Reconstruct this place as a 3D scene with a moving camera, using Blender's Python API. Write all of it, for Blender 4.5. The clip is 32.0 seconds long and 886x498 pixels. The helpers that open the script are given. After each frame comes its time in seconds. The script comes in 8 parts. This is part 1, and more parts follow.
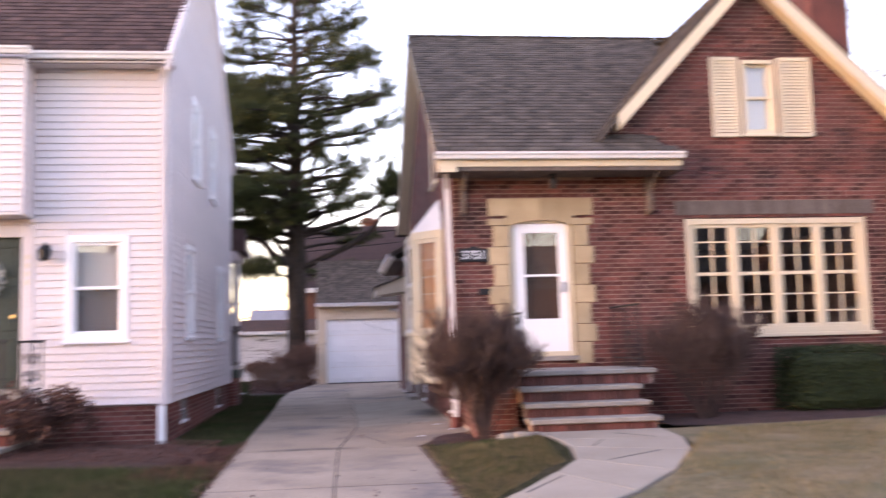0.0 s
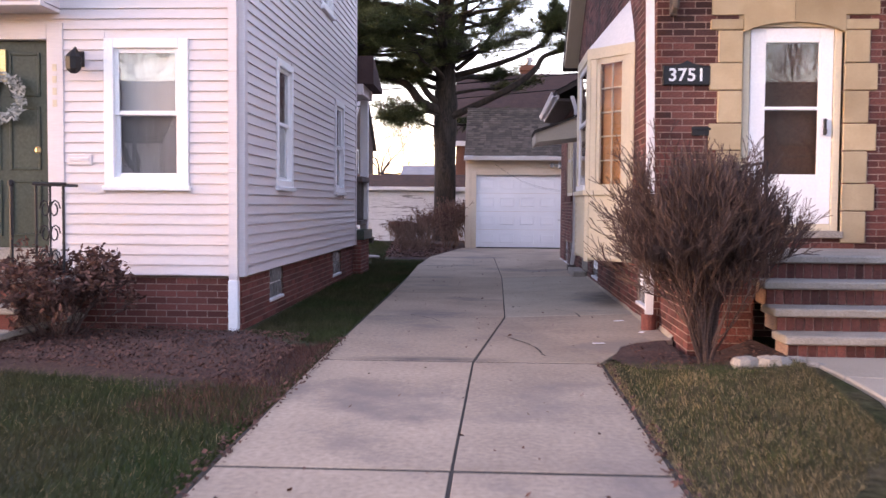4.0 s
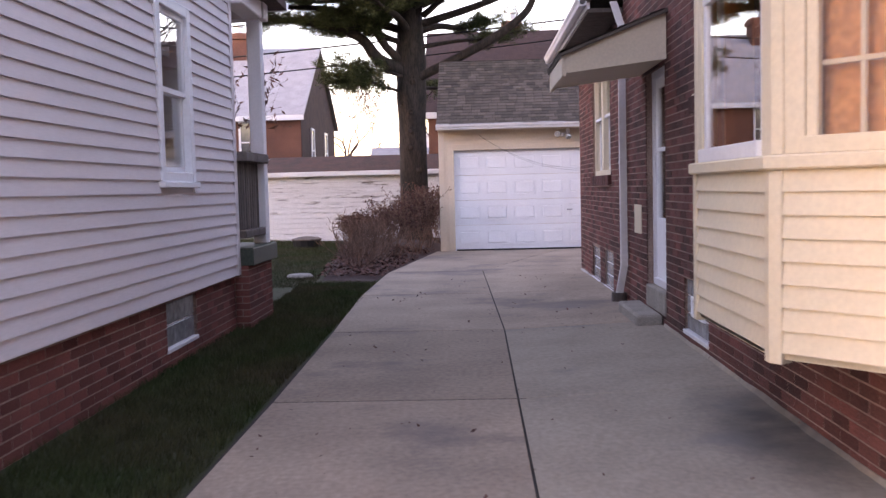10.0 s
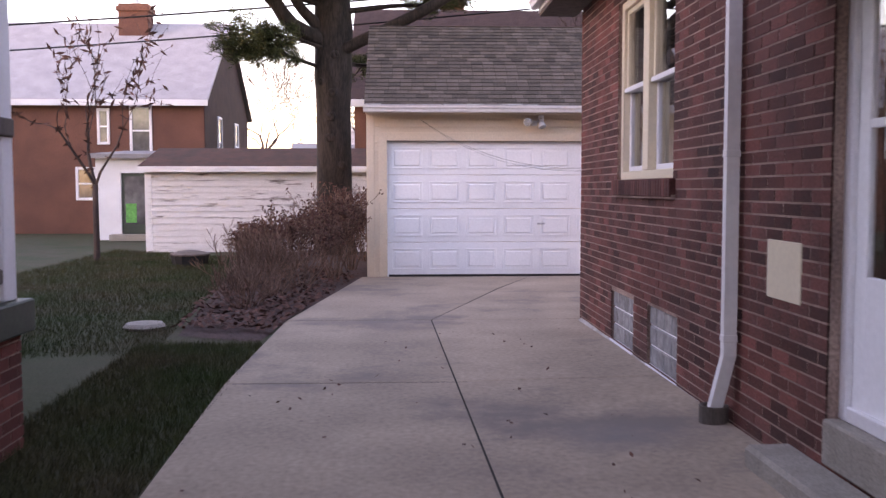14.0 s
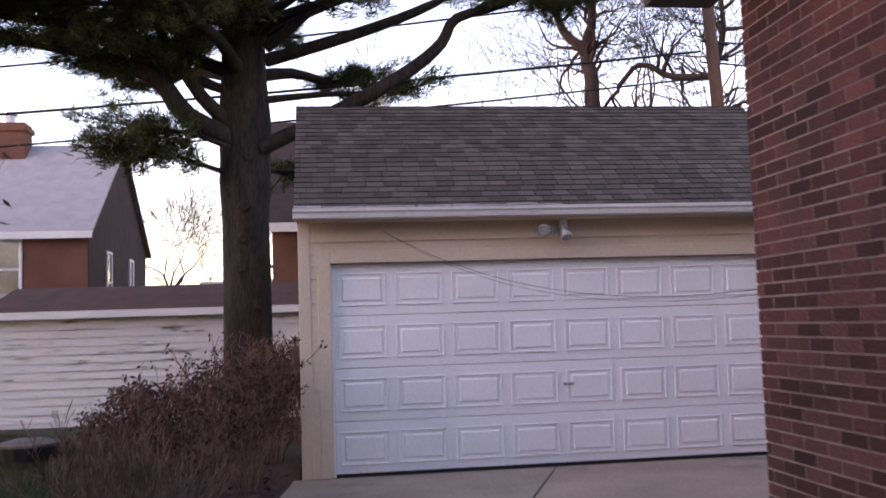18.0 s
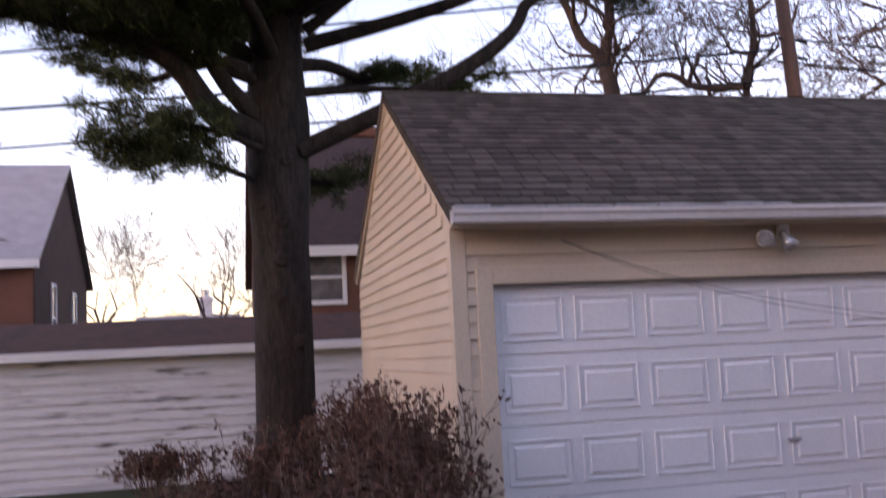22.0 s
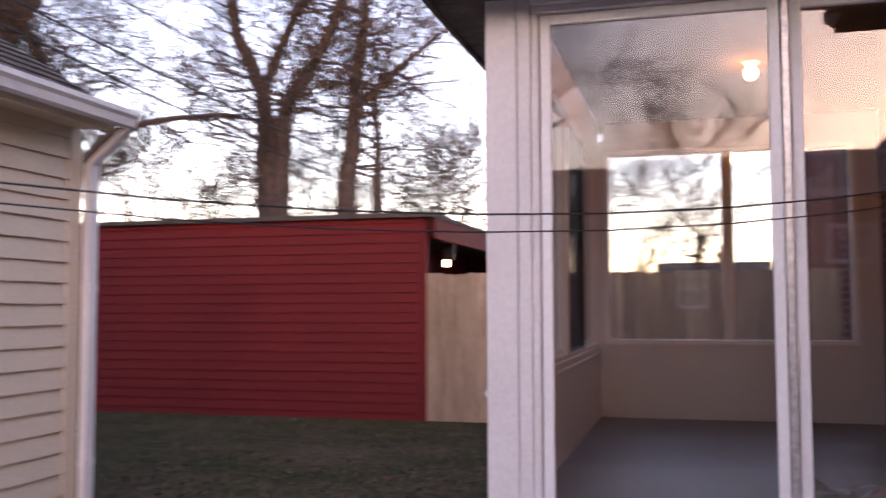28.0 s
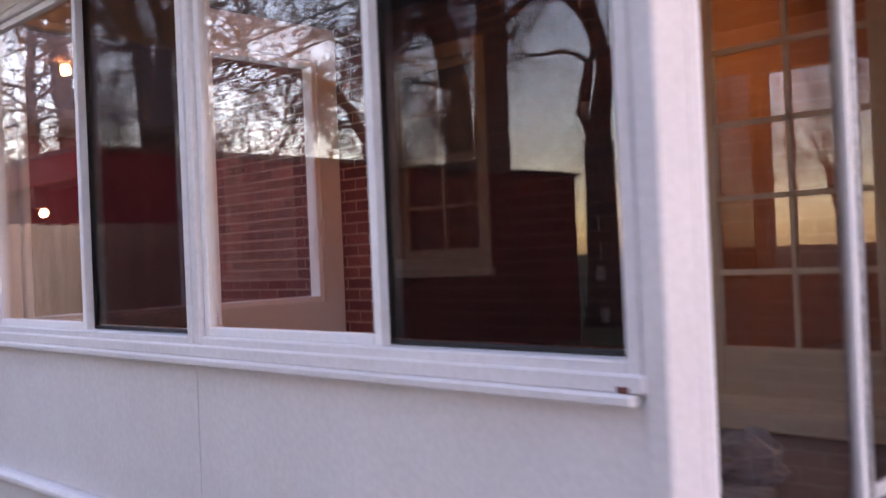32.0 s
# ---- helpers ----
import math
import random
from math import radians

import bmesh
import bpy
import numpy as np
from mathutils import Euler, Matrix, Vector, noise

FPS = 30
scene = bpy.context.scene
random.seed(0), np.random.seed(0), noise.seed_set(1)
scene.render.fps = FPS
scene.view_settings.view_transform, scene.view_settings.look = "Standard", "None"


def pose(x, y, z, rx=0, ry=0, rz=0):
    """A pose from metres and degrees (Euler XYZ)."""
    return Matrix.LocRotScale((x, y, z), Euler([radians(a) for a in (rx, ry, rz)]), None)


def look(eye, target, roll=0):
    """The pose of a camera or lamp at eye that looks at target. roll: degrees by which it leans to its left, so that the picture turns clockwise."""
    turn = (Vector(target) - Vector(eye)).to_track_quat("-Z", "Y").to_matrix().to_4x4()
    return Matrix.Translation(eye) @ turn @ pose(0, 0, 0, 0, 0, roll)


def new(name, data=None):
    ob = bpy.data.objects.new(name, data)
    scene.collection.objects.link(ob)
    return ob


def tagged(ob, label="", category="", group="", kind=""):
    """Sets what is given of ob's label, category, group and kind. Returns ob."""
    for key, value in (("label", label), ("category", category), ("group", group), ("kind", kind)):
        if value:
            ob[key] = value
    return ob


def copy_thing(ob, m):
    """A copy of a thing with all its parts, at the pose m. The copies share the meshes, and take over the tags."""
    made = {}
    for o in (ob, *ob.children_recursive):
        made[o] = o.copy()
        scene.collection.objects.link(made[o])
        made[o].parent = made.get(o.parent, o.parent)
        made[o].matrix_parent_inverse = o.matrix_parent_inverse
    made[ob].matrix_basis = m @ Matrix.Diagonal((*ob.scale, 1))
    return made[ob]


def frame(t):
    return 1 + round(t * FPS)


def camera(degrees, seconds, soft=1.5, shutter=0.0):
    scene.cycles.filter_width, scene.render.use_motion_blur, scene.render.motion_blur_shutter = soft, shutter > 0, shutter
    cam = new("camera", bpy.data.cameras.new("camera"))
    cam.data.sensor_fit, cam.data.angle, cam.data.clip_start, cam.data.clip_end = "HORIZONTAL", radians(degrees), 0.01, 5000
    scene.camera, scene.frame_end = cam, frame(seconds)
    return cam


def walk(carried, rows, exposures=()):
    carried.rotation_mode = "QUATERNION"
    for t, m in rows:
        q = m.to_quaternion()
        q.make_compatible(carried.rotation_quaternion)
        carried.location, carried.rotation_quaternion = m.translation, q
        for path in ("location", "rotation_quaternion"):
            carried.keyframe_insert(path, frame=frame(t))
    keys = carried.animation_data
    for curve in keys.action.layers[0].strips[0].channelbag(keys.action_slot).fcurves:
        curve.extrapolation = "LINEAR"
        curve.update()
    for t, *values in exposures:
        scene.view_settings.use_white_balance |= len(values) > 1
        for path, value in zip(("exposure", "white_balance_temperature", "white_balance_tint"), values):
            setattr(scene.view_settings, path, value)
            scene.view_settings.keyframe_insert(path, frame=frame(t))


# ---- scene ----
# ---------------------------------------------------------------- camera
cam = camera(51.0, 32.0, soft=1.4, shutter=0.6)
PATH = [
    (0, 0.883, -11.100, 1.282, 95.76, 1.51, -6.33),
    (0.5, 0.904, -10.784, 1.249, 94.03, -0.31, 1.14),
    (1, 0.921, -10.302, 1.209, 89.47, -0.63, 2.21),
    (1.5, 0.910, -9.743, 1.202, 87.49, 0.63, 0.23),
    (2, 0.950, -9.176, 1.219, 87.21, 0.74, 0.66),
    (2.5, 0.971, -8.611, 1.238, 87.21, 0.66, 1.32),
    (4.5, 1.048, -6.163, 1.287, 87.38, -0.15, 3.78),
    (5, 1.079, -5.544, 1.300, 89.32, 1.28, 4.51),
    (5.5, 1.027, -4.924, 1.308, 89.78, 1.15, 3.90),
    (6, 1.001, -4.270, 1.319, 88.33, 0.38, 1.23),
    (6.5, 0.936, -3.640, 1.321, 88.98, -0.07, -0.40),
    (7, 0.926, -3.011, 1.314, 87.86, 3.14, -1.69),
    (7.5, 0.897, -2.349, 1.318, 86.31, 2.42, -1.54),
    (8, 0.911, -1.728, 1.338, 85.81, 2.02, -1.65),
    (8.5, 0.909, -1.143, 1.380, 88.49, 2.00, 0.67),
    (9, 0.925, -0.533, 1.360, 90.83, 1.86, -0.15),
    (9.5, 0.905, 0.079, 1.355, 88.24, 0.96, 0.29),
    (10, 0.893, 0.694, 1.357, 86.27, 1.39, 1.94),
    (10.5, 0.856, 1.358, 1.358, 86.30, 1.42, 1.62),
    (11, 0.836, 2.031, 1.363, 87.09, 1.46, -2.55),
    (11.5, 0.812, 2.687, 1.374, 87.34, 1.12, -1.96),
    (12, 0.799, 3.358, 1.365, 88.12, 1.20, -1.49),
    (12.5, 0.795, 4.072, 1.365, 87.91, -0.35, -0.09),
    (13, 0.757, 4.702, 1.370, 86.74, 0.17, -1.39),
    (13.5, 0.703, 5.306, 1.386, 86.27, 0.13, -2.26),
    (15.5, 0.593, 7.828, 1.456, 87.59, 1.04, -4.62),
    (16, 0.527, 8.498, 1.480, 90.81, 0.93, -6.70),
    (16.5, 0.528, 9.183, 1.508, 93.40, 0.95, -7.08),
    (17, 0.485, 9.873, 1.527, 92.70, 0.96, -5.73),
    (17.5, 0.423, 10.527, 1.522, 93.20, 1.45, -6.50),
    (18, 0.308, 11.182, 1.522, 94.55, 1.85, -7.75),
    (18.5, 0.171, 11.794, 1.517, 96.76, 2.15, -8.17),
    (19, -0.090, 12.329, 1.526, 97.26, 1.78, -6.10),
    (19.5, -0.324, 12.858, 1.562, 98.42, 1.82, -8.20),
    (20, -0.628, 13.275, 1.617, 101.20, 1.40, -6.99),
    (20.5, -0.901, 13.557, 1.672, 103.21, 1.70, -8.50),
    (21, -1.181, 13.785, 1.710, 104.82, 3.36, -9.46),
    (21.5, -1.368, 13.921, 1.702, 101.21, 2.79, -10.85),
    (22, -1.493, 13.997, 1.673, 96.34, 2.79, -12.96),
    (22.5, -1.560, 14.015, 1.636, 91.88, 2.00, -14.86),
    (23, -1.554, 14.022, 1.591, 90.41, 2.02, -17.34),
    (23.5, -1.572, 14.004, 1.532, 94.43, 2.01, -22.67),
    (24, -1.480, 14.061, 1.475, 93.81, 1.40, -30.17),
    (24.4, -1.225, 14.186, 1.439, 93.54, 2.01, -37.79),
    (24.5, -1.159, 14.225, 1.431, 93.50, 2.00, -39.29),
    (25, -0.820, 14.570, 1.315, 94.10, 0.18, -43.85),
    (25.5, -0.472, 14.965, 1.322, 92.12, -0.26, -51.85),
    (27.5, 1.112, 16.614, 1.487, 93.94, 0.13, -62.16),
    (28, 1.292, 17.072, 1.481, 93.59, 0.19, -74.84),
    (28.5, 1.356, 17.566, 1.456, 93.33, -1.28, -82.18),
    (29, 1.466, 18.141, 1.395, 89.73, -2.34, -89.35),
    (29.5, 1.644, 18.617, 1.395, 88.09, -2.84, -95.78),
    (30, 1.952, 19.003, 1.386, 85.70, -1.71, -109.88),
    (30.5, 2.382, 19.277, 1.410, 85.39, 1.63, -119.58),
    (31, 2.872, 19.442, 1.404, 87.65, 3.97, -127.75),
    (31.5, 3.385, 19.486, 1.442, 88.56, 3.68, -131.88),
    (32, 3.943, 19.498, 1.443, 90.45, 2.43, -135.81),
]

EXPOSURES = [(0.0, 2.8, 7900, 45), (1.0, 2.45, 7700, 42), (2.0, 2.56, 7700, 43), (5.0, 2.85, 7800, 45), (7.0, 3.0, 7800, 45), (8.0, 2.95, 7900, 43), (9.0, 2.8, 7900, 44), (11.0, 3.2, 8400, 47), (13.0, 3.1, 8400, 48), (16.0, 2.58, 7900, 47), (18.0, 2.2, 7800, 46), (20.0, 2.0, 7600, 45), (21.0, 1.85, 7500, 45), (23.0, 2.0, 7900, 50), (25.0, 2.05, 7900, 47), (28.0, 2.4, 7800, 46), (29.0, 1.97, 7800, 48), (30.0, 2.56, 7900, 47), (31.0, 2.65, 7900, 44), (32.0, 3.0, 7800, 43)]
walk(cam, [(t, pose(*p)) for t, *p in PATH], EXPOSURES)

# ---------------------------------------------------------------- world, sun
SUN_AZ, SUN_EL = radians(254), radians(12.0)
world = bpy.data.worlds.new("dusk_sky")
scene.world = world
world.use_nodes = True
wt = world.node_tree
sky = wt.nodes.new("ShaderNodeTexSky")
sky.sky_type = "NISHITA"
sky.sun_disc = False
sky.sun_elevation, sky.sun_rotation = SUN_EL, SUN_AZ
sky.air_density, sky.dust_density, sky.ozone_density = 1.1, 0.5, 1.6
wt.nodes["Background"].inputs["Strength"].default_value = 0.15
wt.links.new(sky.outputs[0], wt.nodes["Background"].inputs["Color"])
sun = new("sun", bpy.data.lights.new("sun", "SUN"))
sun.data.energy, sun.data.angle, sun.data.color = 0.01, radians(20), (1.0, 0.78, 0.62)
sun.matrix_world = look((0, 0, 0), (-math.sin(SUN_AZ), -math.cos(SUN_AZ), -math.tan(SUN_EL)))


# ---------------------------------------------------------------- geometry helpers
class G:
    """Collects corners and faces of one mesh."""

    def __init__(self):
        self.v, self.f = [], []

    def add(self, vs, fs):
        n = len(self.v)
        self.v.extend(vs)
        self.f.extend([tuple(n + i for i in f) for f in fs])
        return self

    def box(self, x0, y0, z0, x1, y1, z1, m=None):
        vs = [(x, y, z) for z in (z0, z1) for y in (y0, y1) for x in (x0, x1)]
        if m is not None:
            vs = [tuple(m @ Vector(p)) for p in vs]
        return self.add(vs, [(0, 2, 3, 1), (4, 5, 7, 6), (0, 1, 5, 4), (2, 6, 7, 3), (0, 4, 6, 2), (1, 3, 7, 5)])

    def rbox(self, x0, y0, z0, x1, y1, z1, c=0.006, m=None):
        """A box with chamfered edges."""
        lo, hi = (x0, y0, z0), (x1, y1, z1)
        c = min(c, *[(h - l) * 0.45 for l, h in zip(lo, hi)])
        vs, idx = [], {}
        for s in [(a, b, d) for a in (0, 1) for b in (0, 1) for d in (0, 1)]:
            for ax in range(3):
                p = [(hi[k] if s[k] else lo[k]) + (0 if k == ax else (-c if s[k] else c)) for k in range(3)]
                idx[s, ax] = len(vs)
                vs.append(tuple(p))
        fs = []
        for ax in range(3):
            b, d = [k for k in range(3) if k != ax]
            for side in (0, 1):
                ring = []
                for q in ((0, 0), (1, 0), (1, 1), (0, 1)):
                    s = [0, 0, 0]
                    s[ax], s[b], s[d] = side, q[0], q[1]
                    ring.append(idx[tuple(s), ax])
                fs.append(tuple(ring if (side == 1) == (ax != 1) else ring[::-1]))
            for q in ((0, 0), (1, 0), (1, 1), (0, 1)):
                s0, s1 = [0, 0, 0], [0, 0, 0]
                s0[b], s0[d] = s1[b], s1[d] = q
                s1[ax] = 1
                s0, s1 = tuple(s0), tuple(s1)
                fs.append((idx[s0, b], idx[s1, b], idx[s1, d], idx[s0, d]))
        for s in [(a, b, d) for a in (0, 1) for b in (0, 1) for d in (0, 1)]:
            fs.append((idx[s, 0], idx[s, 1], idx[s, 2]))
        if m is not None:
            vs = [tuple(m @ Vector(p)) for p in vs]
        return self.add(vs, fs)

    def prism(self, poly, axis, a, b):
        """A polygon in the two other axes, drawn out along an axis."""
        n = len(poly)

        def at(p, w):
            q = list(p)
            q.insert(axis, w)
            return tuple(q)
        vs = [at(p, a) for p in poly] + [at(p, b) for p in poly]
        fs = [tuple(range(n))[::-1], tuple(range(n, 2 * n))] + [(i, (i + 1) % n, n + (i + 1) % n, n + i) for i in range(n)]
        return self.add(vs, fs)

    def tube(self, pts, radii, n=6, cap=True):
        """A tube through points, with a radius at each."""
        pts = [Vector(p) for p in pts]
        vs, fs = [], []
        run = pts[-1] - pts[0]
        low = min(range(3), key=lambda k: abs(run[k]))
        ref = Vector([1.0 if k == low else 0.13 * k for k in range(3)])
        for i, p in enumerate(pts):
            d = (pts[min(i + 1, len(pts) - 1)] - pts[max(i - 1, 0)])
            d = d.normalized() if d.length > 1e-9 else Vector((0, 0, 1))
            a = d.cross(ref).normalized()
            b = d.cross(a)
            r = radii[i] if isinstance(radii, (list, tuple)) else radii
            for k in range(n):
                w = 2 * math.pi * k / n
                vs.append(tuple(p + (a * math.cos(w) + b * math.sin(w)) * r))
        for i in range(len(pts) - 1):
            for k in range(n):
                fs.append((i * n + k, i * n + (k + 1) % n, (i + 1) * n + (k + 1) % n, (i + 1) * n + k))
        if cap:
            fs.append(tuple(range(n)))
            fs.append(tuple(range((len(pts) - 1) * n, len(pts) * n))[::-1])
        return self.add(vs, fs)

    def lathe(self, cx, cy, prof, n=12):
        vs, fs = [], []
        for r, z in prof:
            for k in range(n):
                w = 2 * math.pi * k / n
                vs.append((cx + r * math.cos(w), cy + r * math.sin(w), z))
        for i in range(len(prof) - 1):
            for k in range(n):
                fs.append((i * n + k, i * n + (k + 1) % n, (i + 1) * n + (k + 1) % n, (i + 1) * n + k))
        fs.append(tuple(range(n))[::-1])
        fs.append(tuple(range((len(prof) - 1) * n, len(prof) * n)))
        return self.add(vs, fs)

    def quad(self, *p):
        return self.add([tuple(q) for q in p], [tuple(range(len(p)))])

    def mesh(self, name, fix=True):
        me = bpy.data.meshes.new(name)
        me.from_pydata(self.v, [], self.f)
        if fix and len(self.f) < 60000:
            bm = bmesh.new()
            bm.from_mesh(me)
            bmesh.ops.recalc_face_normals(bm, faces=bm.faces)
            bm.to_mesh(me)
            bm.free()
        me.update()
        return me


ORIGIN = {}


def thing(name, p, label, category, group="", kind=""):
    """An Empty at the thing's base, for its parts."""
    ob = new(name)
    ob.location = p
    ob.empty_display_size = 0.1
    ORIGIN[ob.name] = Vector(p)
    return tagged(ob, label, category, group, kind)


def part(name, g, material, parent=None, label="", smooth=False, kind=""):
    """Links geometry as one mesh object under a thing or a part, at its place in the world."""
    me = g if isinstance(g, bpy.types.Mesh) else g.mesh(name)
    if not me.materials:
        me.materials.append(material)
    if smooth:
        me.polygons.foreach_set("use_smooth", [True] * len(me.polygons))
    ob = new(name, me)
    if parent is not None:
        ob.parent = parent
        ob.matrix_parent_inverse = Matrix.Translation(-ORIGIN.get(parent.name, Vector((0, 0, 0))))
    return tagged(ob, label, kind=kind)


def solid(name, g, material, label, category, group="", kind="", smooth=False):
    """A top-level thing of one mesh."""
    return tagged(part(name, g, material, None, label, smooth), label, category, group, kind)


def piece(name, me, parent, p, turn=None):
    """One small piece on shared mesh data, at a place."""
    ob = new(name, me)
    ob.parent = parent
    ob.matrix_parent_inverse = Matrix.Translation(-ORIGIN.get(parent.name, Vector((0, 0, 0))))
    ob.location = p
    if turn is not None:
        ob.rotation_euler = turn
    return ob


# ---------------------------------------------------------------- materials
MATS = {}


def mat(name, col, col2=None, rough=0.7, scale=3.0, fine=60.0, bump=0.15, metal=0.0, rnd=0.0, stain=None, stain_at=0.62, detail=6.0, spec=0.3, stretch=None, fine_mix=0.25):
    """A surface: two colours mixed by broad noise, fine grain, stains, a little relief, and a shift from piece to piece."""
    m = bpy.data.materials.new(name)
    m.use_nodes = True
    nt = m.node_tree
    N, L = nt.nodes, nt.links
    bs = N["Principled BSDF"]
    bs.inputs["Roughness"].default_value = rough
    bs.inputs["Metallic"].default_value = metal
    bs.inputs["Specular IOR Level"].default_value = spec
    tc = N.new("ShaderNodeTexCoord")
    vec = tc.outputs["Object"]
    if stretch:
        mp = N.new("ShaderNodeMapping")
        mp.inputs["Scale"].default_value = stretch
        L.new(vec, mp.inputs["Vector"])
        vec = mp.outputs["Vector"]
    n1 = N.new("ShaderNodeTexNoise")
    n1.inputs["Scale"].default_value, n1.inputs["Detail"].default_value = scale, detail
    L.new(vec, n1.inputs["Vector"])
    n2 = N.new("ShaderNodeTexNoise")
    n2.inputs["Scale"].default_value, n2.inputs["Detail"].default_value = fine, 4.0
    L.new(vec, n2.inputs["Vector"])
    ramp = N.new("ShaderNodeMapRange")
    ramp.inputs["From Min"].default_value, ramp.inputs["From Max"].default_value = 0.32, 0.68
    L.new(n1.outputs["Fac"], ramp.inputs["Value"])
    mix = N.new("ShaderNodeMix")
    mix.data_type = "RGBA"
    mix.inputs["A"].default_value = (*col, 1)
    mix.inputs["B"].default_value = (*(col2 or tuple(c * 0.8 for c in col)), 1)
    L.new(ramp.outputs["Result"], mix.inputs["Factor"])
    out = mix.outputs["Result"]
    g = N.new("ShaderNodeMapRange")
    g.inputs["From Min"].default_value, g.inputs["From Max"].default_value = 0.3, 0.7
    g.inputs["To Min"].default_value, g.inputs["To Max"].default_value = 1 - fine_mix, 1 + fine_mix
    L.new(n2.outputs["Fac"], g.inputs["Value"])
    val = g.outputs["Result"]
    if rnd:
        oi, ge = N.new("ShaderNodeObjectInfo"), N.new("ShaderNodeNewGeometry")
        ad, fr = N.new("ShaderNodeMath"), N.new("ShaderNodeMath")
        fr.operation = "FRACT"
        L.new(oi.outputs["Random"], ad.inputs[0])
        L.new(ge.outputs["Random Per Island"], ad.inputs[1])
        L.new(ad.outputs[0], fr.inputs[0])
        rr = N.new("ShaderNodeMapRange")
        rr.inputs["To Min"].default_value, rr.inputs["To Max"].default_value = 1 - rnd, 1 + rnd
        L.new(fr.outputs[0], rr.inputs["Value"])
        mu = N.new("ShaderNodeMath")
        mu.operation = "MULTIPLY"
        L.new(val, mu.inputs[0])
        L.new(rr.outputs["Result"], mu.inputs[1])
        val = mu.outputs[0]
    hs = N.new("ShaderNodeHueSaturation")
    L.new(out, hs.inputs["Color"])
    L.new(val, hs.inputs["Value"])
    out = hs.outputs["Color"]
    if stain:
        n3 = N.new("ShaderNodeTexNoise")
        n3.inputs["Scale"].default_value, n3.inputs["Detail"].default_value = scale * 0.45, 8.0
        n3.inputs["Roughness"].default_value = 0.65
        L.new(vec, n3.inputs["Vector"])
        r3 = N.new("ShaderNodeMapRange")
        r3.inputs["From Min"].default_value, r3.inputs["From Max"].default_value = stain_at, stain_at + 0.1
        L.new(n3.outputs["Fac"], r3.inputs["Value"])
        mx = N.new("ShaderNodeMix")
        mx.data_type = "RGBA"
        L.new(r3.outputs["Result"], mx.inputs["Factor"])
        L.new(out, mx.inputs["A"])
        mx.inputs["B"].default_value = (*stain, 1)
        out = mx.outputs["Result"]
    L.new(out, bs.inputs["Base Color"])
    if bump:
        bp = N.new("ShaderNodeBump")
        bp.inputs["Strength"].default_value, bp.inputs["Distance"].default_value = bump, 0.01
        L.new(n2.outputs["Fac"], bp.inputs["Height"])
        L.new(bp.outputs["Normal"], bs.inputs["Normal"])
    MATS[name] = m
    return m


def glass_mat(name, tint=(1, 1, 1), rough=0.0, base=0.10, edge=0.85):
    """Clear sheet glass: see-through, with gloss that grows towards grazing."""
    m = bpy.data.materials.new(name)
    m.use_nodes = True
    nt = m.node_tree
    N, L = nt.nodes, nt.links
    N.remove(N["Principled BSDF"])
    lw, tr, gl, mx = N.new("ShaderNodeLayerWeight"), N.new("ShaderNodeBsdfTransparent"), N.new("ShaderNodeBsdfGlossy"), N.new("ShaderNodeMixShader")
    lw.inputs["Blend"].default_value = 0.5
    pw, ma = N.new("ShaderNodeMath"), N.new("ShaderNodeMath")
    pw.operation, ma.operation = "POWER", "MULTIPLY_ADD"
    pw.inputs[1].default_value = 3.5
    ma.inputs[1].default_value, ma.inputs[2].default_value = edge, base
    L.new(lw.outputs["Facing"], pw.inputs[0])
    L.new(pw.outputs[0], ma.inputs[0])
    tr.inputs["Color"].default_value = (*tint, 1)
    gl.inputs["Roughness"].default_value = rough
    L.new(ma.outputs[0], mx.inputs[0])
    L.new(tr.outputs[0], mx.inputs[1])
    L.new(gl.outputs[0], mx.inputs[2])
    L.new(mx.outputs[0], N["Material Output"].inputs[0])
    return m


def glow_mat(name, col, strength):
    m = bpy.data.materials.new(name)
    m.use_nodes = True
    b = m.node_tree.nodes["Principled BSDF"]
    b.inputs["Base Color"].default_value = (*col, 1)
    b.inputs["Emission Color"].default_value = (*col, 1)
    b.inputs["Emission Strength"].default_value = strength
    return m


M_BRICK = mat("brick_red", (0.165, 0.051, 0.040), (0.080, 0.034, 0.030), 0.85, 1.7, 70, 0.45, rnd=0.5, fine_mix=0.35, stain=(0.15, 0.075, 0.06), stain_at=0.66)
M_MORTAR = mat("mortar_grey", (0.36, 0.245, 0.20), (0.20, 0.13, 0.11), 0.95, 2.2, 60, 0.5, fine_mix=0.35)
M_NBRICK = mat("brick_foundation", (0.20, 0.062, 0.048), (0.15, 0.048, 0.04), 0.9, 1.5, 90, 0.3, rnd=0.35)
M_SIDING = mat("siding_pinkish_white", (0.70, 0.632, 0.63), (0.645, 0.58, 0.58), 0.55, 0.7, 30, 0.04, fine_mix=0.04, stretch=(0.4, 0.4, 3))
M_WHITE = mat("paint_white", (0.86, 0.86, 0.87), (0.81, 0.81, 0.82), 0.45, 1.2, 40, 0.05, fine_mix=0.04)
M_WHITE_OLD = mat("paint_white_worn", (0.76, 0.74, 0.75), (0.68, 0.66, 0.67), 0.55, 1.6, 50, 0.03, fine_mix=0.05, stain=(0.45, 0.40, 0.36), stain_at=0.72)
M_CREAM = mat("paint_cream", (0.69, 0.59, 0.435), (0.63, 0.535, 0.39), 0.5, 1.0, 40, 0.06, fine_mix=0.05)
M_TAN = mat("siding_tan", (0.66, 0.545, 0.42), (0.60, 0.49, 0.375), 0.55, 0.9, 40, 0.06, fine_mix=0.06)
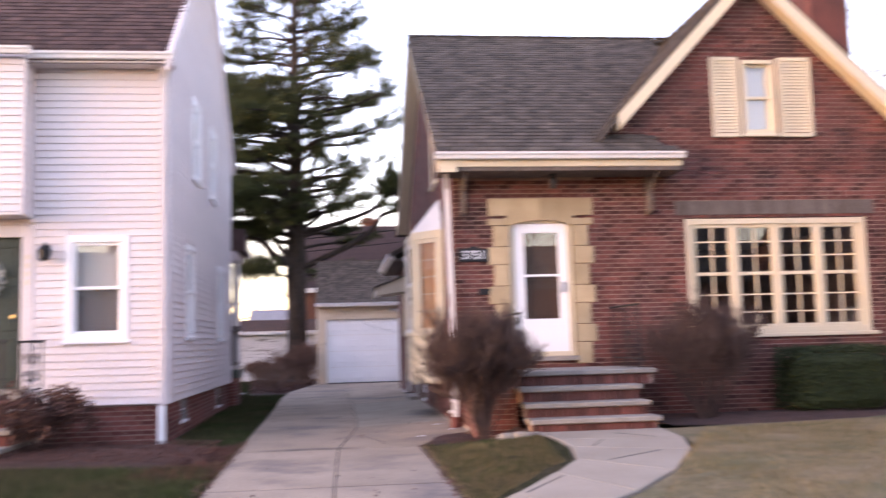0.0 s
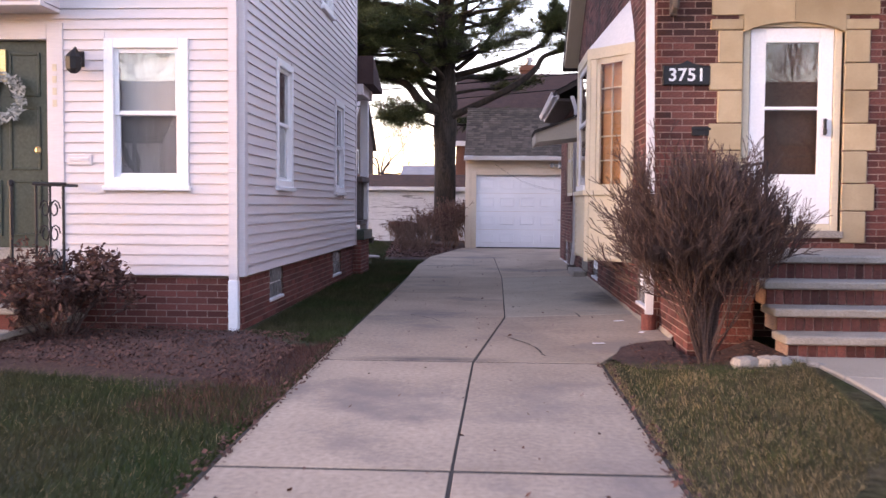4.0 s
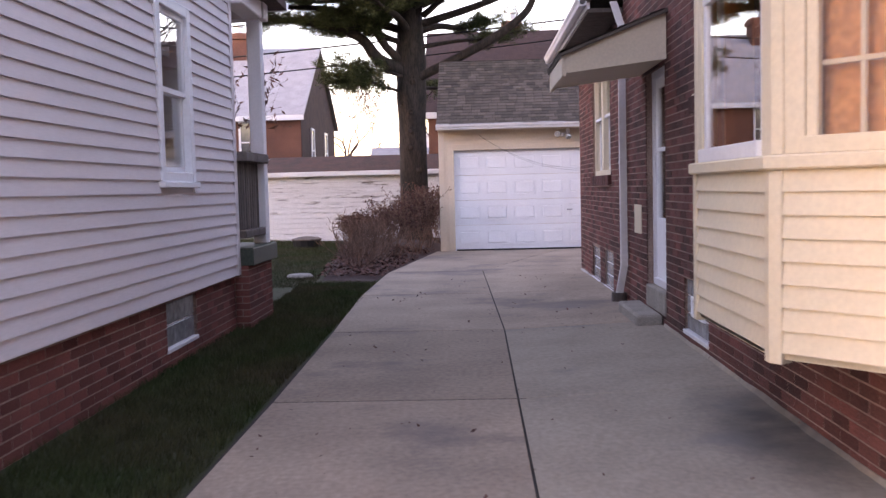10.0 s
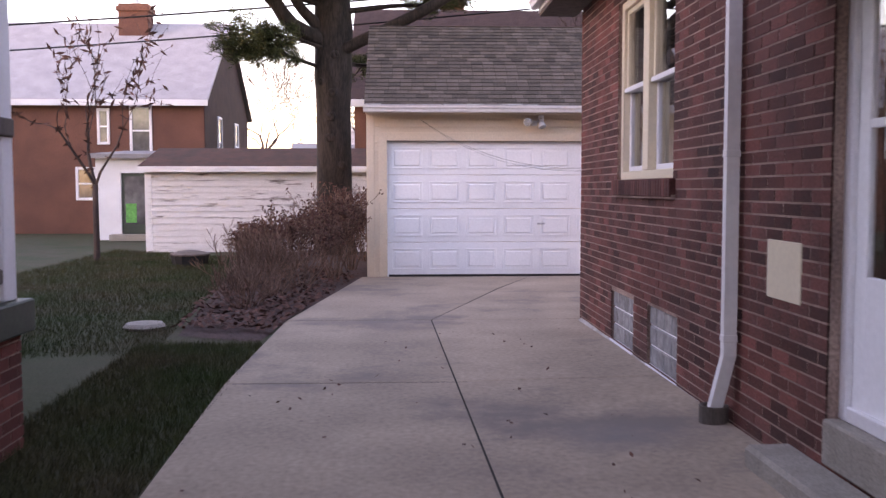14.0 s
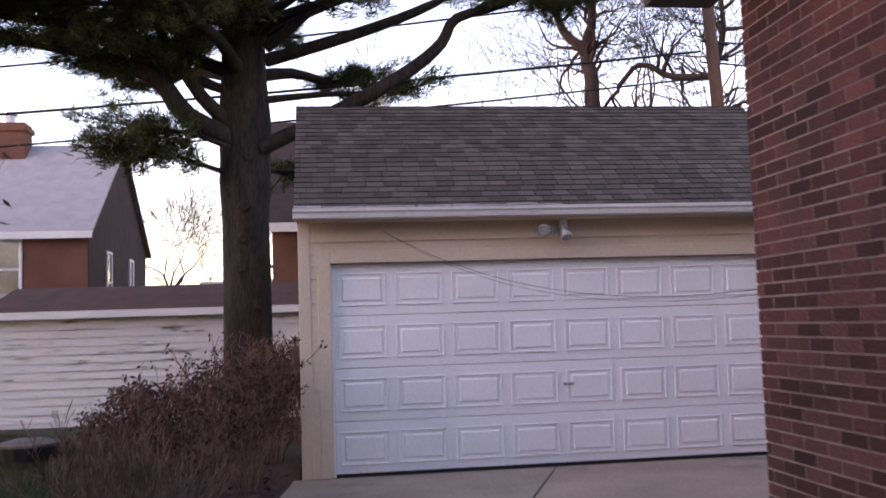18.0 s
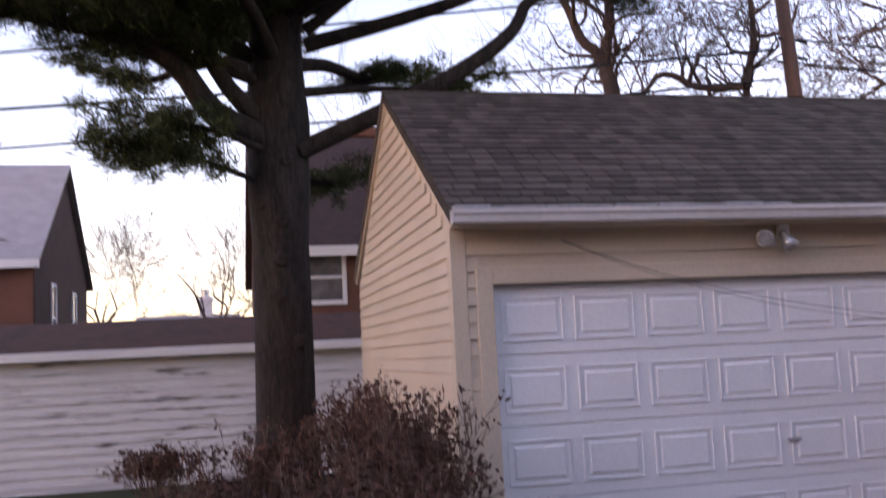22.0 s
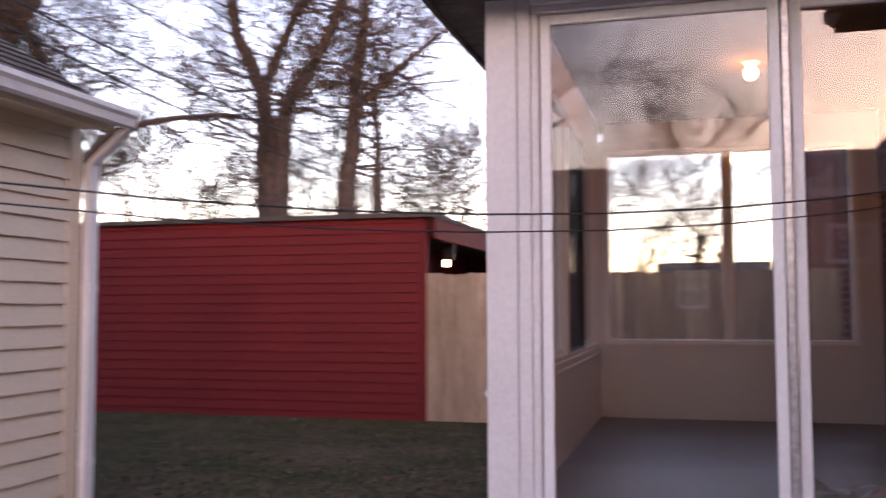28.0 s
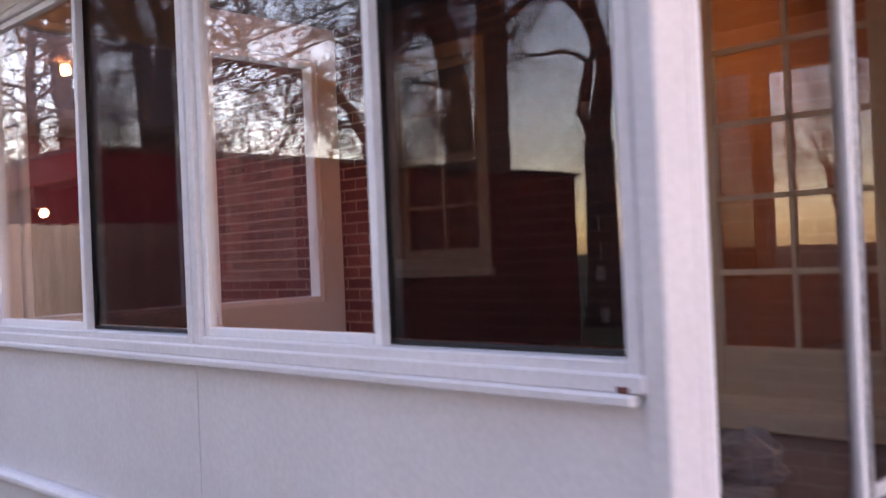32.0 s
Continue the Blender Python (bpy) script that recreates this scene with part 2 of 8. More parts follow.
M_STONE = mat("sandstone", (0.47, 0.365, 0.235), (0.38, 0.285, 0.175), 0.9, 3, 140, 0.06, rnd=0.12, fine_mix=0.08)
M_STEP = mat("step_stone", (0.33, 0.29, 0.25), (0.25, 0.22, 0.19), 0.9, 4, 90, 0.3)
M_CONC = mat("driveway_concrete", (0.375, 0.285, 0.215), (0.27, 0.205, 0.158), 0.9, 1.1, 26, 0.35, rnd=0.08, stain=(0.20, 0.16, 0.138), stain_at=0.53, fine_mix=0.17)


def rust_spot(m, x, y, r, col, flat=0.8):
    """A stain of uneven outline on a slab; flat: its depth to its width."""
    nt = m.node_tree
    N, L = nt.nodes, nt.links
    bs = N["Principled BSDF"]
    src = bs.inputs["Base Color"].links[0].from_socket
    tc = next(n for n in N if n.type == "TEX_COORD")
    mp = N.new("ShaderNodeMapping")
    mp.inputs["Location"].default_value = (-x / r, -y / (r * flat), 0)
    mp.inputs["Scale"].default_value = (1 / r, 1 / (r * flat), 0)
    ns, ad = N.new("ShaderNodeTexNoise"), N.new("ShaderNodeVectorMath")
    ns.inputs["Scale"].default_value, ns.inputs["Detail"].default_value = 5.0, 8.0
    L.new(tc.outputs["Object"], mp.inputs["Vector"])
    L.new(tc.outputs["Object"], ns.inputs["Vector"])
    ad.operation = "LENGTH"
    L.new(mp.outputs["Vector"], ad.inputs[0])
    mr, mu, mx = N.new("ShaderNodeMapRange"), N.new("ShaderNodeMath"), N.new("ShaderNodeMix")
    mr.inputs["From Min"].default_value, mr.inputs["From Max"].default_value = 1.0, 0.2
    mr.inputs["To Max"].default_value = 1.7
    L.new(ad.outputs["Value"], mr.inputs["Value"])
    mu.operation = "MULTIPLY"
    L.new(mr.outputs["Result"], mu.inputs[0])
    L.new(ns.outputs["Fac"], mu.inputs[1])
    mx.data_type = "RGBA"
    L.new(mu.outputs[0], mx.inputs["Factor"])
    L.new(src, mx.inputs["A"])
    mx.inputs["B"].default_value = (*col, 1)
    L.new(mx.outputs["Result"], bs.inputs["Base Color"])


rust_spot(M_CONC, 0.36, -3.85, 0.62, (0.27, 0.115, 0.075), 0.9)
rust_spot(M_CONC, -0.1, -5.6, 0.5, (0.33, 0.19, 0.13), 1.5)
rust_spot(M_CONC, 1.9, 11.0, 0.5, (0.20, 0.17, 0.155))
rust_spot(M_CONC, 0.3, 4.0, 0.7, (0.19, 0.155, 0.14))
rust_spot(M_CONC, 0.45, 0.80, 0.75, (0.10, 0.08, 0.075), 0.22)
rust_spot(M_CONC, 1.68, -3.4, 0.42, (0.16, 0.13, 0.118), 4.5)
rust_spot(M_CONC, 2.5, 6.5, 0.35, (0.12, 0.105, 0.095), 4.0)
rust_spot(M_CONC, 2.2, 1.5, 0.5, (0.20, 0.165, 0.145), 0.8)
M_CONC_NEW = mat("repaired_concrete", (0.36, 0.30, 0.235), (0.285, 0.235, 0.185), 0.9, 1.3, 30, 0.3, stain=(0.22, 0.195, 0.175), stain_at=0.56, fine_mix=0.14)
rust_spot(M_CONC_NEW, 2.45, 5.6, 0.45, (0.12, 0.11, 0.10), 3.0)
M_WALK = mat("walk_concrete", (0.36, 0.30, 0.24), (0.295, 0.245, 0.195), 0.9, 1.0, 70, 0.25, rnd=0.06, fine_mix=0.12)
M_GAP = mat("joint_dirt", (0.05, 0.042, 0.036), None, 0.95, 5, 80, 0.3)
M_SHINGLE = mat("asphalt_shingle", (0.098, 0.080, 0.066), (0.064, 0.052, 0.045), 0.95, 4, 150, 0.5, rnd=0.35)
M_SLATE = mat("slate_roof_pale", (0.31, 0.285, 0.29), (0.25, 0.23, 0.235), 0.8, 2, 60, 0.2, rnd=0.2)
M_GRASS = mat("lawn_soil", (0.026, 0.044, 0.014), (0.058, 0.050, 0.028), 0.95, 0.9, 50, 0.5, fine_mix=0.3)
M_YARD = mat("worn_yard_soil", (0.075, 0.052, 0.034), (0.024, 0.030, 0.012), 0.95, 0.8, 18, 0.9, fine_mix=0.55, stain=(0.13, 0.092, 0.066), stain_at=0.6, spec=0.05)
M_BLADE = mat("grass_blades", (0.032, 0.053, 0.018), (0.072, 0.060, 0.032), 0.85, 0.9, 6, 0.0, rnd=0.3, spec=0.1)
M_DRYLAWN = mat("dry_lawn", (0.20, 0.15, 0.09), (0.085, 0.085, 0.04), 0.95, 1.3, 30, 0.6, fine_mix=0.4)
M_STRAW = mat("grass_straw", (0.30, 0.225, 0.125), (0.20, 0.15, 0.085), 0.9, 1.0, 20, 0.0, rnd=0.4, spec=0.1)
M_SOIL = mat("bed_soil", (0.078, 0.042, 0.036), (0.048, 0.028, 0.025), 0.95, 3, 30, 0.7, fine_mix=0.4)
M_LITTER = mat("leaf_litter", (0.125, 0.055, 0.040), (0.07, 0.034, 0.027), 0.9, 4, 30, 0.2, rnd=0.5)
M_TWIG = mat("twigs", (0.105, 0.066, 0.055), (0.062, 0.038, 0.034), 0.85, 4, 60, 0.1, rnd=0.3)
M_BARK = mat("pine_bark", (0.042, 0.032, 0.028), (0.020, 0.016, 0.014), 0.95, 6, 30, 0.9, stretch=(1, 1, 0.25), fine_mix=0.4)
M_BRANCH = mat("bare_bark", (0.085, 0.058, 0.05), (0.055, 0.038, 0.034), 0.95, 4, 40, 0.4, rnd=0.15)
M_NEEDLE = mat("pine_needles", (0.036, 0.052, 0.022), (0.075, 0.084, 0.036), 0.75, 0.6, 20, 0.0, rnd=0.45, spec=0.15)
M_HEDGE = mat("yew_leaves", (0.022, 0.034, 0.015), (0.03, 0.045, 0.02), 0.7, 3, 30, 0.0, rnd=0.4, spec=0.2)
M_RED = mat("siding_dark_red", (0.165, 0.010, 0.009), (0.135, 0.008, 0.008), 0.75, 0.8, 50, 0.08, fine_mix=0.08)
M_FENCE = mat("cedar_boards", (0.50, 0.345, 0.235), (0.33, 0.215, 0.14), 0.88, 3.2, 24, 0.35, rnd=0.26, stretch=(4, 4, 0.35), stain=(0.22, 0.15, 0.105), stain_at=0.66)
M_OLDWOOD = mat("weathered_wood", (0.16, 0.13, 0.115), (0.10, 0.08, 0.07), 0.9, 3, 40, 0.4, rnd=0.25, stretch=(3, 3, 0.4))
M_STAIRWOOD = mat("stained_orange_wood", (0.32, 0.095, 0.038), (0.21, 0.062, 0.028), 0.6, 2, 40, 0.08, rnd=0.12, fine_mix=0.12, stretch=(3, 0.4, 3))
M_GREEN = mat("door_green", (0.045, 0.06, 0.045), (0.035, 0.047, 0.036), 0.45, 2, 40, 0.03)
M_IRON = mat("black_iron", (0.02, 0.02, 0.022), None, 0.5, 4, 60, 0.1)
M_METAL = mat("galvanised", (0.55, 0.55, 0.56), (0.45, 0.45, 0.46), 0.4, 2, 40, 0.05, metal=0.6)
M_GUTTER = mat("gutter_white", (0.74, 0.72, 0.71), (0.64, 0.62, 0.61), 0.45, 1.5, 25, 0.02, fine_mix=0.05)
# Near-black colour for the shade under the porch floor.
M_DARK = mat("underfloor_shade", (0.05, 0.045, 0.042), None, 0.9, 2, 20, 0.0)
# Coloured darker than plaster, so the rooms look unlit through the windows.
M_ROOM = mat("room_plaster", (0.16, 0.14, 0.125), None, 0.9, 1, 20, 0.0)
M_CURTAIN = mat("window_shade", (0.56, 0.55, 0.53), (0.50, 0.49, 0.47), 0.8, 1, 30, 0.0, stretch=(20, 20, 0.3))
M_SHEER = mat("grey_sheer", (0.20, 0.20, 0.20), (0.16, 0.16, 0.16), 0.9, 1, 30, 0.0, stretch=(20, 20, 0.3))
M_SCREEN = mat("insect_screen", (0.035, 0.033, 0.036), None, 0.7, 2, 300, 0.2)
M_GBLOCK = mat("glass_block", (0.30, 0.30, 0.305), (0.22, 0.22, 0.225), 0.12, 6, 15, 0.5, spec=0.6, rnd=0.12)
M_ORANGE = mat("amber_blind", (0.62, 0.30, 0.13), (0.55, 0.26, 0.11), 0.7, 1, 30, 0.03)
M_PLAQUE = mat("plaque_black", (0.022, 0.024, 0.028), None, 0.45, 5, 60, 0.15)
M_BRASS = mat("brass", (0.65, 0.5, 0.25), None, 0.35, 4, 40, 0.05, metal=0.8)
M_TERRA = mat("terracotta", (0.17, 0.055, 0.045), None, 0.85, 5, 60, 0.2)
M_PORCHFLOOR = mat("porch_floor_grey", (0.17, 0.165, 0.165), (0.135, 0.13, 0.135), 0.5, 1.5, 50, 0.08)
M_PORCHWALL = mat("porch_wall_white", (0.66, 0.65, 0.63), (0.60, 0.59, 0.57), 0.6, 1.0, 40, 0.05, fine_mix=0.05)
M_MOSS = mat("mossy_roof", (0.085, 0.036, 0.026), (0.05, 0.028, 0.02), 0.95, 3, 40, 0.6, rnd=0.4)
M_WIRE = mat("black_cable", (0.02, 0.02, 0.022), None, 0.6, 3, 30, 0.0)
M_POLE = mat("pole_wood", (0.16, 0.085, 0.06), (0.11, 0.06, 0.045), 0.9, 3, 40, 0.3, stretch=(2, 2, 0.3))
M_PAPER = mat("cardboard", (0.55, 0.45, 0.38), None, 0.9, 3, 40, 0.1)
M_GLASS = glass_mat("window_glass")
M_DOORGLASS = glass_mat("door_glass", (0.82, 0.82, 0.83), 0.0, 0.055, 0.6)
M_FARPANE = mat("far_pane", (0.05, 0.05, 0.055), (0.16, 0.15, 0.15), 0.08, 0.8, 5, 0.0, spec=0.8)
M_FARBRICK = mat("far_brick", (0.185, 0.080, 0.055), (0.125, 0.055, 0.042), 0.9, 1.0, 30, 0.3)
M_SCREENMESH = glass_mat("screen_mesh", (0.42, 0.41, 0.42), 0.7, 0.01, 0.0)
M_SCREENGLASS = glass_mat("glass_before_screen", (0.85, 0.85, 0.85), 0.0, 0.04, 0.12)
M_LAMP = glow_mat("bulb_warm", (1.0, 0.42, 0.12), 45.0)
M_INNERDOOR = mat("dark_wood_door", (0.10, 0.055, 0.035), (0.07, 0.04, 0.028), 0.5, 2, 40, 0.05)
M_AMBERWOOD = mat("honey_wood", (0.42, 0.21, 0.09), (0.34, 0.16, 0.07), 0.5, 2, 40, 0.05)


# ---------------------------------------------------------------- walls, boards, roofs, windows
class Face:
    """An upright wall face: u runs along it, d outward from it, z up."""

    def __init__(self, axis, plane, out):
        self.axis, self.plane, self.out = axis, plane, out

    def at(self, u, d, z):
        w = self.plane + self.out * d
        return (w, u, z) if self.axis == "x" else (u, w, z)

    def box(self, g, u0, u1, d0, d1, z0, z1, c=0.0):
        a, b = self.at(u0, d0, z0), self.at(u1, d1, z1)
        lo, hi = [min(p, q) for p, q in zip(a, b)], [max(p, q) for p, q in zip(a, b)]
        return g.rbox(*lo, *hi, c) if c else g.box(*lo, *hi)

    def prism(self, g, poly, d0, d1):
        """A polygon of (u, z), drawn out from d0 to d1."""
        n = len(poly)
        vs = [self.at(u, d0, z) for u, z in poly] + [self.at(u, d1, z) for u, z in poly]
        return g.add(vs, [tuple(range(n))[::-1], tuple(range(n, 2 * n))] + [(i, (i + 1) % n, n + (i + 1) % n, n + i) for i in range(n)])

    def course(self, g, u0, u1, prof):
        """A profile of (d, z), drawn along the wall."""
        n = len(prof)
        vs = [self.at(u0, d, z) for d, z in prof] + [self.at(u1, d, z) for d, z in prof]
        return g.add(vs, [tuple(range(n))[::-1], tuple(range(n, 2 * n))] + [(i, (i + 1) % n, n + (i + 1) % n, n + i) for i in range(n)])


def holes(u0, u1, z0, z1, openings):
    """The stretches of u0 to u1 that no opening cuts in the band z0 to z1."""
    spans = [(u0, u1)]
    for a, b, lo, hi in openings:
        if hi <= z0 + 1e-6 or lo >= z1 - 1e-6:
            continue
        spans = [q for s in spans for q in ((s[0], min(s[1], a)), (max(s[0], b), s[1])) if q[1] - q[0] > 0.004]
    return spans


def backing(F, u0, u1, z0, z1, openings, d0, d1, gable=None):
    """The body of a wall with its openings cut through, and a gable on top."""
    g = G()
    zs = sorted({z0, z1, *[z for o in openings for z in o[2:] if z0 < z < z1]})
    for lo, hi in zip(zs, zs[1:]):
        for a, b in holes(u0, u1, lo, hi, openings):
            F.box(g, a, b, d0, d1, lo, hi)
    if gable:
        F.prism(g, gable, d0, d1)
    return g


BL, BH, BJ = 0.201, 0.0562, 0.0115


def brick_wall(name, parent, F, u0, u1, z0, z1, openings=(), gable=None, top=None, thick=0.26, near=(), bricks=M_BRICK, zmax=None, body=True, mortar=M_MORTAR):
    """A wall of bricks on a mortar body; the bricks within the stretches 'near' are pieces of their own."""
    wall = part(name, backing(F, u0 + 0.015, u1 - 0.015, z0, z1, openings, -thick, -0.0022, gable), mortar, parent)
    one = G()
    F2 = Face(F.axis, 0.0, F.out)
    F2.box(one, -BL / 2, BL / 2, -0.012, 0.0, -BH / 2, BH / 2)
    me = one.mesh("brick")
    me.materials.append(bricks)
    g = G()
    r, zt = 0, zmax or z1
    rng = random.Random(len(name) + int(u0 * 10))
    while z0 + r * (BH + BJ) + BH * 0.5 < zt:
        za = z0 + r * (BH + BJ) + 0.004
        zb = za + BH
        n = -1
        base = math.floor(u0 / (BL + BJ)) * (BL + BJ) + (0.5 * (BL + BJ) if r % 2 else 0)
        while base + n * (BL + BJ) < u1:
            a, b = base + n * (BL + BJ), base + n * (BL + BJ) + BL
            n += 1
            a, b = max(a, u0), min(b, u1)
            if b - a < 0.02 or (top and top((a + b) / 2) < zb):
                continue
            for p, q in holes(a, b, za + 0.02, zb - 0.02, openings):
                if q - p < 0.02:
                    continue
                full = q - p > BL - 0.004
                if full and any(n0 <= p and q <= n1 and n2 <= za and zb <= n3 for n0, n1, n2, n3 in near):
                    ob = piece("brick", me, wall, F.at((p + q) / 2, rng.uniform(-0.0006, 0.0016), (za + zb) / 2))
                else:
                    d = rng.uniform(-0.0006, 0.0016)
                    F.box(g, p, q, -0.012, d, za, zb)
        r += 1
    st = part("brickwork", g, bricks, wall, kind="stuff")
    return wall


def lap_siding(name, parent, F, u0, u1, z0, z1, step, openings, material, thick=0.16, gable=None, span=None, zmax=None, lip=0.022, label=""):
    """A boarded wall: every lap board is a piece; span(z) gives the boards' ends in a gable."""
    wall = part(name, backing(F, u0, u1, z0, z1, openings, -thick, -0.001, gable), material, parent, label)
    z, zt = z0, zmax or z1
    while z < zt - 0.02:
        zb = min(z + step, zt)
        a, b = span(zb) if span and zb > z1 else (u0, u1)
        if b - a > 0.1:
            for p, q in holes(a, b, z + 0.01, zb - 0.01, openings):
                g = G()
                F.course(g, p, q, [(-0.0008, z + 0.009), (lip, z + 0.009), (lip, z + 0.014), (lip * 0.2, zb + 0.008), (-0.0008, zb + 0.008)])
                part("lap_board", g, material, wall)
        z += step
    return wall


def shingled(name, parent, p0, along, up, width, length, material, row=0.14, tab=0.19, thick=0.09, parts=0, seed=3, cut=None):
    """A roof slope: a deck with rows of shingle tabs. p0: its lower corner; along, up: unit ways."""
    A, U = Vector(along), Vector(up)
    Nn = A.cross(U).normalized()
    if Nn.z < 0:
        Nn = -Nn
    P = Vector(p0)
    deck = G()
    if cut is None:
        q = [P, P + A * width, P + A * width + U * length, P + U * length]
    else:
        q = [P + A * a + U * b for a, b in cut]
    n = len(q)
    deck.add([tuple(v - Nn * 0.004) for v in q] + [tuple(v - Nn * thick) for v in q], [tuple(range(n)), tuple(range(n, 2 * n))[::-1]] + [(i, (i + 1) % n, n + (i + 1) % n, n + i) for i in range(n)])
    roof = part(name, deck, material, parent)
    rng = random.Random(seed)
    one = G()
    v = [A * 0 + Nn * 0.001, A * (tab - 0.010) + Nn * 0.001, A * (tab - 0.010) + U * (row + 0.02) - Nn * 0.001, U * (row + 0.02) - Nn * 0.001]
    one.add([tuple(x + Nn * 0.013) for x in v[:2]] + [tuple(x + Nn * 0.003) for x in v[2:]] + [tuple(x) for x in v], [(0, 1, 2, 3), (4, 5, 1, 0), (4, 0, 3, 7), (1, 5, 6, 2)])
    me = one.mesh("shingle")
    me.materials.append(material)

    def inside(a, b):
        if cut is None:
            return True
        hit = False
        for i in range(len(cut)):
            (x0, y0), (x1, y1) = cut[i], cut[(i + 1) % len(cut)]
            if (y0 > b) != (y1 > b) and a < (x1 - x0) * (b - y0) / (y1 - y0) + x0:
                hit = not hit
        return hit
    g = G()
    r = 0
    made = 0
    while r * row < length - 0.03:
        off = rng.choice((0.0, 0.33, 0.66)) * tab
        k = -1
        while off + k * tab < width:
            a = off + k * tab
            k += 1
            if not inside(a + tab / 2, r * row + row / 2):
                continue
            full = a >= 0 and a + tab <= width
            at = P + A * a + U * (r * row)
            if full and made < parts:
                piece("shingle", me, roof, tuple(at + Nn * rng.uniform(0, 0.002)))
                made += 1
            else:
                a0, a1 = max(a, 0), min(a + tab, width)
                if a1 - a0 < 0.02:
                    continue
                h = rng.uniform(0, 0.003)
                w = [P + A * a0 + U * (r * row), P + A * (a1 - 0.010) + U * (r * row), P + A * (a1 - 0.010) + U * (r * row + row + 0.02), P + A * a0 + U * (r * row + row + 0.02)]
                g.add([tuple(x + Nn * (0.014 + h)) for x in w[:2]] + [tuple(x + Nn * (0.002 + h)) for x in w[2:]] + [tuple(x) for x in w[:2]], [(0, 1, 2, 3), (4, 5, 1, 0)])
        r += 1
    if g.v:
        part("shingles", g, material, roof, kind="stuff")
    return roof


def pane(name, F, u0, u1, z0, z1, d, parent, material=None):
    g = G()
    F.box(g, u0, u1, d - 0.005, d, z0, z1)
    ob = part(name, g, material or M_GLASS, parent)
    if material is None:
        ob.visible_shadow = False
    return ob


def ring(g, F, u0, u1, z0, z1, w, d0, d1, c=0.004):
    """Four bars round an opening."""
    F.box(g, u0, u0 + w, d0, d1, z0, z1, c)
    F.box(g, u1 - w, u1, d0, d1, z0, z1, c)
    F.box(g, u0 + w, u1 - w, d0, d1, z1 - w, z1, c)
    F.box(g, u0 + w, u1 - w, d0, d1, z0, z0 + w, c)
    return g


def double_hung(parent, F, u0, u1, z0, z1, frame=M_WHITE, casing=0.09, proud=0.02, inset=-0.06, sill=True, shade=None, shade_at=0.5, grid=(0, 0), name="window", label=""):
    """A sash window in an opening: casing, upper and lower sash, panes, sill, and a shade behind."""
    g = ring(G(), F, u0, u1, z0, z1, casing, inset - 0.04, proud, 0.006)
    win = part(name, g, frame, parent, label)
    a, b, lo, hi = u0 + casing, u1 - casing, z0 + casing, z1 - casing
    mid = (lo + hi) / 2
    for nm, z_0, z_1, d in (("lower_sash", lo, mid + 0.02, inset), ("upper_sash", mid - 0.02, hi, inset + 0.03)):
        s = ring(G(), F, a, b, z_0, z_1, 0.045, d - 0.03, d, 0.004)
        nu, nz = grid
        for k in range(1, nu + 1):
            u = a + 0.045 + (b - a - 0.09) * k / (nu + 1)
            F.box(s, u - 0.011, u + 0.011, d - 0.022, d - 0.004, z_0 + 0.045, z_1 - 0.045)
        for k in range(1, nz + 1):
            z = z_0 + 0.045 + (z_1 - z_0 - 0.09) * k / (nz + 1)
            F.box(s, a + 0.045, b - 0.045, d - 0.022, d - 0.004, z - 0.011, z + 0.011)
        part(nm, s, frame, win)
        pane("pane", F, a + 0.045, b - 0.045, z_0 + 0.045, z_1 - 0.045, d - 0.012, win)
    if sill:
        s = G()
        F.box(s, u0 - 0.02, u1 + 0.02, inset, proud + 0.03, z0 - 0.035, z0 + 0.012, 0.006)
        part("sill", s, frame, win)
    if shade:
        s = G()
        F.box(s, a + 0.02, b - 0.02, inset - 0.10, inset - 0.09, lo + (hi - lo) * shade_at, hi)
        part("shade", s, shade, win)
    return win


def glass_blocks(parent, F, u0, u1, z0, z1, nu=4, nz=3, vent=True):
    """A cellar window of glass blocks, with a small vent in the middle."""
    g = G()
    F.box(g, u0, u1, -0.10, -0.035, z0, z1)
    win = part("cellar_window", g, M_WHITE_OLD, parent, "glass block cellar window with white mortar joints")
    du, dz = (u1 - u0) / nu, (z1 - z0) / nz
    for i in range(nu):
        for k in range(nz):
            if vent and k == 1 and 0 < i < nu - 1:
                continue
            b = G()
            F.box(b, u0 + i * du + 0.006, u0 + (i + 1) * du - 0.006, -0.06, -0.022, z0 + k * dz + 0.006, z0 + (k + 1) * dz - 0.006, 0.008)
            part("glass_block", b, M_GBLOCK, win)
    if vent:
        b = ring(G(), F, u0 + du, u1 - du, z0 + dz - 0.01, z1 - dz + 0.01, 0.035, -0.05, -0.005, 0.005)
        v = part("vent_frame", b, M_WHITE, win)
        pane("vent_pane", F, u0 + du + 0.035, u1 - du - 0.035, z0 + dz + 0.025, z1 - dz - 0.025, -0.03, win, M_GBLOCK)
    s = G()
    F.box(s, u0 - 0.01, u1 + 0.01, -0.05, 0.012, z0 - 0.03, z0 + 0.005, 0.004)
    part("sill", s, M_WHITE_OLD, win)
    return win


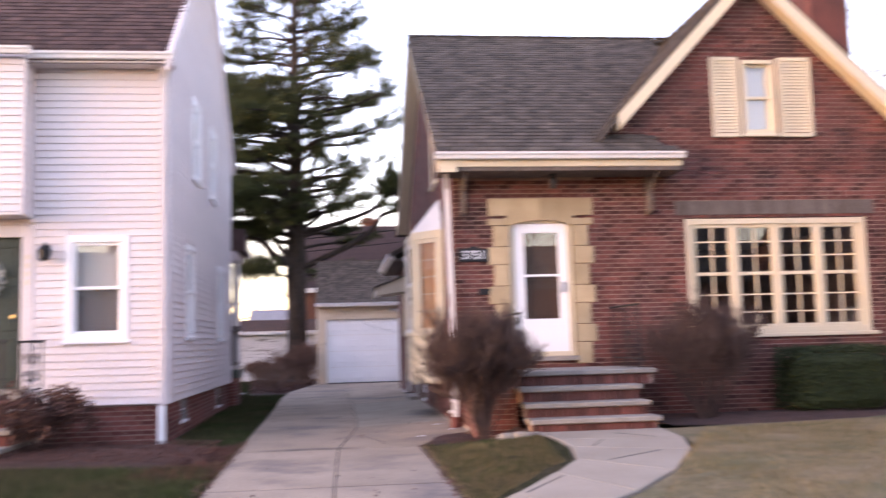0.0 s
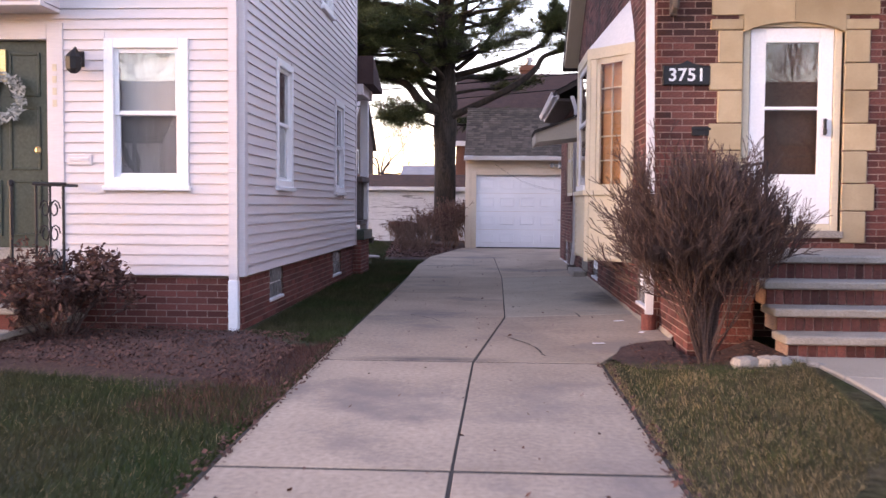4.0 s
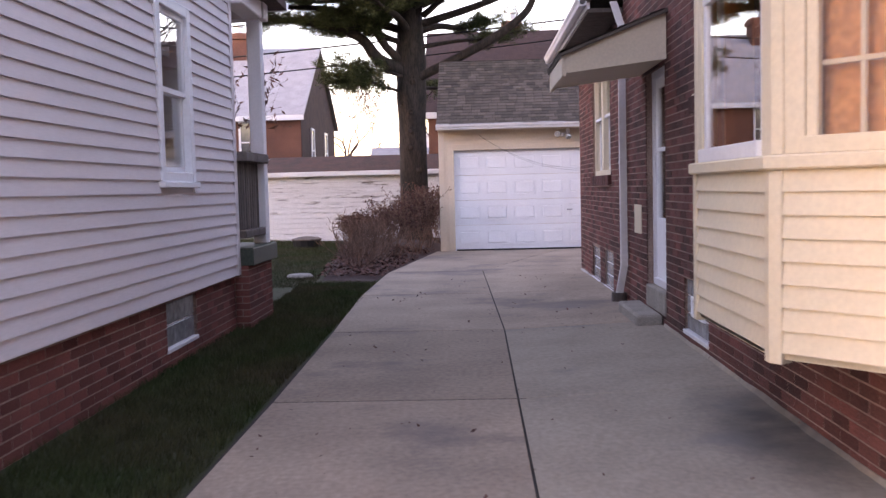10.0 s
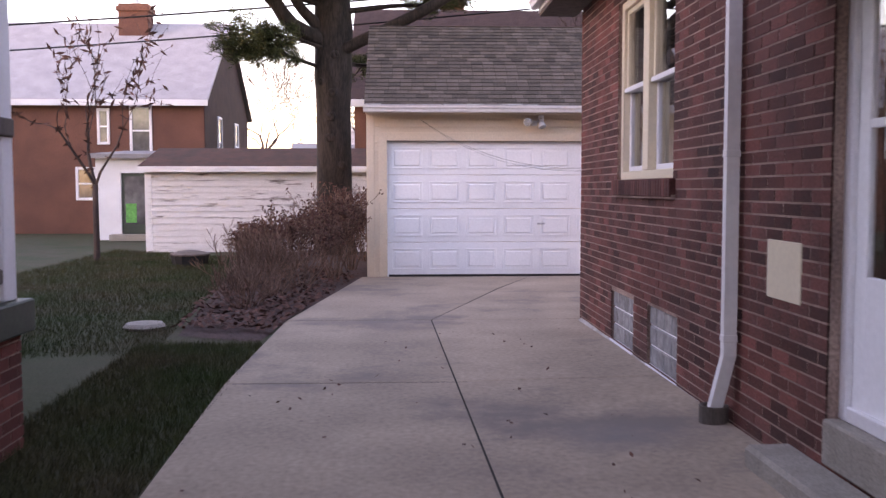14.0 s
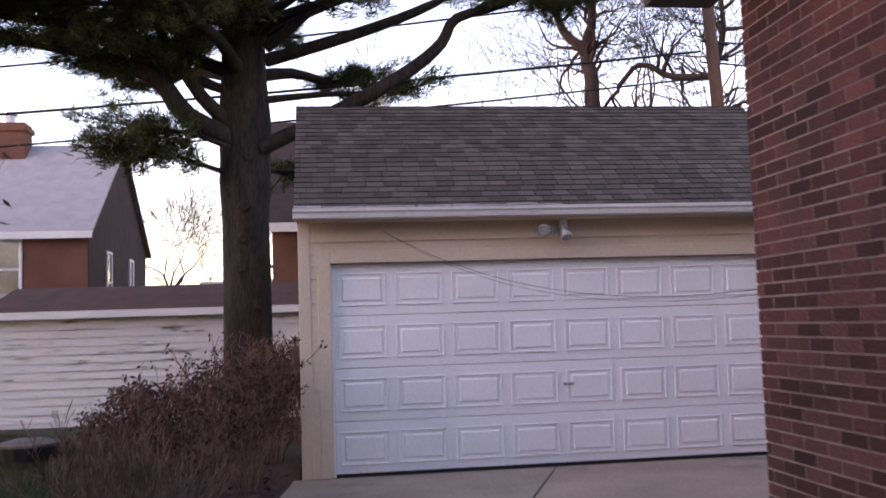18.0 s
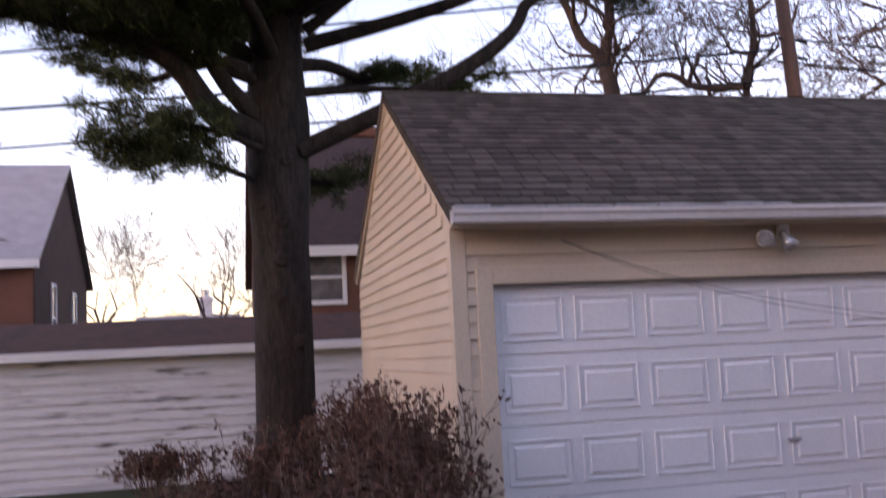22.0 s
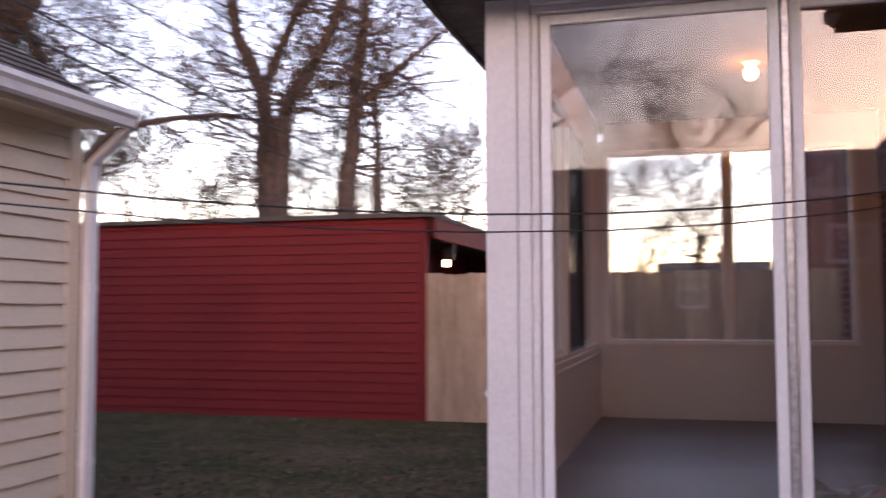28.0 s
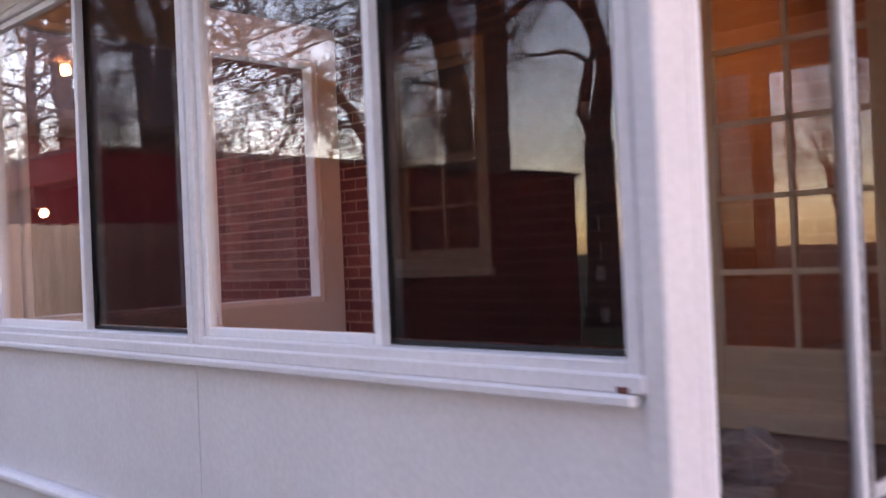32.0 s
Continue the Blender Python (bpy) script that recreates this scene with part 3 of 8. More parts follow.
def downspout(name, pts, label, material=M_GUTTER, w=0.075, d=0.055, boot=None, boot_mat=None, parent=None):
    """A square downpipe through points, with straps, and a boot at its foot."""
    dsp = thing(name, pts[-1], label, "downspout") if parent is None else parent
    g = G()
    P = [Vector(p) for p in pts]
    n = len(P)
    vs = []
    for i, p in enumerate(P):
        e = w / 2, d / 2
        for sx, sy in ((-1, -1), (1, -1), (1, 1), (-1, 1)):
            vs.append((p.x + sx * e[0], p.y + sy * e[1], p.z))
    fs = [(i * 4 + k, i * 4 + (k + 1) % 4, i * 4 + 4 + (k + 1) % 4, i * 4 + 4 + k) for i in range(n - 1) for k in range(4)]
    g.add(vs, fs + [(0, 1, 2, 3), tuple(range(4 * n - 4, 4 * n))])
    part("pipe", g, material, dsp)
    for z in (0.55, 1.6, 2.6):
        if P[-1].z + 0.2 < z < P[0].z - 0.3:
            k = max(i for i in range(n - 1) if P[i].z >= z)
            f = (P[k].z - z) / max(P[k].z - P[k + 1].z, 1e-6)
            c = P[k].lerp(P[k + 1], f)
            b = G().rbox(c.x - w / 2 - 0.004, c.y - d / 2 - 0.004, z - 0.02, c.x + w / 2 + 0.004, c.y + d / 2 + 0.004, z + 0.02, 0.003)
            part("strap", b, material, dsp)
    if boot:
        p = P[-1]
        b = G().lathe(p.x, p.y, [(boot, -0.02), (boot, p.z + 0.04), (boot * 0.8, p.z + 0.04), (boot * 0.8, p.z)], 14)
        part("boot", b, boot_mat, dsp, smooth=False)
    return dsp


def gutter(parent, p0, p1, out, material=M_GUTTER, size=0.115):
    """An eaves gutter with a rounded front, from p0 to p1; out: the way it faces."""
    o, a = Vector(out), Vector(p0)
    prof = [(0, 0), (0.0, -0.085), (0.045, -0.105), (0.09, -0.095), (0.10, -0.05), (0.118, -0.03), (0.118, 0.0), (0.105, 0.0), (0.103, -0.025), (0.085, -0.045), (0.075, -0.085), (0.012, -0.08), (0.012, 0.0)]
    n = len(prof)
    g = G()
    vs = [tuple(Vector(p) + o * d + Vector((0, 0, z))) for p in (p0, p1) for d, z in prof]
    g.add(vs, [tuple(range(n))[::-1], tuple(range(n, 2 * n))] + [(i, (i + 1) % n, n + (i + 1) % n, n + i) for i in range(n)])
    return part("gutter", g, material, parent)


# ---------------------------------------------------------------- ground, driveway, walks
def smooth_line(pts, y):
    for (x0, y0), (x1, y1) in zip(pts, pts[1:]):
        if y0 <= y <= y1:
            return x0 + (x1 - x0) * (y - y0) / (y1 - y0)
    return pts[0][0] if y < pts[0][1] else pts[-1][0]


g = G()
R = [-400, -120, -60, -40, -25, -15, -8, -4, 0, 4, 8, 12, 16, 20, 25, 32, 45, 60, 120, 400]
for y in R:
    for x in R:
        z = -0.03 - 0.18 * min(1, max(0, (y - 21) / 8)) - 0.02 * noise.noise(Vector((x * 0.3, y * 0.3, 0)))
        g.v.append((x, y, min(z, -0.03)))
nR = len(R)
g.f = [(j * nR + i, j * nR + i + 1, (j + 1) * nR + i + 1, (j + 1) * nR + i) for j in range(nR - 1) for i in range(nR - 1)]
solid("ground", g, M_GRASS, "short late-autumn lawn, green and straw mixed", "ground", kind="structure")

DRIVE_L = [(-0.27, -16.0), (-0.29, -5.0), (-0.42, 1.0), (-0.46, 8.0), (-0.62, 13.0), (-0.55, 16.1), (0.05, 20.6)]
DRIVE_J = [(0.78, -16.0), (0.82, -2.4), (0.85, 0.72), (1.14, 3.77), (1.15, 9.51), (1.0, 15.82)]
drive = thing("driveway", (1, 5, 0), "worn concrete driveway slabs with dark dirt-filled joints", "driveway", kind="structure")
g = G()
g.add([(x, y, -0.004) for x, y in [(-0.25, -16), (1.9, -16), (1.9, 0.9), (2.64, 1.3), (2.64, 15.9), (4.7, 15.9), (4.7, 17.75), (5.8, 19.2), (6.05, 20.55), (0.1, 20.55), (-0.5, 16), (-0.55, 13), (-0.4, 1)]], [tuple(range(13))])
part("joint_bed", g, M_GAP, drive)


def slab(poly, parent, material, name="slab", z=0.0, thick=0.09, inset=0.012):
    """A slab with a worn, chamfered rim."""
    c = Vector((sum(p[0] for p in poly) / len(poly), sum(p[1] for p in poly) / len(poly)))
    n = len(poly)

    def shrink(w):
        out = []
        for x, y in poly:
            d = Vector((x, y)) - c
            L = d.length
            out.append(c + d * max(0.0, 1 - w * 1.3 / L))
        return out
    o, i = shrink(inset), shrink(inset + 0.012)
    zz = list(z) if isinstance(z, (list, tuple)) else [z] * n
    vs = [(p.x, p.y, h) for p, h in zip(i, zz)] + [(p.x, p.y, h - 0.01) for p, h in zip(o, zz)] + [(p.x, p.y, h - thick) for p, h in zip(o, zz)]
    fs = [tuple(range(n))] + [(k, (k + 1) % n, n + (k + 1) % n, n + k) for k in range(n)] + [(n + k, n + (k + 1) % n, 2 * n + (k + 1) % n, 2 * n + k) for k in range(n)]
    return part(name, G().add(vs, fs), material, parent)


def lift(x, y):
    """How far the slabs climb towards the brick wall."""
    up = 0.06 * min(1.0, max(0.0, (y - 0.72) / 1.0)) * min(1.0, max(0.0, (15.8 - y) / 6.2))
    return up * min(1.0, max(0.0, (x - 1.14) / 1.45))


CUTS = [-16, -13.2, -10.3, -7.4, -4.58, -2.4, 0.72, 3.77, 6.6, 9.51, 12.6, 15.82]
for y0, y1 in zip(CUTS, CUTS[1:]):
    L = lambda y: (smooth_line(DRIVE_L, y), y)
    J = lambda y: (smooth_line(DRIVE_J, y), y)
    ins = 0.009 if y0 < 0.8 else 0.004
    slab([L(y0), J(y0), J(y1), L(y1)], drive, M_CONC, inset=ins)
    if y1 <= 0.8:
        slab([J(y0), (1.88, y0), (1.88, y1), J(y1)], drive, M_CONC)
    elif y0 < 1:
        slab([J(y0), (1.88, y0), (1.94, 0.88), (2.07, 1.16), (2.15, 1.45), (2.32, 1.63), (2.52, 1.71), (2.66, 1.74), (2.64, y1), J(y1)], drive, M_CONC, inset=ins, z=[0, 0, 0, lift(2.07, 1.16), lift(2.15, 1.45), lift(2.32, 1.63), lift(2.52, 1.71), lift(2.66, 1.74), lift(2.64, y1), 0])
    else:
        slab([J(y0), (2.592, y0), (2.592, y1), J(y1)], drive, M_CONC_NEW if y1 < 9.6 else M_CONC, inset=ins, z=[0, lift(2.59, y0), lift(2.59, y1), 0])
for y0, y1, h in ((1.78, 2.5, 0.028), (2.62, 3.75, 0.025), (3.76, 5.6, 0.022), (5.61, 7.5, 0.022), (7.51, 9.15, 0.02)):
    n = 14
    ft = G()
    for k in range(n + 1):
        y = y0 + (y1 - y0) * k / n
        w, v = -0.012 + 0.03 * noise.noise(Vector((y * 2.3, 3.1, 0))), h * (1 + 0.5 * noise.noise(Vector((y * 1.9, 7.3, 0))))
        x = 2.668 if y < 2.55 else 2.604
        u = lift(2.59, y)
        ft.v += [(x, y, u - 0.02), (x - 0.045 - w, y, u - 0.006), (x - 0.010, y, u + v), (x, y, u + v)]
    for k in range(n):
        ft.f += [(4 * k + i, 4 * k + (i + 1) % 4, 4 * k + 4 + (i + 1) % 4, 4 * k + 4 + i) for i in range(1, 3)]
    part("cement_fillet", ft, M_CONC_NEW, drive, "pale cement smeared along the wall foot")
slab([(-0.55, 15.82), (1.0, 15.82), (2.04, 18.93), (2.75, 20.74), (0.05, 20.74)], drive, M_CONC, inset=0.004)
slab([(1.0, 15.82), (2.6, 15.82), (4.7, 15.82), (4.72, 17.75), (5.8, 19.2), (6.05, 20.74), (2.75, 20.74), (2.04, 18.93)], drive, M_CONC, inset=0.004)

rng = random.Random(17)
for pts in ([(1.12, 2.23), (1.34, 1.67), (1.40, 1.45), (1.42, 1.18), (1.45, 1.05)], [(0.05, 3.9), (0.3, 3.6), (0.42, 3.3)], [(1.75, 4.4), (1.95, 4.0), (1.98, 3.6)]):
    ck = G()
    for (xa, ya), (xb, yb) in zip(pts, pts[1:]):
        for k in range(3):
            p, q = (xa + (xb - xa) * k / 3, ya + (yb - ya) * k / 3), (xa + (xb - xa) * (k + 1) / 3, ya + (yb - ya) * (k + 1) / 3)
            w = rng.uniform(0.004, 0.012)
            e = rng.uniform(-0.012, 0.012)
            ck.add([(p[0] - w, p[1], lift(*p) + 0.0015), (p[0] + w, p[1], lift(*p) + 0.0015), (q[0] + w + e, q[1], lift(*q) + 0.0015), (q[0] - w + e, q[1], lift(*q) + 0.0015)], [(0, 1, 2, 3)])
    part("crack", ck, M_GAP, drive, "thin dark crack in the concrete")
front_walk = thing("front_walk", (3.4, -2, 0), "pale curved concrete front walk in sections", "walkway", kind="structure")
WI = [(1.90, -3.95), (2.31, -3.45), (2.8, -2.69), (3.17, -2.04), (3.33, -1.2), (3.35, -0.5), (3.30, 0.24)]
WO = [(1.90, -4.97), (2.5, -4.5), (3.2, -3.85), (3.8, -3.05), (4.45, -1.8), (4.75, -0.8), (4.86, 0.24)]
WZ = [0.0, 0.05, 0.09, 0.12, 0.14, 0.15, 0.16]
for i in range(6):
    slab([WI[i], WO[i], WO[i + 1], WI[i + 1]], front_walk, M_WALK, z=[WZ[i], WZ[i], WZ[i + 1], WZ[i + 1]], inset=0.006 if i in (2, 4) else 0.001)
for i, p, q in ((4, (0.2, 0.1), (0.35, 0.9)), (3, (0.35, 0.15), (0.75, 0.9)), (5, (0.55, 0.6), (0.8, 0.1)), (1, (0.12, 0.1), (0.15, 0.95))):
    def on(w):
        m = Vector((*WI[i], WZ[i])).lerp(Vector((*WO[i], WZ[i])), w[0])
        return m.lerp(Vector((*WI[i + 1], WZ[i + 1])).lerp(Vector((*WO[i + 1], WZ[i + 1])), w[0]), w[1])
    a, b = on(p), on(q)
    e = (b - a).normalized()
    s = Vector((-e.y, e.x, 0)) * 0.007
    ck = G().add([tuple(v + Vector((0, 0, h))) for h in (-0.02, 0.002) for v in (a - s, a + s, b + s, b - s)], [(3, 2, 1, 0), (4, 5, 6, 7), (0, 1, 5, 4), (1, 2, 6, 5), (2, 3, 7, 6), (3, 0, 4, 7)])
    part("crack", ck, M_GAP, front_walk, "dark dirt-filled crack")
neighbour_walk = thing("neighbour_walk", (-4.5, -1, 0), "pale concrete front path with a curved edge", "walkway", kind="structure")
for a, b in (((-4.6, 0.75), (-3.2, 0.75)), ((-4.65, -0.4), (-3.3, -0.45)), ((-4.7, -2.0), (-3.55, -2.3)), ((-5.2, -4.5), (-3.9, -4.8))):
    if a[1] < 0.7:
        slab([last[0], last[1], b, a], neighbour_walk, M_WALK, z=-0.005)
    last = (a, b)


# ---------------------------------------------------------------- the brick house
SIDE = Face("x", 2.6, -1)
FRONT = Face("y", 2.6, -1)
BACK = Face("y", 15.78, 1)
house = thing("brick_house", (2.6, 2.6, 0), "dark red brick house with cream trim and shingled gables", "house")

RIDGE_Y, RIDGE_Z, EAVE_Y, EAVE_Z = 6.9, 7.38, 2.0, 3.98
pitch = (RIDGE_Z - EAVE_Z) / (RIDGE_Y - EAVE_Y)


def side_top(y):
    return min(EAVE_Z + (y - EAVE_Y) * pitch, RIDGE_Z - (y - RIDGE_Y) * pitch) - 0.12 if y < 11.3 else 3.3


side_open = [(3.62, 2.84, 0.22, 0.66), (7.57, 8.36, 0.15, 0.58), (9.08, 10.0, 0.30, 2.44), (7.22, 7.92, 2.02, 3.05), (12.42, 14.12, 1.48, 3.02), (12.27, 13.06, 0.03, 0.50), (13.5, 14.3, 0.03, 0.48), (4.10, 5.9, 0.72, 3.15)]
side_open = [(min(a, b), max(a, b), lo, hi) for a, b, lo, hi in side_open]
UPW = (4.6, 5.5, 4.05, 5.45)
brick_wall("side_wall", house, SIDE, 2.6, 15.78, -0.02, 3.30, side_open, gable=[(2.615, 3.30), (11.3, 3.30), (11.3, side_top(11.29)), (6.9, side_top(6.9)), (2.615, side_top(2.6))], top=side_top, zmax=7.4, near=[(9.9, 12.3, 0.62, 1.45)])
front_open = [(3.44, 4.42, 1.03, 3.12), (6.2, 9.14, 1.30, 3.10), (7.28, 7.74, 4.42, 5.58)]


def front_top(x):
    return 3.75 if x < 4.75 else min(7.03 + (x - 7.4) * 1.05, 7.03 - (x - 7.4) * 0.95) - 0.1


gp = [(4.75, 3.75), (10.4, 3.75), (10.4, front_top(10.4)), (7.4, 6.9), (4.75, front_top(4.75))]
brick_wall("front_wall", house, FRONT, 2.6, 10.4, -0.02, 3.75, front_open, gable=None, top=front_top, zmax=7.0, near=[(2.6, 3.15, 1.2, 2.9), (4.7, 5.6, 2.2, 2.9)])
g = backing(FRONT, 4.8, 10.4, 3.75, 4.2, [], -0.26, -0.007)
FRONT.prism(g, [(5.0, 4.2), (7.28, 4.2), (7.28, 6.78), (5.0, 4.38)], -0.26, -0.007)
FRONT.prism(g, [(7.74, 4.2), (10.4, 4.2), (10.3, 4.18), (7.74, 6.60)], -0.26, -0.007)
FRONT.prism(g, [(7.28, 5.58), (7.74, 5.58), (7.74, 6.60), (7.4, 6.90), (7.28, 6.78)], -0.26, -0.007)
FRONT.box(g, 7.28, 7.74, -0.26, -0.007, 4.2, 4.42)
part("gable_wall", g, M_MORTAR, house)
# back wall of the house, partly inside the porch
back_open = [(7.19, 8.02, 1.36, 2.62), (5.14, 6.02, 0.70, 2.72)]
brick_wall("back_wall", house, BACK, 2.6, 10.4, -0.02, 3.30, back_open, near=[(2.62, 3.3, 0.5, 1.6)])
g = G().box(10.1, 2.87, 0, 10.39, 15.5, 4.0)
part("far_wall", g, M_MORTAR, house)
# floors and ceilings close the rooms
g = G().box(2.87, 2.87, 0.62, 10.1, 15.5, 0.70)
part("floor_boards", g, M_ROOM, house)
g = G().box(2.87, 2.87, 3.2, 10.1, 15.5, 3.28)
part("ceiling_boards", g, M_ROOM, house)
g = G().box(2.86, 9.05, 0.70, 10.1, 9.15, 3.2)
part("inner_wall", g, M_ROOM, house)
# Partitions added to keep the room lamps' light from the other windows.
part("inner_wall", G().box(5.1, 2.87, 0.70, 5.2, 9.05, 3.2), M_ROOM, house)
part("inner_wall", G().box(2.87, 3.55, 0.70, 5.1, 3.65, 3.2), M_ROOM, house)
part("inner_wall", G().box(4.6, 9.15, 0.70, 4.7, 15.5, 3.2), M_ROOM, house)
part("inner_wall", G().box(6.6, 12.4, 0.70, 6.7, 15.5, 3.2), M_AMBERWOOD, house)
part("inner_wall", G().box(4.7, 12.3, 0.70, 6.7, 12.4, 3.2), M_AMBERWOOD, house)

# roofs
up = Vector((0, RIDGE_Y - EAVE_Y, RIDGE_Z - EAVE_Z))
LEN = up.length
up.normalize()
shingled("front_roof", house, (2.32, EAVE_Y, EAVE_Z), (1, 0, 0), tuple(up), 8.1, LEN, M_SHINGLE, cut=[(0, 0), (3.68, 0), (3.2, 1.1), (5.0, 3.9), (5.0, LEN), (0, LEN)], seed=5)
upb = Vector((0, -up.y, up.z))
shingled("rear_roof", house, (2.32, 2 * RIDGE_Y - EAVE_Y, EAVE_Z), (1, 0, 0), tuple(upb), 8.1, LEN, M_SHINGLE, row=0.4, tab=0.9)
# cross gable roof over the front window
for sx, slope, x0 in ((-1, 1.05, 4.62), (1, 0.95, 10.55)):
    run = abs(7.4 - x0)
    u2 = Vector((-sx * run, 0, slope * run))
    L2 = u2.length
    u2.normalize()
    shingled("gable_roof", house, (x0, 2.35, 7.06 - slope * run), (0, 1, 0), tuple(u2), 4.4, L2, M_SHINGLE, row=0.2, tab=0.4)
# rake boards on the front gable
for x0, z0 in ((5.15, 7.03 - 1.05 * 2.25), (10.5, 7.03 - 0.95 * 3.1)):
    g = G()
    FRONT.prism(g, [(7.4, 7.03), (x0, z0), (x0, z0 - 0.24), (7.4, 6.79)], 0.0, 0.26) if x0 < 7 else FRONT.prism(g, [(x0, z0), (7.4, 7.03), (7.4, 6.79), (x0, z0 - 0.24)], 0.0, 0.26)
    part("rake_board", g, M_CREAM, house)
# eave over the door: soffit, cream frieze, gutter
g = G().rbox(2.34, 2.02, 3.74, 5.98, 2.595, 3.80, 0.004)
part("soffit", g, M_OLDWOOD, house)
g = G().rbox(2.34, 2.0, 3.80, 5.98, 2.04, 3.95, 0.006)
part("fascia", g, M_CREAM, house)
gutter(house, (2.28, 2.0, 4.0), (6.0, 2.0, 4.0), (0, -1, 0))
for x in (2.75, 5.62):
    g = G().tube([(x, 2.56, 3.18), (x, 2.44, 3.22), (x, 2.36, 3.36), (x, 2.42, 3.50), (x, 2.3, 3.62), (x, 2.1, 3.72)], [0.03, 0.035, 0.03, 0.025, 0.03, 0.03], 6)
    g.rbox(x - 0.035, 2.53, 3.15, x + 0.035, 2.595, 3.74, 0.006)
    part("eave_bracket", g, M_OLDWOOD, house)
# side gable rake
g = G()
SIDE.prism(g, [(1.98, 3.9), (6.9, 7.32), (6.9, 7.12), (1.98, 3.72)], 0.0, 0.26)
SIDE.prism(g, [(6.9, 7.32), (11.5, 4.12), (11.5, 3.94), (6.9, 7.12)], 0.0, 0.26)
part("side_rake", g, M_CREAM, house)
double_hung(house, Face("x", 2.605, -1), *UPW, M_CREAM, 0.08, 0.03, shade=M_CURTAIN)
# chimney
ch = G().box(10.38, 6.0, 0.0, 11.15, 6.8, 9.2)
ch.rbox(10.33, 5.95, 9.2, 11.2, 6.85, 9.35, 0.01)
part("chimney", ch, M_BRICK, house, "square red brick chimney")

# stone door surround, block by block
sur = part("door_surround", FRONT.box(G(), 3.40, 4.46, -0.2, 0.004, 3.12, 3.16), M_STONE, house, "sandstone door surround of toothed blocks")
z = 0.92
k = 0
while z < 3.12:
    h = 0.27 if k % 2 else 0.32
    h = min(h, 3.12 - z)
    w = 0.32 if k % 2 else 0.24
    for a, b in ((3.44 - w, 3.44), (4.42, 4.42 + w)):
        g = FRONT.box(G(), a, b, -0.12, 0.025, z + 0.004, z + h - 0.004, 0.008)
        part("stone_block", g, M_STONE, sur)
    z += h
    k += 1
arch = [(3.44 + 0.98 * k / 12, 2.99 + 0.10 * math.sin(math.pi * k / 12) ** 0.7) for k in range(13)]
for pts in ([(3.13, 3.42), (3.13, 3.16)] + [(3.44, 3.16)] + arch[:7] + [(3.928, 3.42)], [(3.932, 3.42)] + arch[6:] + [(4.42, 3.16), (4.74, 3.16), (4.74, 3.42)]):
    g = G()
    FRONT.prism(g, [(max(u, 3.932) if pts[0][0] > 3.5 else min(u, 3.928), z) for u, z in pts], -0.05, 0.03)
    part("stone_lintel", g, M_STONE, sur)
part("wall_foot", G().prism([(2.562, 0.0), (2.60, 0.0), (2.60, 0.035)], 1, 2.62, 9.2), mat("pale_mortar_fillet", (0.50, 0.46, 0.42), (0.30, 0.26, 0.23), 0.95, 4, 60, 0.4), house, "crumbling pale mortar along the wall foot")
part("wall_foot", G().prism([(2.565, 0.0), (2.60, 0.0), (2.60, 0.03)], 1, 10.4, 15.7), MATS["pale_mortar_fillet"], house, "crumbling pale mortar along the wall foot")
# front door with a storm door
DF = Face("y", 2.66, -1)
door = part("front_door", ring(G(), DF, 3.45, 4.41, 1.04, 3.12, 0.07, -0.06, 0.03, 0.006), M_CREAM, house, "white storm door with two glass panes")
g = G()
DF.box(g, 3.53, 3.68, -0.03, 0.01, 1.06, 3.04, 0.005)
DF.box(g, 4.20, 4.335, -0.03, 0.01, 1.06, 3.04, 0.005)
DF.box(g, 3.68, 4.20, -0.03, 0.01, 2.90, 3.04, 0.005)
DF.box(g, 3.68, 4.20, -0.03, 0.01, 2.235, 2.27, 0.005)
DF.box(g, 3.68, 4.20, -0.03, 0.01, 1.06, 1.60, 0.005)
leaf = part("storm_leaf", g, M_WHITE, door)
pane("upper_pane", DF, 3.68, 4.20, 2.27, 2.90, -0.008, door)
pane("lower_pane", DF, 3.68, 4.20, 1.60, 2.235, -0.008, door)
g = G()
DF.box(g, 4.25, 4.275, 0.01, 0.05, 1.99, 2.15, 0.005)
DF.box(g, 4.255, 4.27, 0.01, 0.075, 2.0, 2.04, 0.004)
part("handle", g, M_IRON, door, "black lever handle")
g = DF.box(G(), 3.55, 4.32, -0.16, -0.12, 1.05, 3.05, 0.004)
part("inner_door", g, M_INNERDOOR, door, "dark wooden door behind the glass")
g = FRONT.box(G(), 3.42, 4.44, -0.1, 0.05, 0.97, 1.04, 0.008)
part("threshold", g, M_STEP, door)

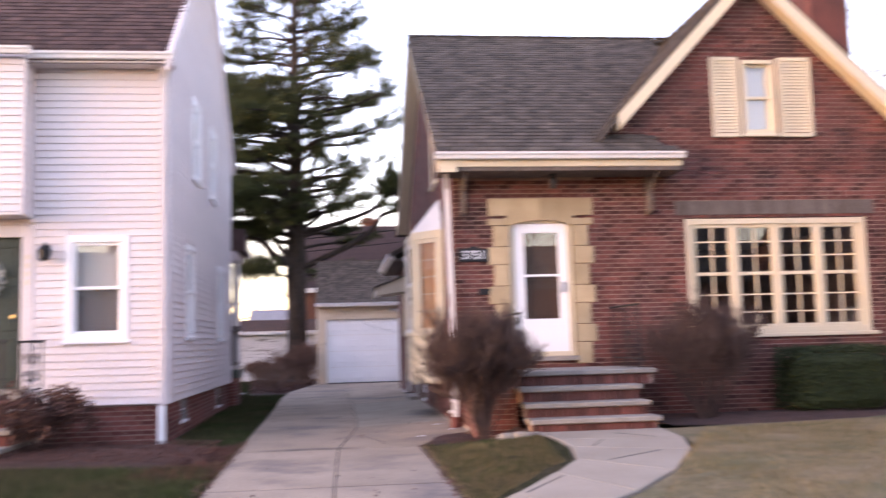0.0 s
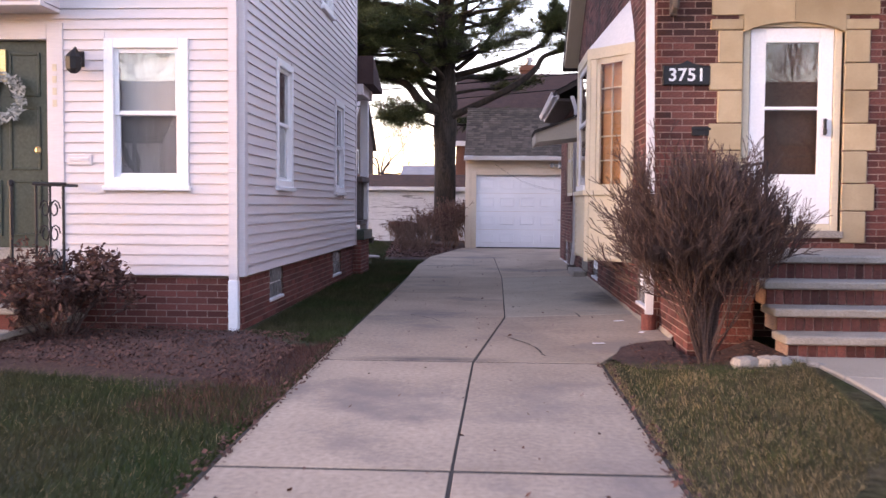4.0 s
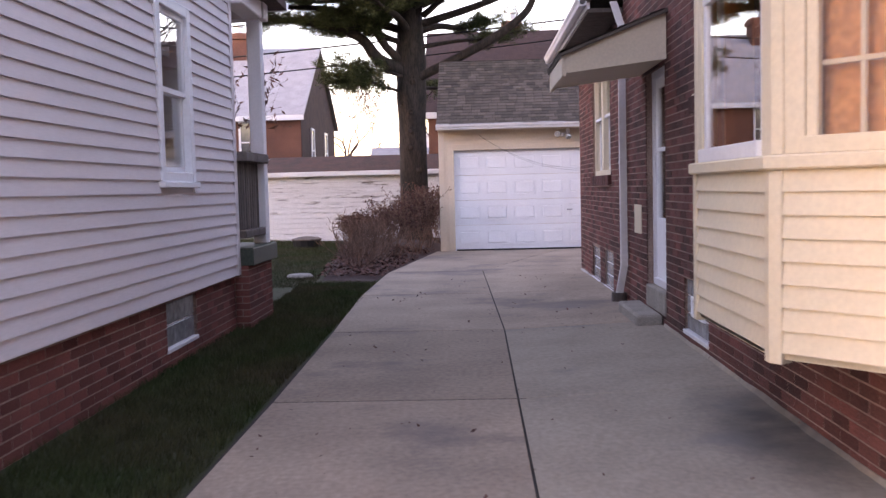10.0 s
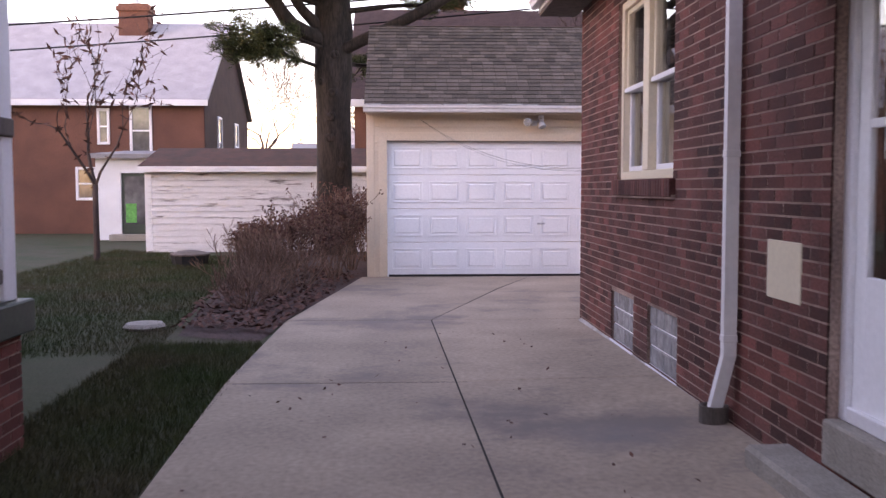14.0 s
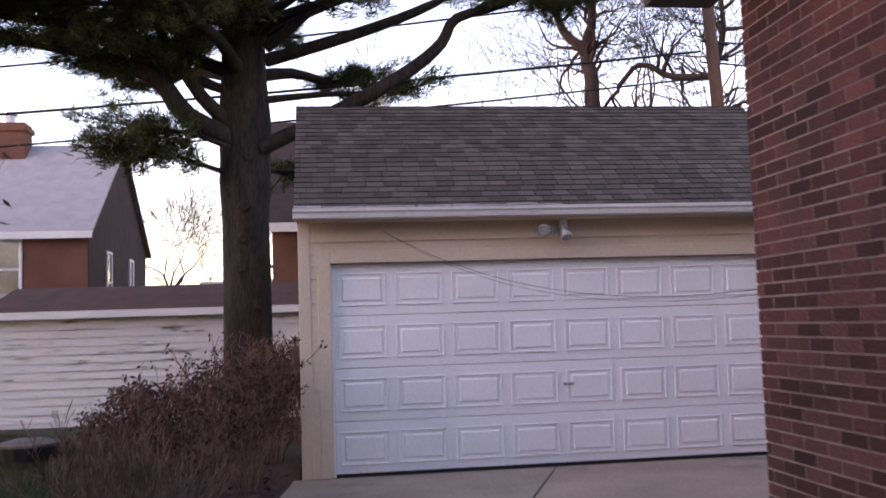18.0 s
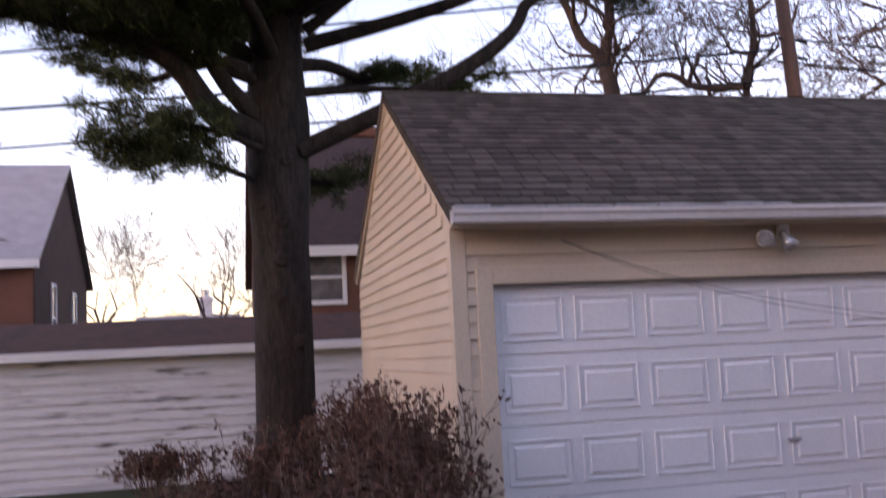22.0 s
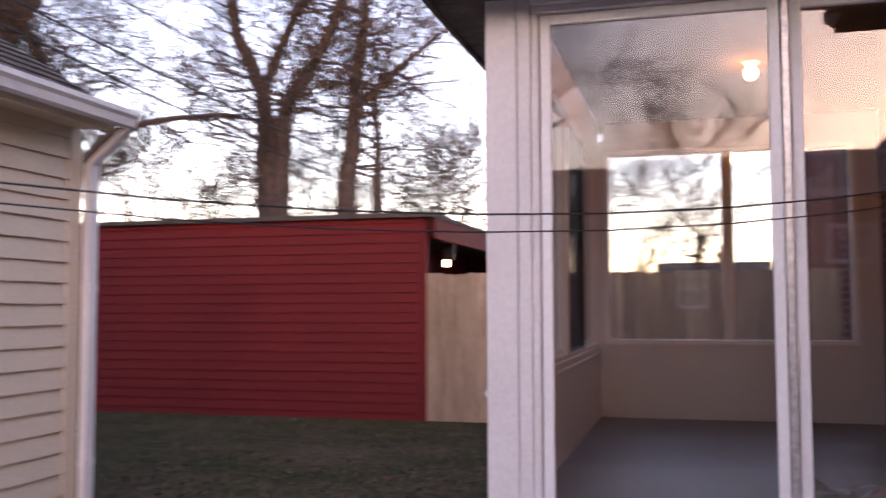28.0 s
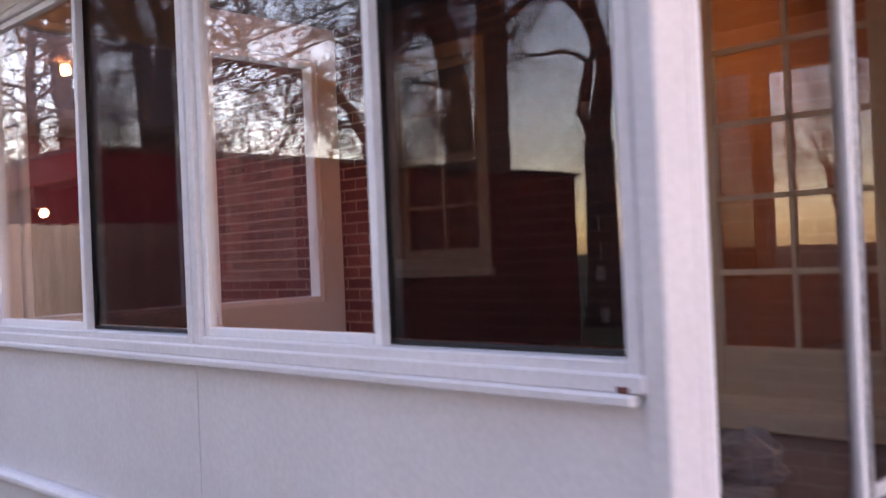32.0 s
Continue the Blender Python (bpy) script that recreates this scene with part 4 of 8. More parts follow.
# four-light window
FW = Face("y", 2.63, -1)
w4 = part("front_window", ring(G(), FW, 6.2, 9.14, 1.30, 3.08, 0.09, -0.08, 0.03, 0.006), M_CREAM, house, "cream window of four lights with glazing bars")
for i in range(4):
    a = 6.29 + i * 0.69
    b = a + 0.69
    g = ring(G(), FW, a + 0.03, b - 0.03, 1.39, 2.99, 0.05, -0.06, 0.0, 0.005)
    FW.box(g, a + 0.08, b - 0.08, -0.05, -0.005, 2.20, 2.25, 0.004)
    FW.box(g, (a + b) / 2 - 0.012, (a + b) / 2 + 0.012, -0.045, -0.012, 1.44, 2.94)
    for z in (1.63, 1.9, 2.5, 2.72):
        FW.box(g, a + 0.08, b - 0.08, -0.045, -0.012, z - 0.011, z + 0.011)
    part("light", g, M_CREAM, w4)
    pane("pane", FW, a + 0.06, b - 0.06, 1.42, 2.96, -0.03, w4)
    if i < 3:
        part("mullion", FW.box(G(), b - 0.03, b + 0.03, -0.08, 0.02, 1.39, 2.99, 0.005), M_CREAM, w4)
g = FW.box(G(), 6.1, 9.24, -0.05, 0.07, 1.24, 1.30, 0.008)
part("sill", g, M_CREAM, w4)
g = FRONT.box(G(), 6.05, 9.3, -0.1, 0.012, 3.14, 3.36, 0.005)
part("lintel", g, M_OLDWOOD, house, "dark weathered lintel over the window")
# gable window with shutters
gw = double_hung(house, Face("y", 2.61, -1), 7.24, 7.78, 4.40, 5.60, M_CREAM, 0.06, 0.04, grid=(0, 0), shade=M_CURTAIN, shade_at=0.0)
for a, b in ((6.73, 7.18), (7.84, 8.38)):
    g = ring(G(), FRONT, a, b, 4.36, 5.64, 0.06, 0.0, 0.045, 0.005)
    shut = part("shutter", g, M_CREAM, house, "cream louvred shutter")
    z = 4.44
    while z < 5.56:
        g = G()
        FRONT.course(g, a + 0.05, b - 0.05, [(0.008, z), (0.035, z), (0.03, z + 0.01), (0.012, z + 0.045), (0.006, z + 0.045)])
        part("slat", g, M_CREAM, shut)
        z += 0.05

# cellar windows, small upper window, kitchen window
for a, b, lo, hi, v in ((2.84, 3.62, 0.22, 0.66, True), (7.57, 8.36, 0.15, 0.58, True), (12.27, 13.06, 0.03, 0.50, False), (13.5, 14.3, 0.03, 0.48, False)):
    glass_blocks(house, SIDE, a, b, lo, hi, vent=v)
double_hung(house, SIDE, 7.22, 7.92, 2.02, 3.05, M_CREAM, 0.07, 0.0, -0.1, shade=M_CURTAIN, shade_at=0.0)
kw = part("kitchen_window", ring(G(), SIDE, 12.42, 14.12, 1.48, 3.02, 0.07, -0.16, -0.03, 0.006), M_CREAM, house, "cream twin sash window in a brick wall")
part("mullion", SIDE.box(G(), 13.19, 13.35, -0.16, -0.02, 1.55, 2.95, 0.006), M_CREAM, kw)
for a, b in ((12.49, 13.19), (13.35, 14.05)):
    for nm, lo, hi, d in (("lower_sash", 1.55, 2.28, -0.09), ("upper_sash", 2.24, 2.95, -0.06)):
        part(nm, ring(G(), SIDE, a, b, lo, hi, 0.045, d - 0.035, d, 0.004), M_WHITE_OLD if nm == "lower_sash" else M_CREAM, kw)
        pane("pane", SIDE, a + 0.045, b - 0.045, lo + 0.045, hi - 0.045, d - 0.015, kw)
    g = SIDE.box(G(), a, b, -0.15, -0.04, 2.235, 2.275, 0.004)
    part("meeting_rail", g, M_WHITE_OLD, kw)
# Grey curtains, spread over the whole glass to stand in for sky reflections too.
for a, b in ((12.5, 13.18), (13.36, 14.04)):
    cg = G()
    n = 26
    for k in range(n):
        u0, u1 = a + (b - a) * k / n, a + (b - a) * (k + 1) / n
        w0, w1 = 0.018 * math.sin(k * 1.25), 0.018 * math.sin((k + 1) * 1.25)
        cg.quad(SIDE.at(u0, -0.24 + w0, 1.5), SIDE.at(u1, -0.24 + w1, 1.5), SIDE.at(u1, -0.24 + w1, 3.0), SIDE.at(u0, -0.24 + w0, 3.0))
    part("curtain", cg, M_SHEER, kw, "grey sheer curtain")
sl = part("window_sill", SIDE.box(G(), 12.36, 14.18, -0.1, 0.03, 1.33, 1.36), M_MORTAR, house)
x = 12.36
while x < 14.14:
    part("sill_brick", SIDE.box(G(), x + 0.004, x + 0.064, -0.1, 0.045, 1.345, 1.475, 0.004), M_BRICK, sl)
    x += 0.0695
sl = part("small_sill", SIDE.box(G(), 7.16, 7.98, -0.1, 0.03, 1.88, 1.90), M_MORTAR, house)
x = 7.16
while x < 7.94:
    part("sill_brick", SIDE.box(G(), x + 0.004, x + 0.064, -0.1, 0.045, 1.885, 2.012, 0.004), M_BRICK, sl)
    x += 0.0695
# side door
SD = Face("x", 2.69, -1)
sd = part("side_door", ring(G(), SD, 9.08, 10.0, 0.36, 2.44, 0.07, -0.06, 0.03, 0.006), M_WHITE_OLD, house, "white metal side storm door with two panes")
g = G()
SD.box(g, 9.15, 9.25, -0.03, 0.005, 0.38, 2.37, 0.005)
SD.box(g, 9.83, 9.93, -0.03, 0.005, 0.38, 2.37, 0.005)
SD.box(g, 9.25, 9.83, -0.03, 0.005, 2.27, 2.37, 0.005)
SD.box(g, 9.25, 9.83, -0.03, 0.005, 1.66, 1.70, 0.005)
SD.box(g, 9.25, 9.83, -0.03, 0.005, 0.38, 1.02, 0.005)
part("storm_leaf", g, M_WHITE, sd)
pane("upper_pane", SD, 9.25, 9.83, 1.70, 2.27, -0.01, sd)
pane("lower_pane", SD, 9.25, 9.83, 1.02, 1.66, -0.01, sd)
part("inner_door", SD.box(G(), 9.18, 9.90, -0.13, -0.09, 0.38, 1.68, 0.004), M_INNERDOOR, sd, "dark wooden inner door")
part("inner_door_top", SD.box(G(), 9.18, 9.90, -0.13, -0.09, 1.68, 2.38, 0.004), M_AMBERWOOD, sd, "honey-coloured upper half of the inner door")
part("handle", SD.box(G(), 9.17, 9.20, 0.005, 0.06, 1.33, 1.37, 0.006), M_IRON, sd)
st = G().rbox(2.36, 9.22, -0.03, 2.598, 10.35, 0.15, 0.02)
solid("side_step", st, M_STEP, "rough concrete block step below the side door", "step")
part("threshold", SIDE.box(G(), 9.08, 10.0, -0.12, 0.015, 0.15, 0.36, 0.01), M_STEP, house)
# canopy over the side door
can = thing("door_canopy", (2.6, 9.5, 2.4), "tan wooden lean-to canopy over the side door", "canopy")
for y in (8.95, 10.22):
    part("cheek", G().prism([(1.72, 2.34), (2.59, 2.44), (2.59, 2.84), (1.72, 2.50)], 1, y, y + 0.04), M_TAN, can)
part("fascia", G().rbox(1.68, 8.95, 2.31, 1.72, 10.26, 2.51, 0.005), M_TAN, can)
part("soffit", G().prism([(1.72, 2.345), (2.59, 2.445), (2.59, 2.46), (1.72, 2.36)], 1, 8.99, 10.22), M_TAN, can)
ua = Vector((0.93, 0, 0.36)).normalized()
shingled("canopy_roof", can, (1.66, 8.90, 2.51), (0, 1, 0), tuple(ua), 1.42, 1.0, M_SHINGLE, thick=0.03)
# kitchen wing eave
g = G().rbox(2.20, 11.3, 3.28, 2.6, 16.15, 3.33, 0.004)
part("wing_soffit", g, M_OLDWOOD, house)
gutter(house, (2.20, 11.3, 3.46), (2.20, 16.2, 3.46), (-1, 0, 0))
part("wing_fascia", G().rbox(2.19, 11.3, 3.32, 2.23, 16.18, 3.47, 0.004), M_WHITE_OLD, house)
uw = Vector((3.8, 0, 2.0)).normalized()
shingled("wing_roof", house, (2.16, 11.25, 3.47), (0, 1, 0), tuple(uw), 4.95, 4.3, M_SHINGLE, row=0.29, tab=0.6)
shingled("wing_roof_far", house, (10.6, 11.25, 3.47), (0, 1, 0), (-uw.x, 0, uw.z), 4.95, 5.3, M_SHINGLE, row=0.4, tab=0.9)
g = G().prism([(2.3, 3.30), (10.4, 3.30), (10.4, 3.5), (6.3, 5.55), (2.3, 3.5)], 1, 15.5, 15.77)
part("wing_gable", g, M_MORTAR, house)
# cream patch and hose bib
part("wall_patch", SIDE.box(G(), 10.28, 10.69, -0.01, 0.006, 0.84, 1.14, 0.002), M_CREAM, house, "cream painted metal plate on the bricks")
downspout("kitchen_downspout", [(2.46, 11.12, 3.36), (2.54, 11.10, 3.1), (2.545, 11.10, 0.45), (2.50, 11.20, 0.10)], "white square downpipe on the brick wall", boot=0.085, boot_mat=M_OLDWOOD)
downspout("corner_downspout", [(2.44, 2.1, 3.9), (2.50, 2.46, 3.55), (2.555, 2.485, 0.78), (2.545, 2.46, 0.17)], "white square downpipe at the brick corner", boot=0.075, boot_mat=M_TERRA)

# bay window
bay = thing("bay_window", (2.3, 4.8, 0.6), "cream bay window with lap-sided skirt and amber blinds", "bay window")
PL = [(2.59, 4.02), (2.12, 4.56), (2.12, 5.87), (2.59, 6.55)]
g = G()
g.add([(x, y, 0.62) for x, y in PL] + [(x, y, 0.66) for x, y in PL], [(3, 2, 1, 0), (4, 5, 6, 7), (0, 1, 5, 4), (1, 2, 6, 5), (2, 3, 7, 6)])
part("underside", g, M_CREAM, bay)
g = G()
g.add([(x + (2.65 - x) * 0.0, y, 3.15) for x, y in PL] + [(2.62, 4.5, 3.75), (2.62, 5.9, 3.75)], [(0, 1, 4), (1, 2, 5, 4), (2, 3, 5)])
g.add([(x, y, 3.15) for x, y in PL], [(3, 2, 1, 0)])
part("bay_roof", g, M_GUTTER, bay, "small pale metal hipped roof")
for i in range(3):
    a, b = Vector(PL[i]), Vector(PL[i + 1])
    L = (b - a).length
    e = (b - a).normalized()
    nrm = Vector((-e.y, e.x))
    if nrm.x > 0:
        nrm = -nrm
    mtx = Matrix(((e.x, nrm.x, 0, a.x), (e.y, nrm.y, 0, a.y), (0, 0, 1, 0), (0, 0, 0, 1)))
    BX = lambda gg, u0, u1, d0, d1, z0, z1, c=0.004: gg.rbox(u0, d0, z0, u1, d1, z1, c, mtx)
    g = G()
    BX(g, 0, L, -0.06, 0, 0.62, 1.40)
    sk = part("skirt", g, M_CREAM, bay)
    z = 0.64
    while z < 1.34:
        h = G()
        pr = [(-0.001, z + 0.008), (0.020, z + 0.008), (0.020, z + 0.013), (0.004, z + 0.101), (-0.001, z + 0.101)]
        vs = [tuple(mtx @ Vector((u, d, zz))) for u in (0.05 if i > 0 else 0.0, L - 0.05 if i < 2 else L) for d, zz in pr]
        h.add(vs, [(4, 3, 2, 1, 0), (5, 6, 7, 8, 9)] + [(k, (k + 1) % 5, 5 + (k + 1) % 5, 5 + k) for k in range(5)])
        part("lap_board", h, M_CREAM, sk)
        z += 0.0945
    g = G()
    for u in (-0.01, L - 0.05):
        if (u < 0 and i > 0) or (u > 0 and i < 2):
            BX(g, u, u + 0.06, -0.06, 0.022, 0.60, 1.40)
        BX(g, u, u + 0.06, -0.06, 0.01, 1.46, 3.15)
    BX(g, 0, L, -0.06, 0.012, 3.02, 3.15)
    BX(g, 0.05, 0.14, -0.05, 0.006, 1.46, 3.02)
    BX(g, L - 0.14, L - 0.05, -0.05, 0.006, 1.46, 3.02)
    part("corner_board", g, M_CREAM, bay)
    g = G()
    BX(g, -0.02, L + 0.02, -0.06, 0.045, 1.40, 1.46, 0.008)
    part("ledge", g, M_CREAM, bay)
    g = G()
    ua, ub = 0.14, L - 0.14
    BX(g, ua, ua + 0.05, -0.045, -0.005, 1.46, 3.02)
    BX(g, ub - 0.05, ub, -0.045, -0.005, 1.46, 3.02)
    BX(g, ua, ub, -0.045, 0.03, 1.46, 1.53)
    BX(g, ua, ub, -0.045, -0.005, 2.95, 3.02)
    if i != 1:
        BX(g, (ua + ub) / 2 - 0.012, (ua + ub) / 2 + 0.012, -0.05, -0.03, 1.53, 2.95)
        for k in range(1, 5):
            zz = 1.53 + 1.42 * k / 5
            BX(g, ua + 0.05, ub - 0.05, -0.05, -0.03, zz - 0.011, zz + 0.011)
    sash = part("sash", g, M_CREAM if i != 1 else M_WHITE_OLD, bay)
    if i == 1:
        h = G()
        BX(h, ua, ub, -0.03, 0.0, 2.28, 2.33)
        part("meeting_rail", h, M_WHITE_OLD, sash)
    h = G()
    h.box(ua + 0.04, -0.022, 1.52, ub - 0.04, -0.018, 2.97, mtx)
    o = part("pane", h, M_GLASS, sash)
    o.visible_shadow = False
    h = G()
    if i != 1:
        h.box(ua + 0.03, -0.10, 1.50, ub - 0.03, -0.092, 2.98, mtx)
        part("blind", h, M_ORANGE, sash)
    else:
        h.box(ua + 0.03, -0.16, 2.5, ub - 0.03, -0.152, 2.98, mtx)
        part("blind", h, M_CURTAIN, sash)

# front steps
steps = thing("front_steps", (4.0, 0.2, 0), "brick front steps with worn grey stone treads", "steps")
TR = [(3.22, 4.83, 0.25, 0.31), (3.22, 4.80, 0.55, 0.485), (3.22, 4.80, 0.85, 0.675), (2.69, 5.1, 1.15, 0.87)]
zp = 0.13
for i, (a, b, y, zt) in enumerate(TR):
    yb = 2.59 if i == 3 else TR[i + 1][2] + 0.05
    part("tread", G().rbox(a - 0.03, y - 0.02, zt - 0.065, b + 0.03, yb, zt, 0.012), M_STEP, steps)
    ri = part("riser", G().box(a + 0.01, y + 0.038, zp, b - 0.01, yb + 0.02 if i < 3 else 2.58, zt - 0.068), M_MORTAR, steps)
    x = a + 0.01
    while x < b - 0.06:
        part("riser_brick", G().box(x, y + 0.03, zp + 0.004, x + 0.062, y + 0.06, zt - 0.072), M_BRICK, ri)
        x += 0.071
    zp = zt - 0.01
brick_wall("stoop_side", house, Face("x", 2.665, -1), 1.19, 2.56, -0.02, 0.748, thick=0.2, near=[(1.19, 2.6, -0.1, 0.75)])
brick_wall("stoop_front", house, Face("y", 1.19, -1), 2.665, 3.21, -0.02, 0.70, thick=0.2)
part("stoop_cap", G().rbox(2.655, 1.22, 0.752, 2.70, 2.54, 0.868, 0.012), M_STEP, house, "worn grey stone edge of the landing")
# plaque with the house number, letter slot
pq = thing("house_number_plaque", (2.9, 2.57, 2.5), "black cast house number plaque with white digits", "sign")
PF = Face("y", 2.6, -1)
g = PF.box(G(), 2.66, 3.13, 0.0, 0.022, 2.47, 2.665, 0.008)
PF.prism(g, [(2.72, 2.66), (3.07, 2.66), (2.96, 2.685), (2.90, 2.715), (2.84, 2.685)], 0.0, 0.018)
part("plate", g, M_PLAQUE, pq)
part("rim", ring(G(), PF, 2.665, 3.125, 2.475, 2.66, 0.012, 0.02, 0.028, 0.003), M_IRON, pq)
fc = bpy.data.curves.new("number", "FONT")
fc.body = "3751"
fc.size, fc.extrude, fc.align_x, fc.align_y = 0.175, 0.004, "CENTER", "CENTER"
fc.space_character = 1.05
fc.offset = 0.003
tx = new("digits", fc)
dg = bpy.context.evaluated_depsgraph_get()
dm = bpy.data.meshes.new_from_object(tx.evaluated_get(dg))
bpy.data.objects.remove(tx)
dm.transform(Matrix.Translation((2.895, 2.572, 2.567)) @ Matrix.Rotation(radians(90), 4, "X"))
dm.materials.clear()
part("digits", dm, M_WHITE, pq, "white serif digits")
dm.materials.append(M_WHITE)
ls = PF.box(G(), 2.955, 3.16, 0.0, 0.02, 1.975, 2.065, 0.006)
PF.box(ls, 2.975, 3.14, 0.02, 0.028, 2.03, 2.055, 0.003)
solid("letter_slot", ls, M_IRON, "dark metal letter slot in the brick wall", "letter slot")
# rails beside the landing
rl = thing("step_railing", (4.95, 1.3, 0.87), "black wrought iron railing on the landing", "railing")
for y in (1.25, 1.85, 2.5):
    part("post", G().tube([(4.95, y, 0.86), (4.95, y, 1.75)], 0.014, 6), M_IRON, rl)
part("rail", G().tube([(4.95, 1.25, 1.74), (4.95, 2.56, 1.74)], 0.016, 6), M_IRON, rl)
for y in (1.4, 1.55, 1.7, 2.0, 2.15, 2.3):
    part("baluster", G().tube([(4.95, y, 0.87), (4.95, y, 1.74)], 0.007, 5), M_IRON, rl)
part("lower_rail", G().tube([(4.95, 1.25, 1.0), (4.95, 2.56, 1.0)], 0.009, 5), M_IRON, rl)
rl2 = thing("step_handrail", (3.3, 1.22, 0.87), "thin black iron handrail beside the front door", "railing")
part("post", G().tube([(3.30, 1.22, 0.86), (3.30, 1.22, 1.66)], 0.015, 6), M_IRON, rl2)
part("rail", G().tube([(3.30, 1.22, 1.65), (3.30, 2.57, 1.65)], 0.014, 6), M_IRON, rl2)
for y in (1.7, 2.15):
    part("baluster", G().tube([(3.30, y, 0.86), (3.30, y, 1.65)], 0.008, 5), M_IRON, rl2)
rng = random.Random(31)
for x, y, r in ((3.05, 0.02, 0.11), (3.22, 0.12, 0.08), (2.85, 0.05, 0.09), (3.32, -0.05, 0.06)):
    sg = G().lathe(0, 0, [(r * 0.8, -0.04), (r, 0.0), (r * 0.85, r * 0.45), (r * 0.35, r * 0.6)], 9)
    sg.v = [(x + vx * (1.25 + rng.uniform(-0.12, 0.12)), y + vy * (0.9 + rng.uniform(-0.12, 0.12)), 0.13 + vz + rng.uniform(-0.008, 0.008)) for vx, vy, vz in sg.v]
    solid("border_stone", sg, M_STEP, "rough grey stone under the front shrub", "stone", "stones under the shrub")
lamp = thing("entry_lantern", (4.08, 2.3, 3.74), "small dark ceiling lantern over the front door", "lamp")
part("canopy_cap", G().lathe(4.08, 2.3, [(0.05, 3.74), (0.05, 3.72), (0.01, 3.70)], 10), M_IRON, lamp)
part("shade", G().lathe(4.08, 2.3, [(0.035, 3.70), (0.06, 3.66), (0.055, 3.54), (0.03, 3.52)], 10), M_IRON, lamp)


# ---------------------------------------------------------------- the garage
GY = 20.72
GF = Face("y", GY, -1)
garage = thing("garage", (3.2, GY, 0), "tan clapboard garage with a dark shingled gable roof", "garage")
GX0, GX1, GYB = 0.16, 6.17, 25.65
lap_siding("front_siding", garage, GF, GX0, GX1, 0.0, 2.66, 0.125, [(0.36, 5.36, -0.1, 2.27)], M_TAN)
RY, RZ = 23.18, 4.36
GL = Face("x", GX0, -1)
sl = (RZ - 2.66) / (RY - GY)


def gspan(z):
    w = (z - 2.6) / sl
    return GY + w + 0.02, GYB - w - 0.02


for F, nm in ((GL, "west_siding"), (Face("x", GX1, 1), "east_siding")):
    lap_siding(nm, garage, F, GY, GYB, 0.0, 2.60, 0.125, [], M_TAN, gable=[(GY, 2.60), (GYB, 2.60), (RY, RZ - 0.08)], span=gspan, zmax=RZ - 0.1)
part("rear_wall", G().box(GX0 + 0.02, GYB - 0.15, 0, GX1 - 0.02, GYB, 2.6), M_TAN, garage)
# corner boards, door casing
for x0, x1 in ((GX0 - 0.022, GX0 + 0.10), (GX1 - 0.10, GX1 + 0.022)):
    part("corner_board", G().rbox(x0, GY - 0.024, 0.0, x1, GY + 0.1, 2.62, 0.005), M_TAN, garage)
g = G()
GF.box(g, 0.33, 0.46, -0.02, 0.03, 0.0, 2.29, 0.006)
GF.box(g, 5.26, 5.39, -0.02, 0.03, 0.0, 2.29, 0.006)
GF.box(g, 0.46, 5.26, -0.02, 0.03, 2.16, 2.29, 0.006)
part("door_casing", g, M_TAN, garage)
for x in (0.44, 5.24):
    part("door_stop", GF.box(G(), x, x + 0.04, -0.08, -0.02, 0.0, 2.16), M_WHITE, garage)
gd = thing("garage_door", (2.86, GY + 0.06, 0.03), "white sectional overhead garage door with raised panels", "garage door")
DZ0, DZ1 = 0.012, 2.16
sec = (DZ1 - DZ0) / 4
for r in range(4):
    z0, z1 = DZ0 + r * sec, DZ0 + (r + 1) * sec
    g = G()
    GF.box(g, 0.48, 5.24, -0.10, -0.06, z0 + 0.003, z1 - 0.003, 0.005)
    sc = part("door_section", g, M_WHITE, gd)
    pw = (5.24 - 0.48) / 8
    for k in range(8):
        a = 0.48 + k * pw + 0.062
        b = a + pw - 0.124
        lo, hi = z0 + 0.115, z1 - 0.115
        h = G()
        # a pressed panel: sunk rim, raised field
        o = [(a, lo), (b, lo), (b, hi), (a, hi)]
        def ringpts(w, d):
            return [GF.at(u + (w if u == a else -w), d, z + (w if z == lo else -w)) for u, z in o]
        lv = [ringpts(-0.012, -0.0605), ringpts(0.0, -0.082), ringpts(0.014, -0.082), ringpts(0.045, -0.045)]
        vs = [p for q in lv for p in q]
        fs = [(i * 4 + k2, i * 4 + (k2 + 1) % 4, i * 4 + 4 + (k2 + 1) % 4, i * 4 + 4 + k2) for i in range(3) for k2 in range(4)] + [(12, 13, 14, 15)]
        h.add(vs, fs)
        h2 = ring(G(), GF, a - 0.013, b + 0.013, lo - 0.013, hi + 0.013, 0.013, -0.0615, -0.046, 0.003)
        h.add(h2.v, h2.f)
        part("raised_panel", h, M_WHITE, sc)
part("bottom_seal", GF.box(G(), 0.48, 5.24, -0.10, -0.055, 0.0, 0.032), M_IRON, gd)
g = GF.box(G(), 2.87, 2.99, -0.06, -0.035, 0.83, 0.86, 0.006)
g.tube([GF.at(2.90, -0.06, 0.845), GF.at(2.90, -0.015, 0.845)], 0.016, 8)
part("lock_handle", g, M_METAL, gd)
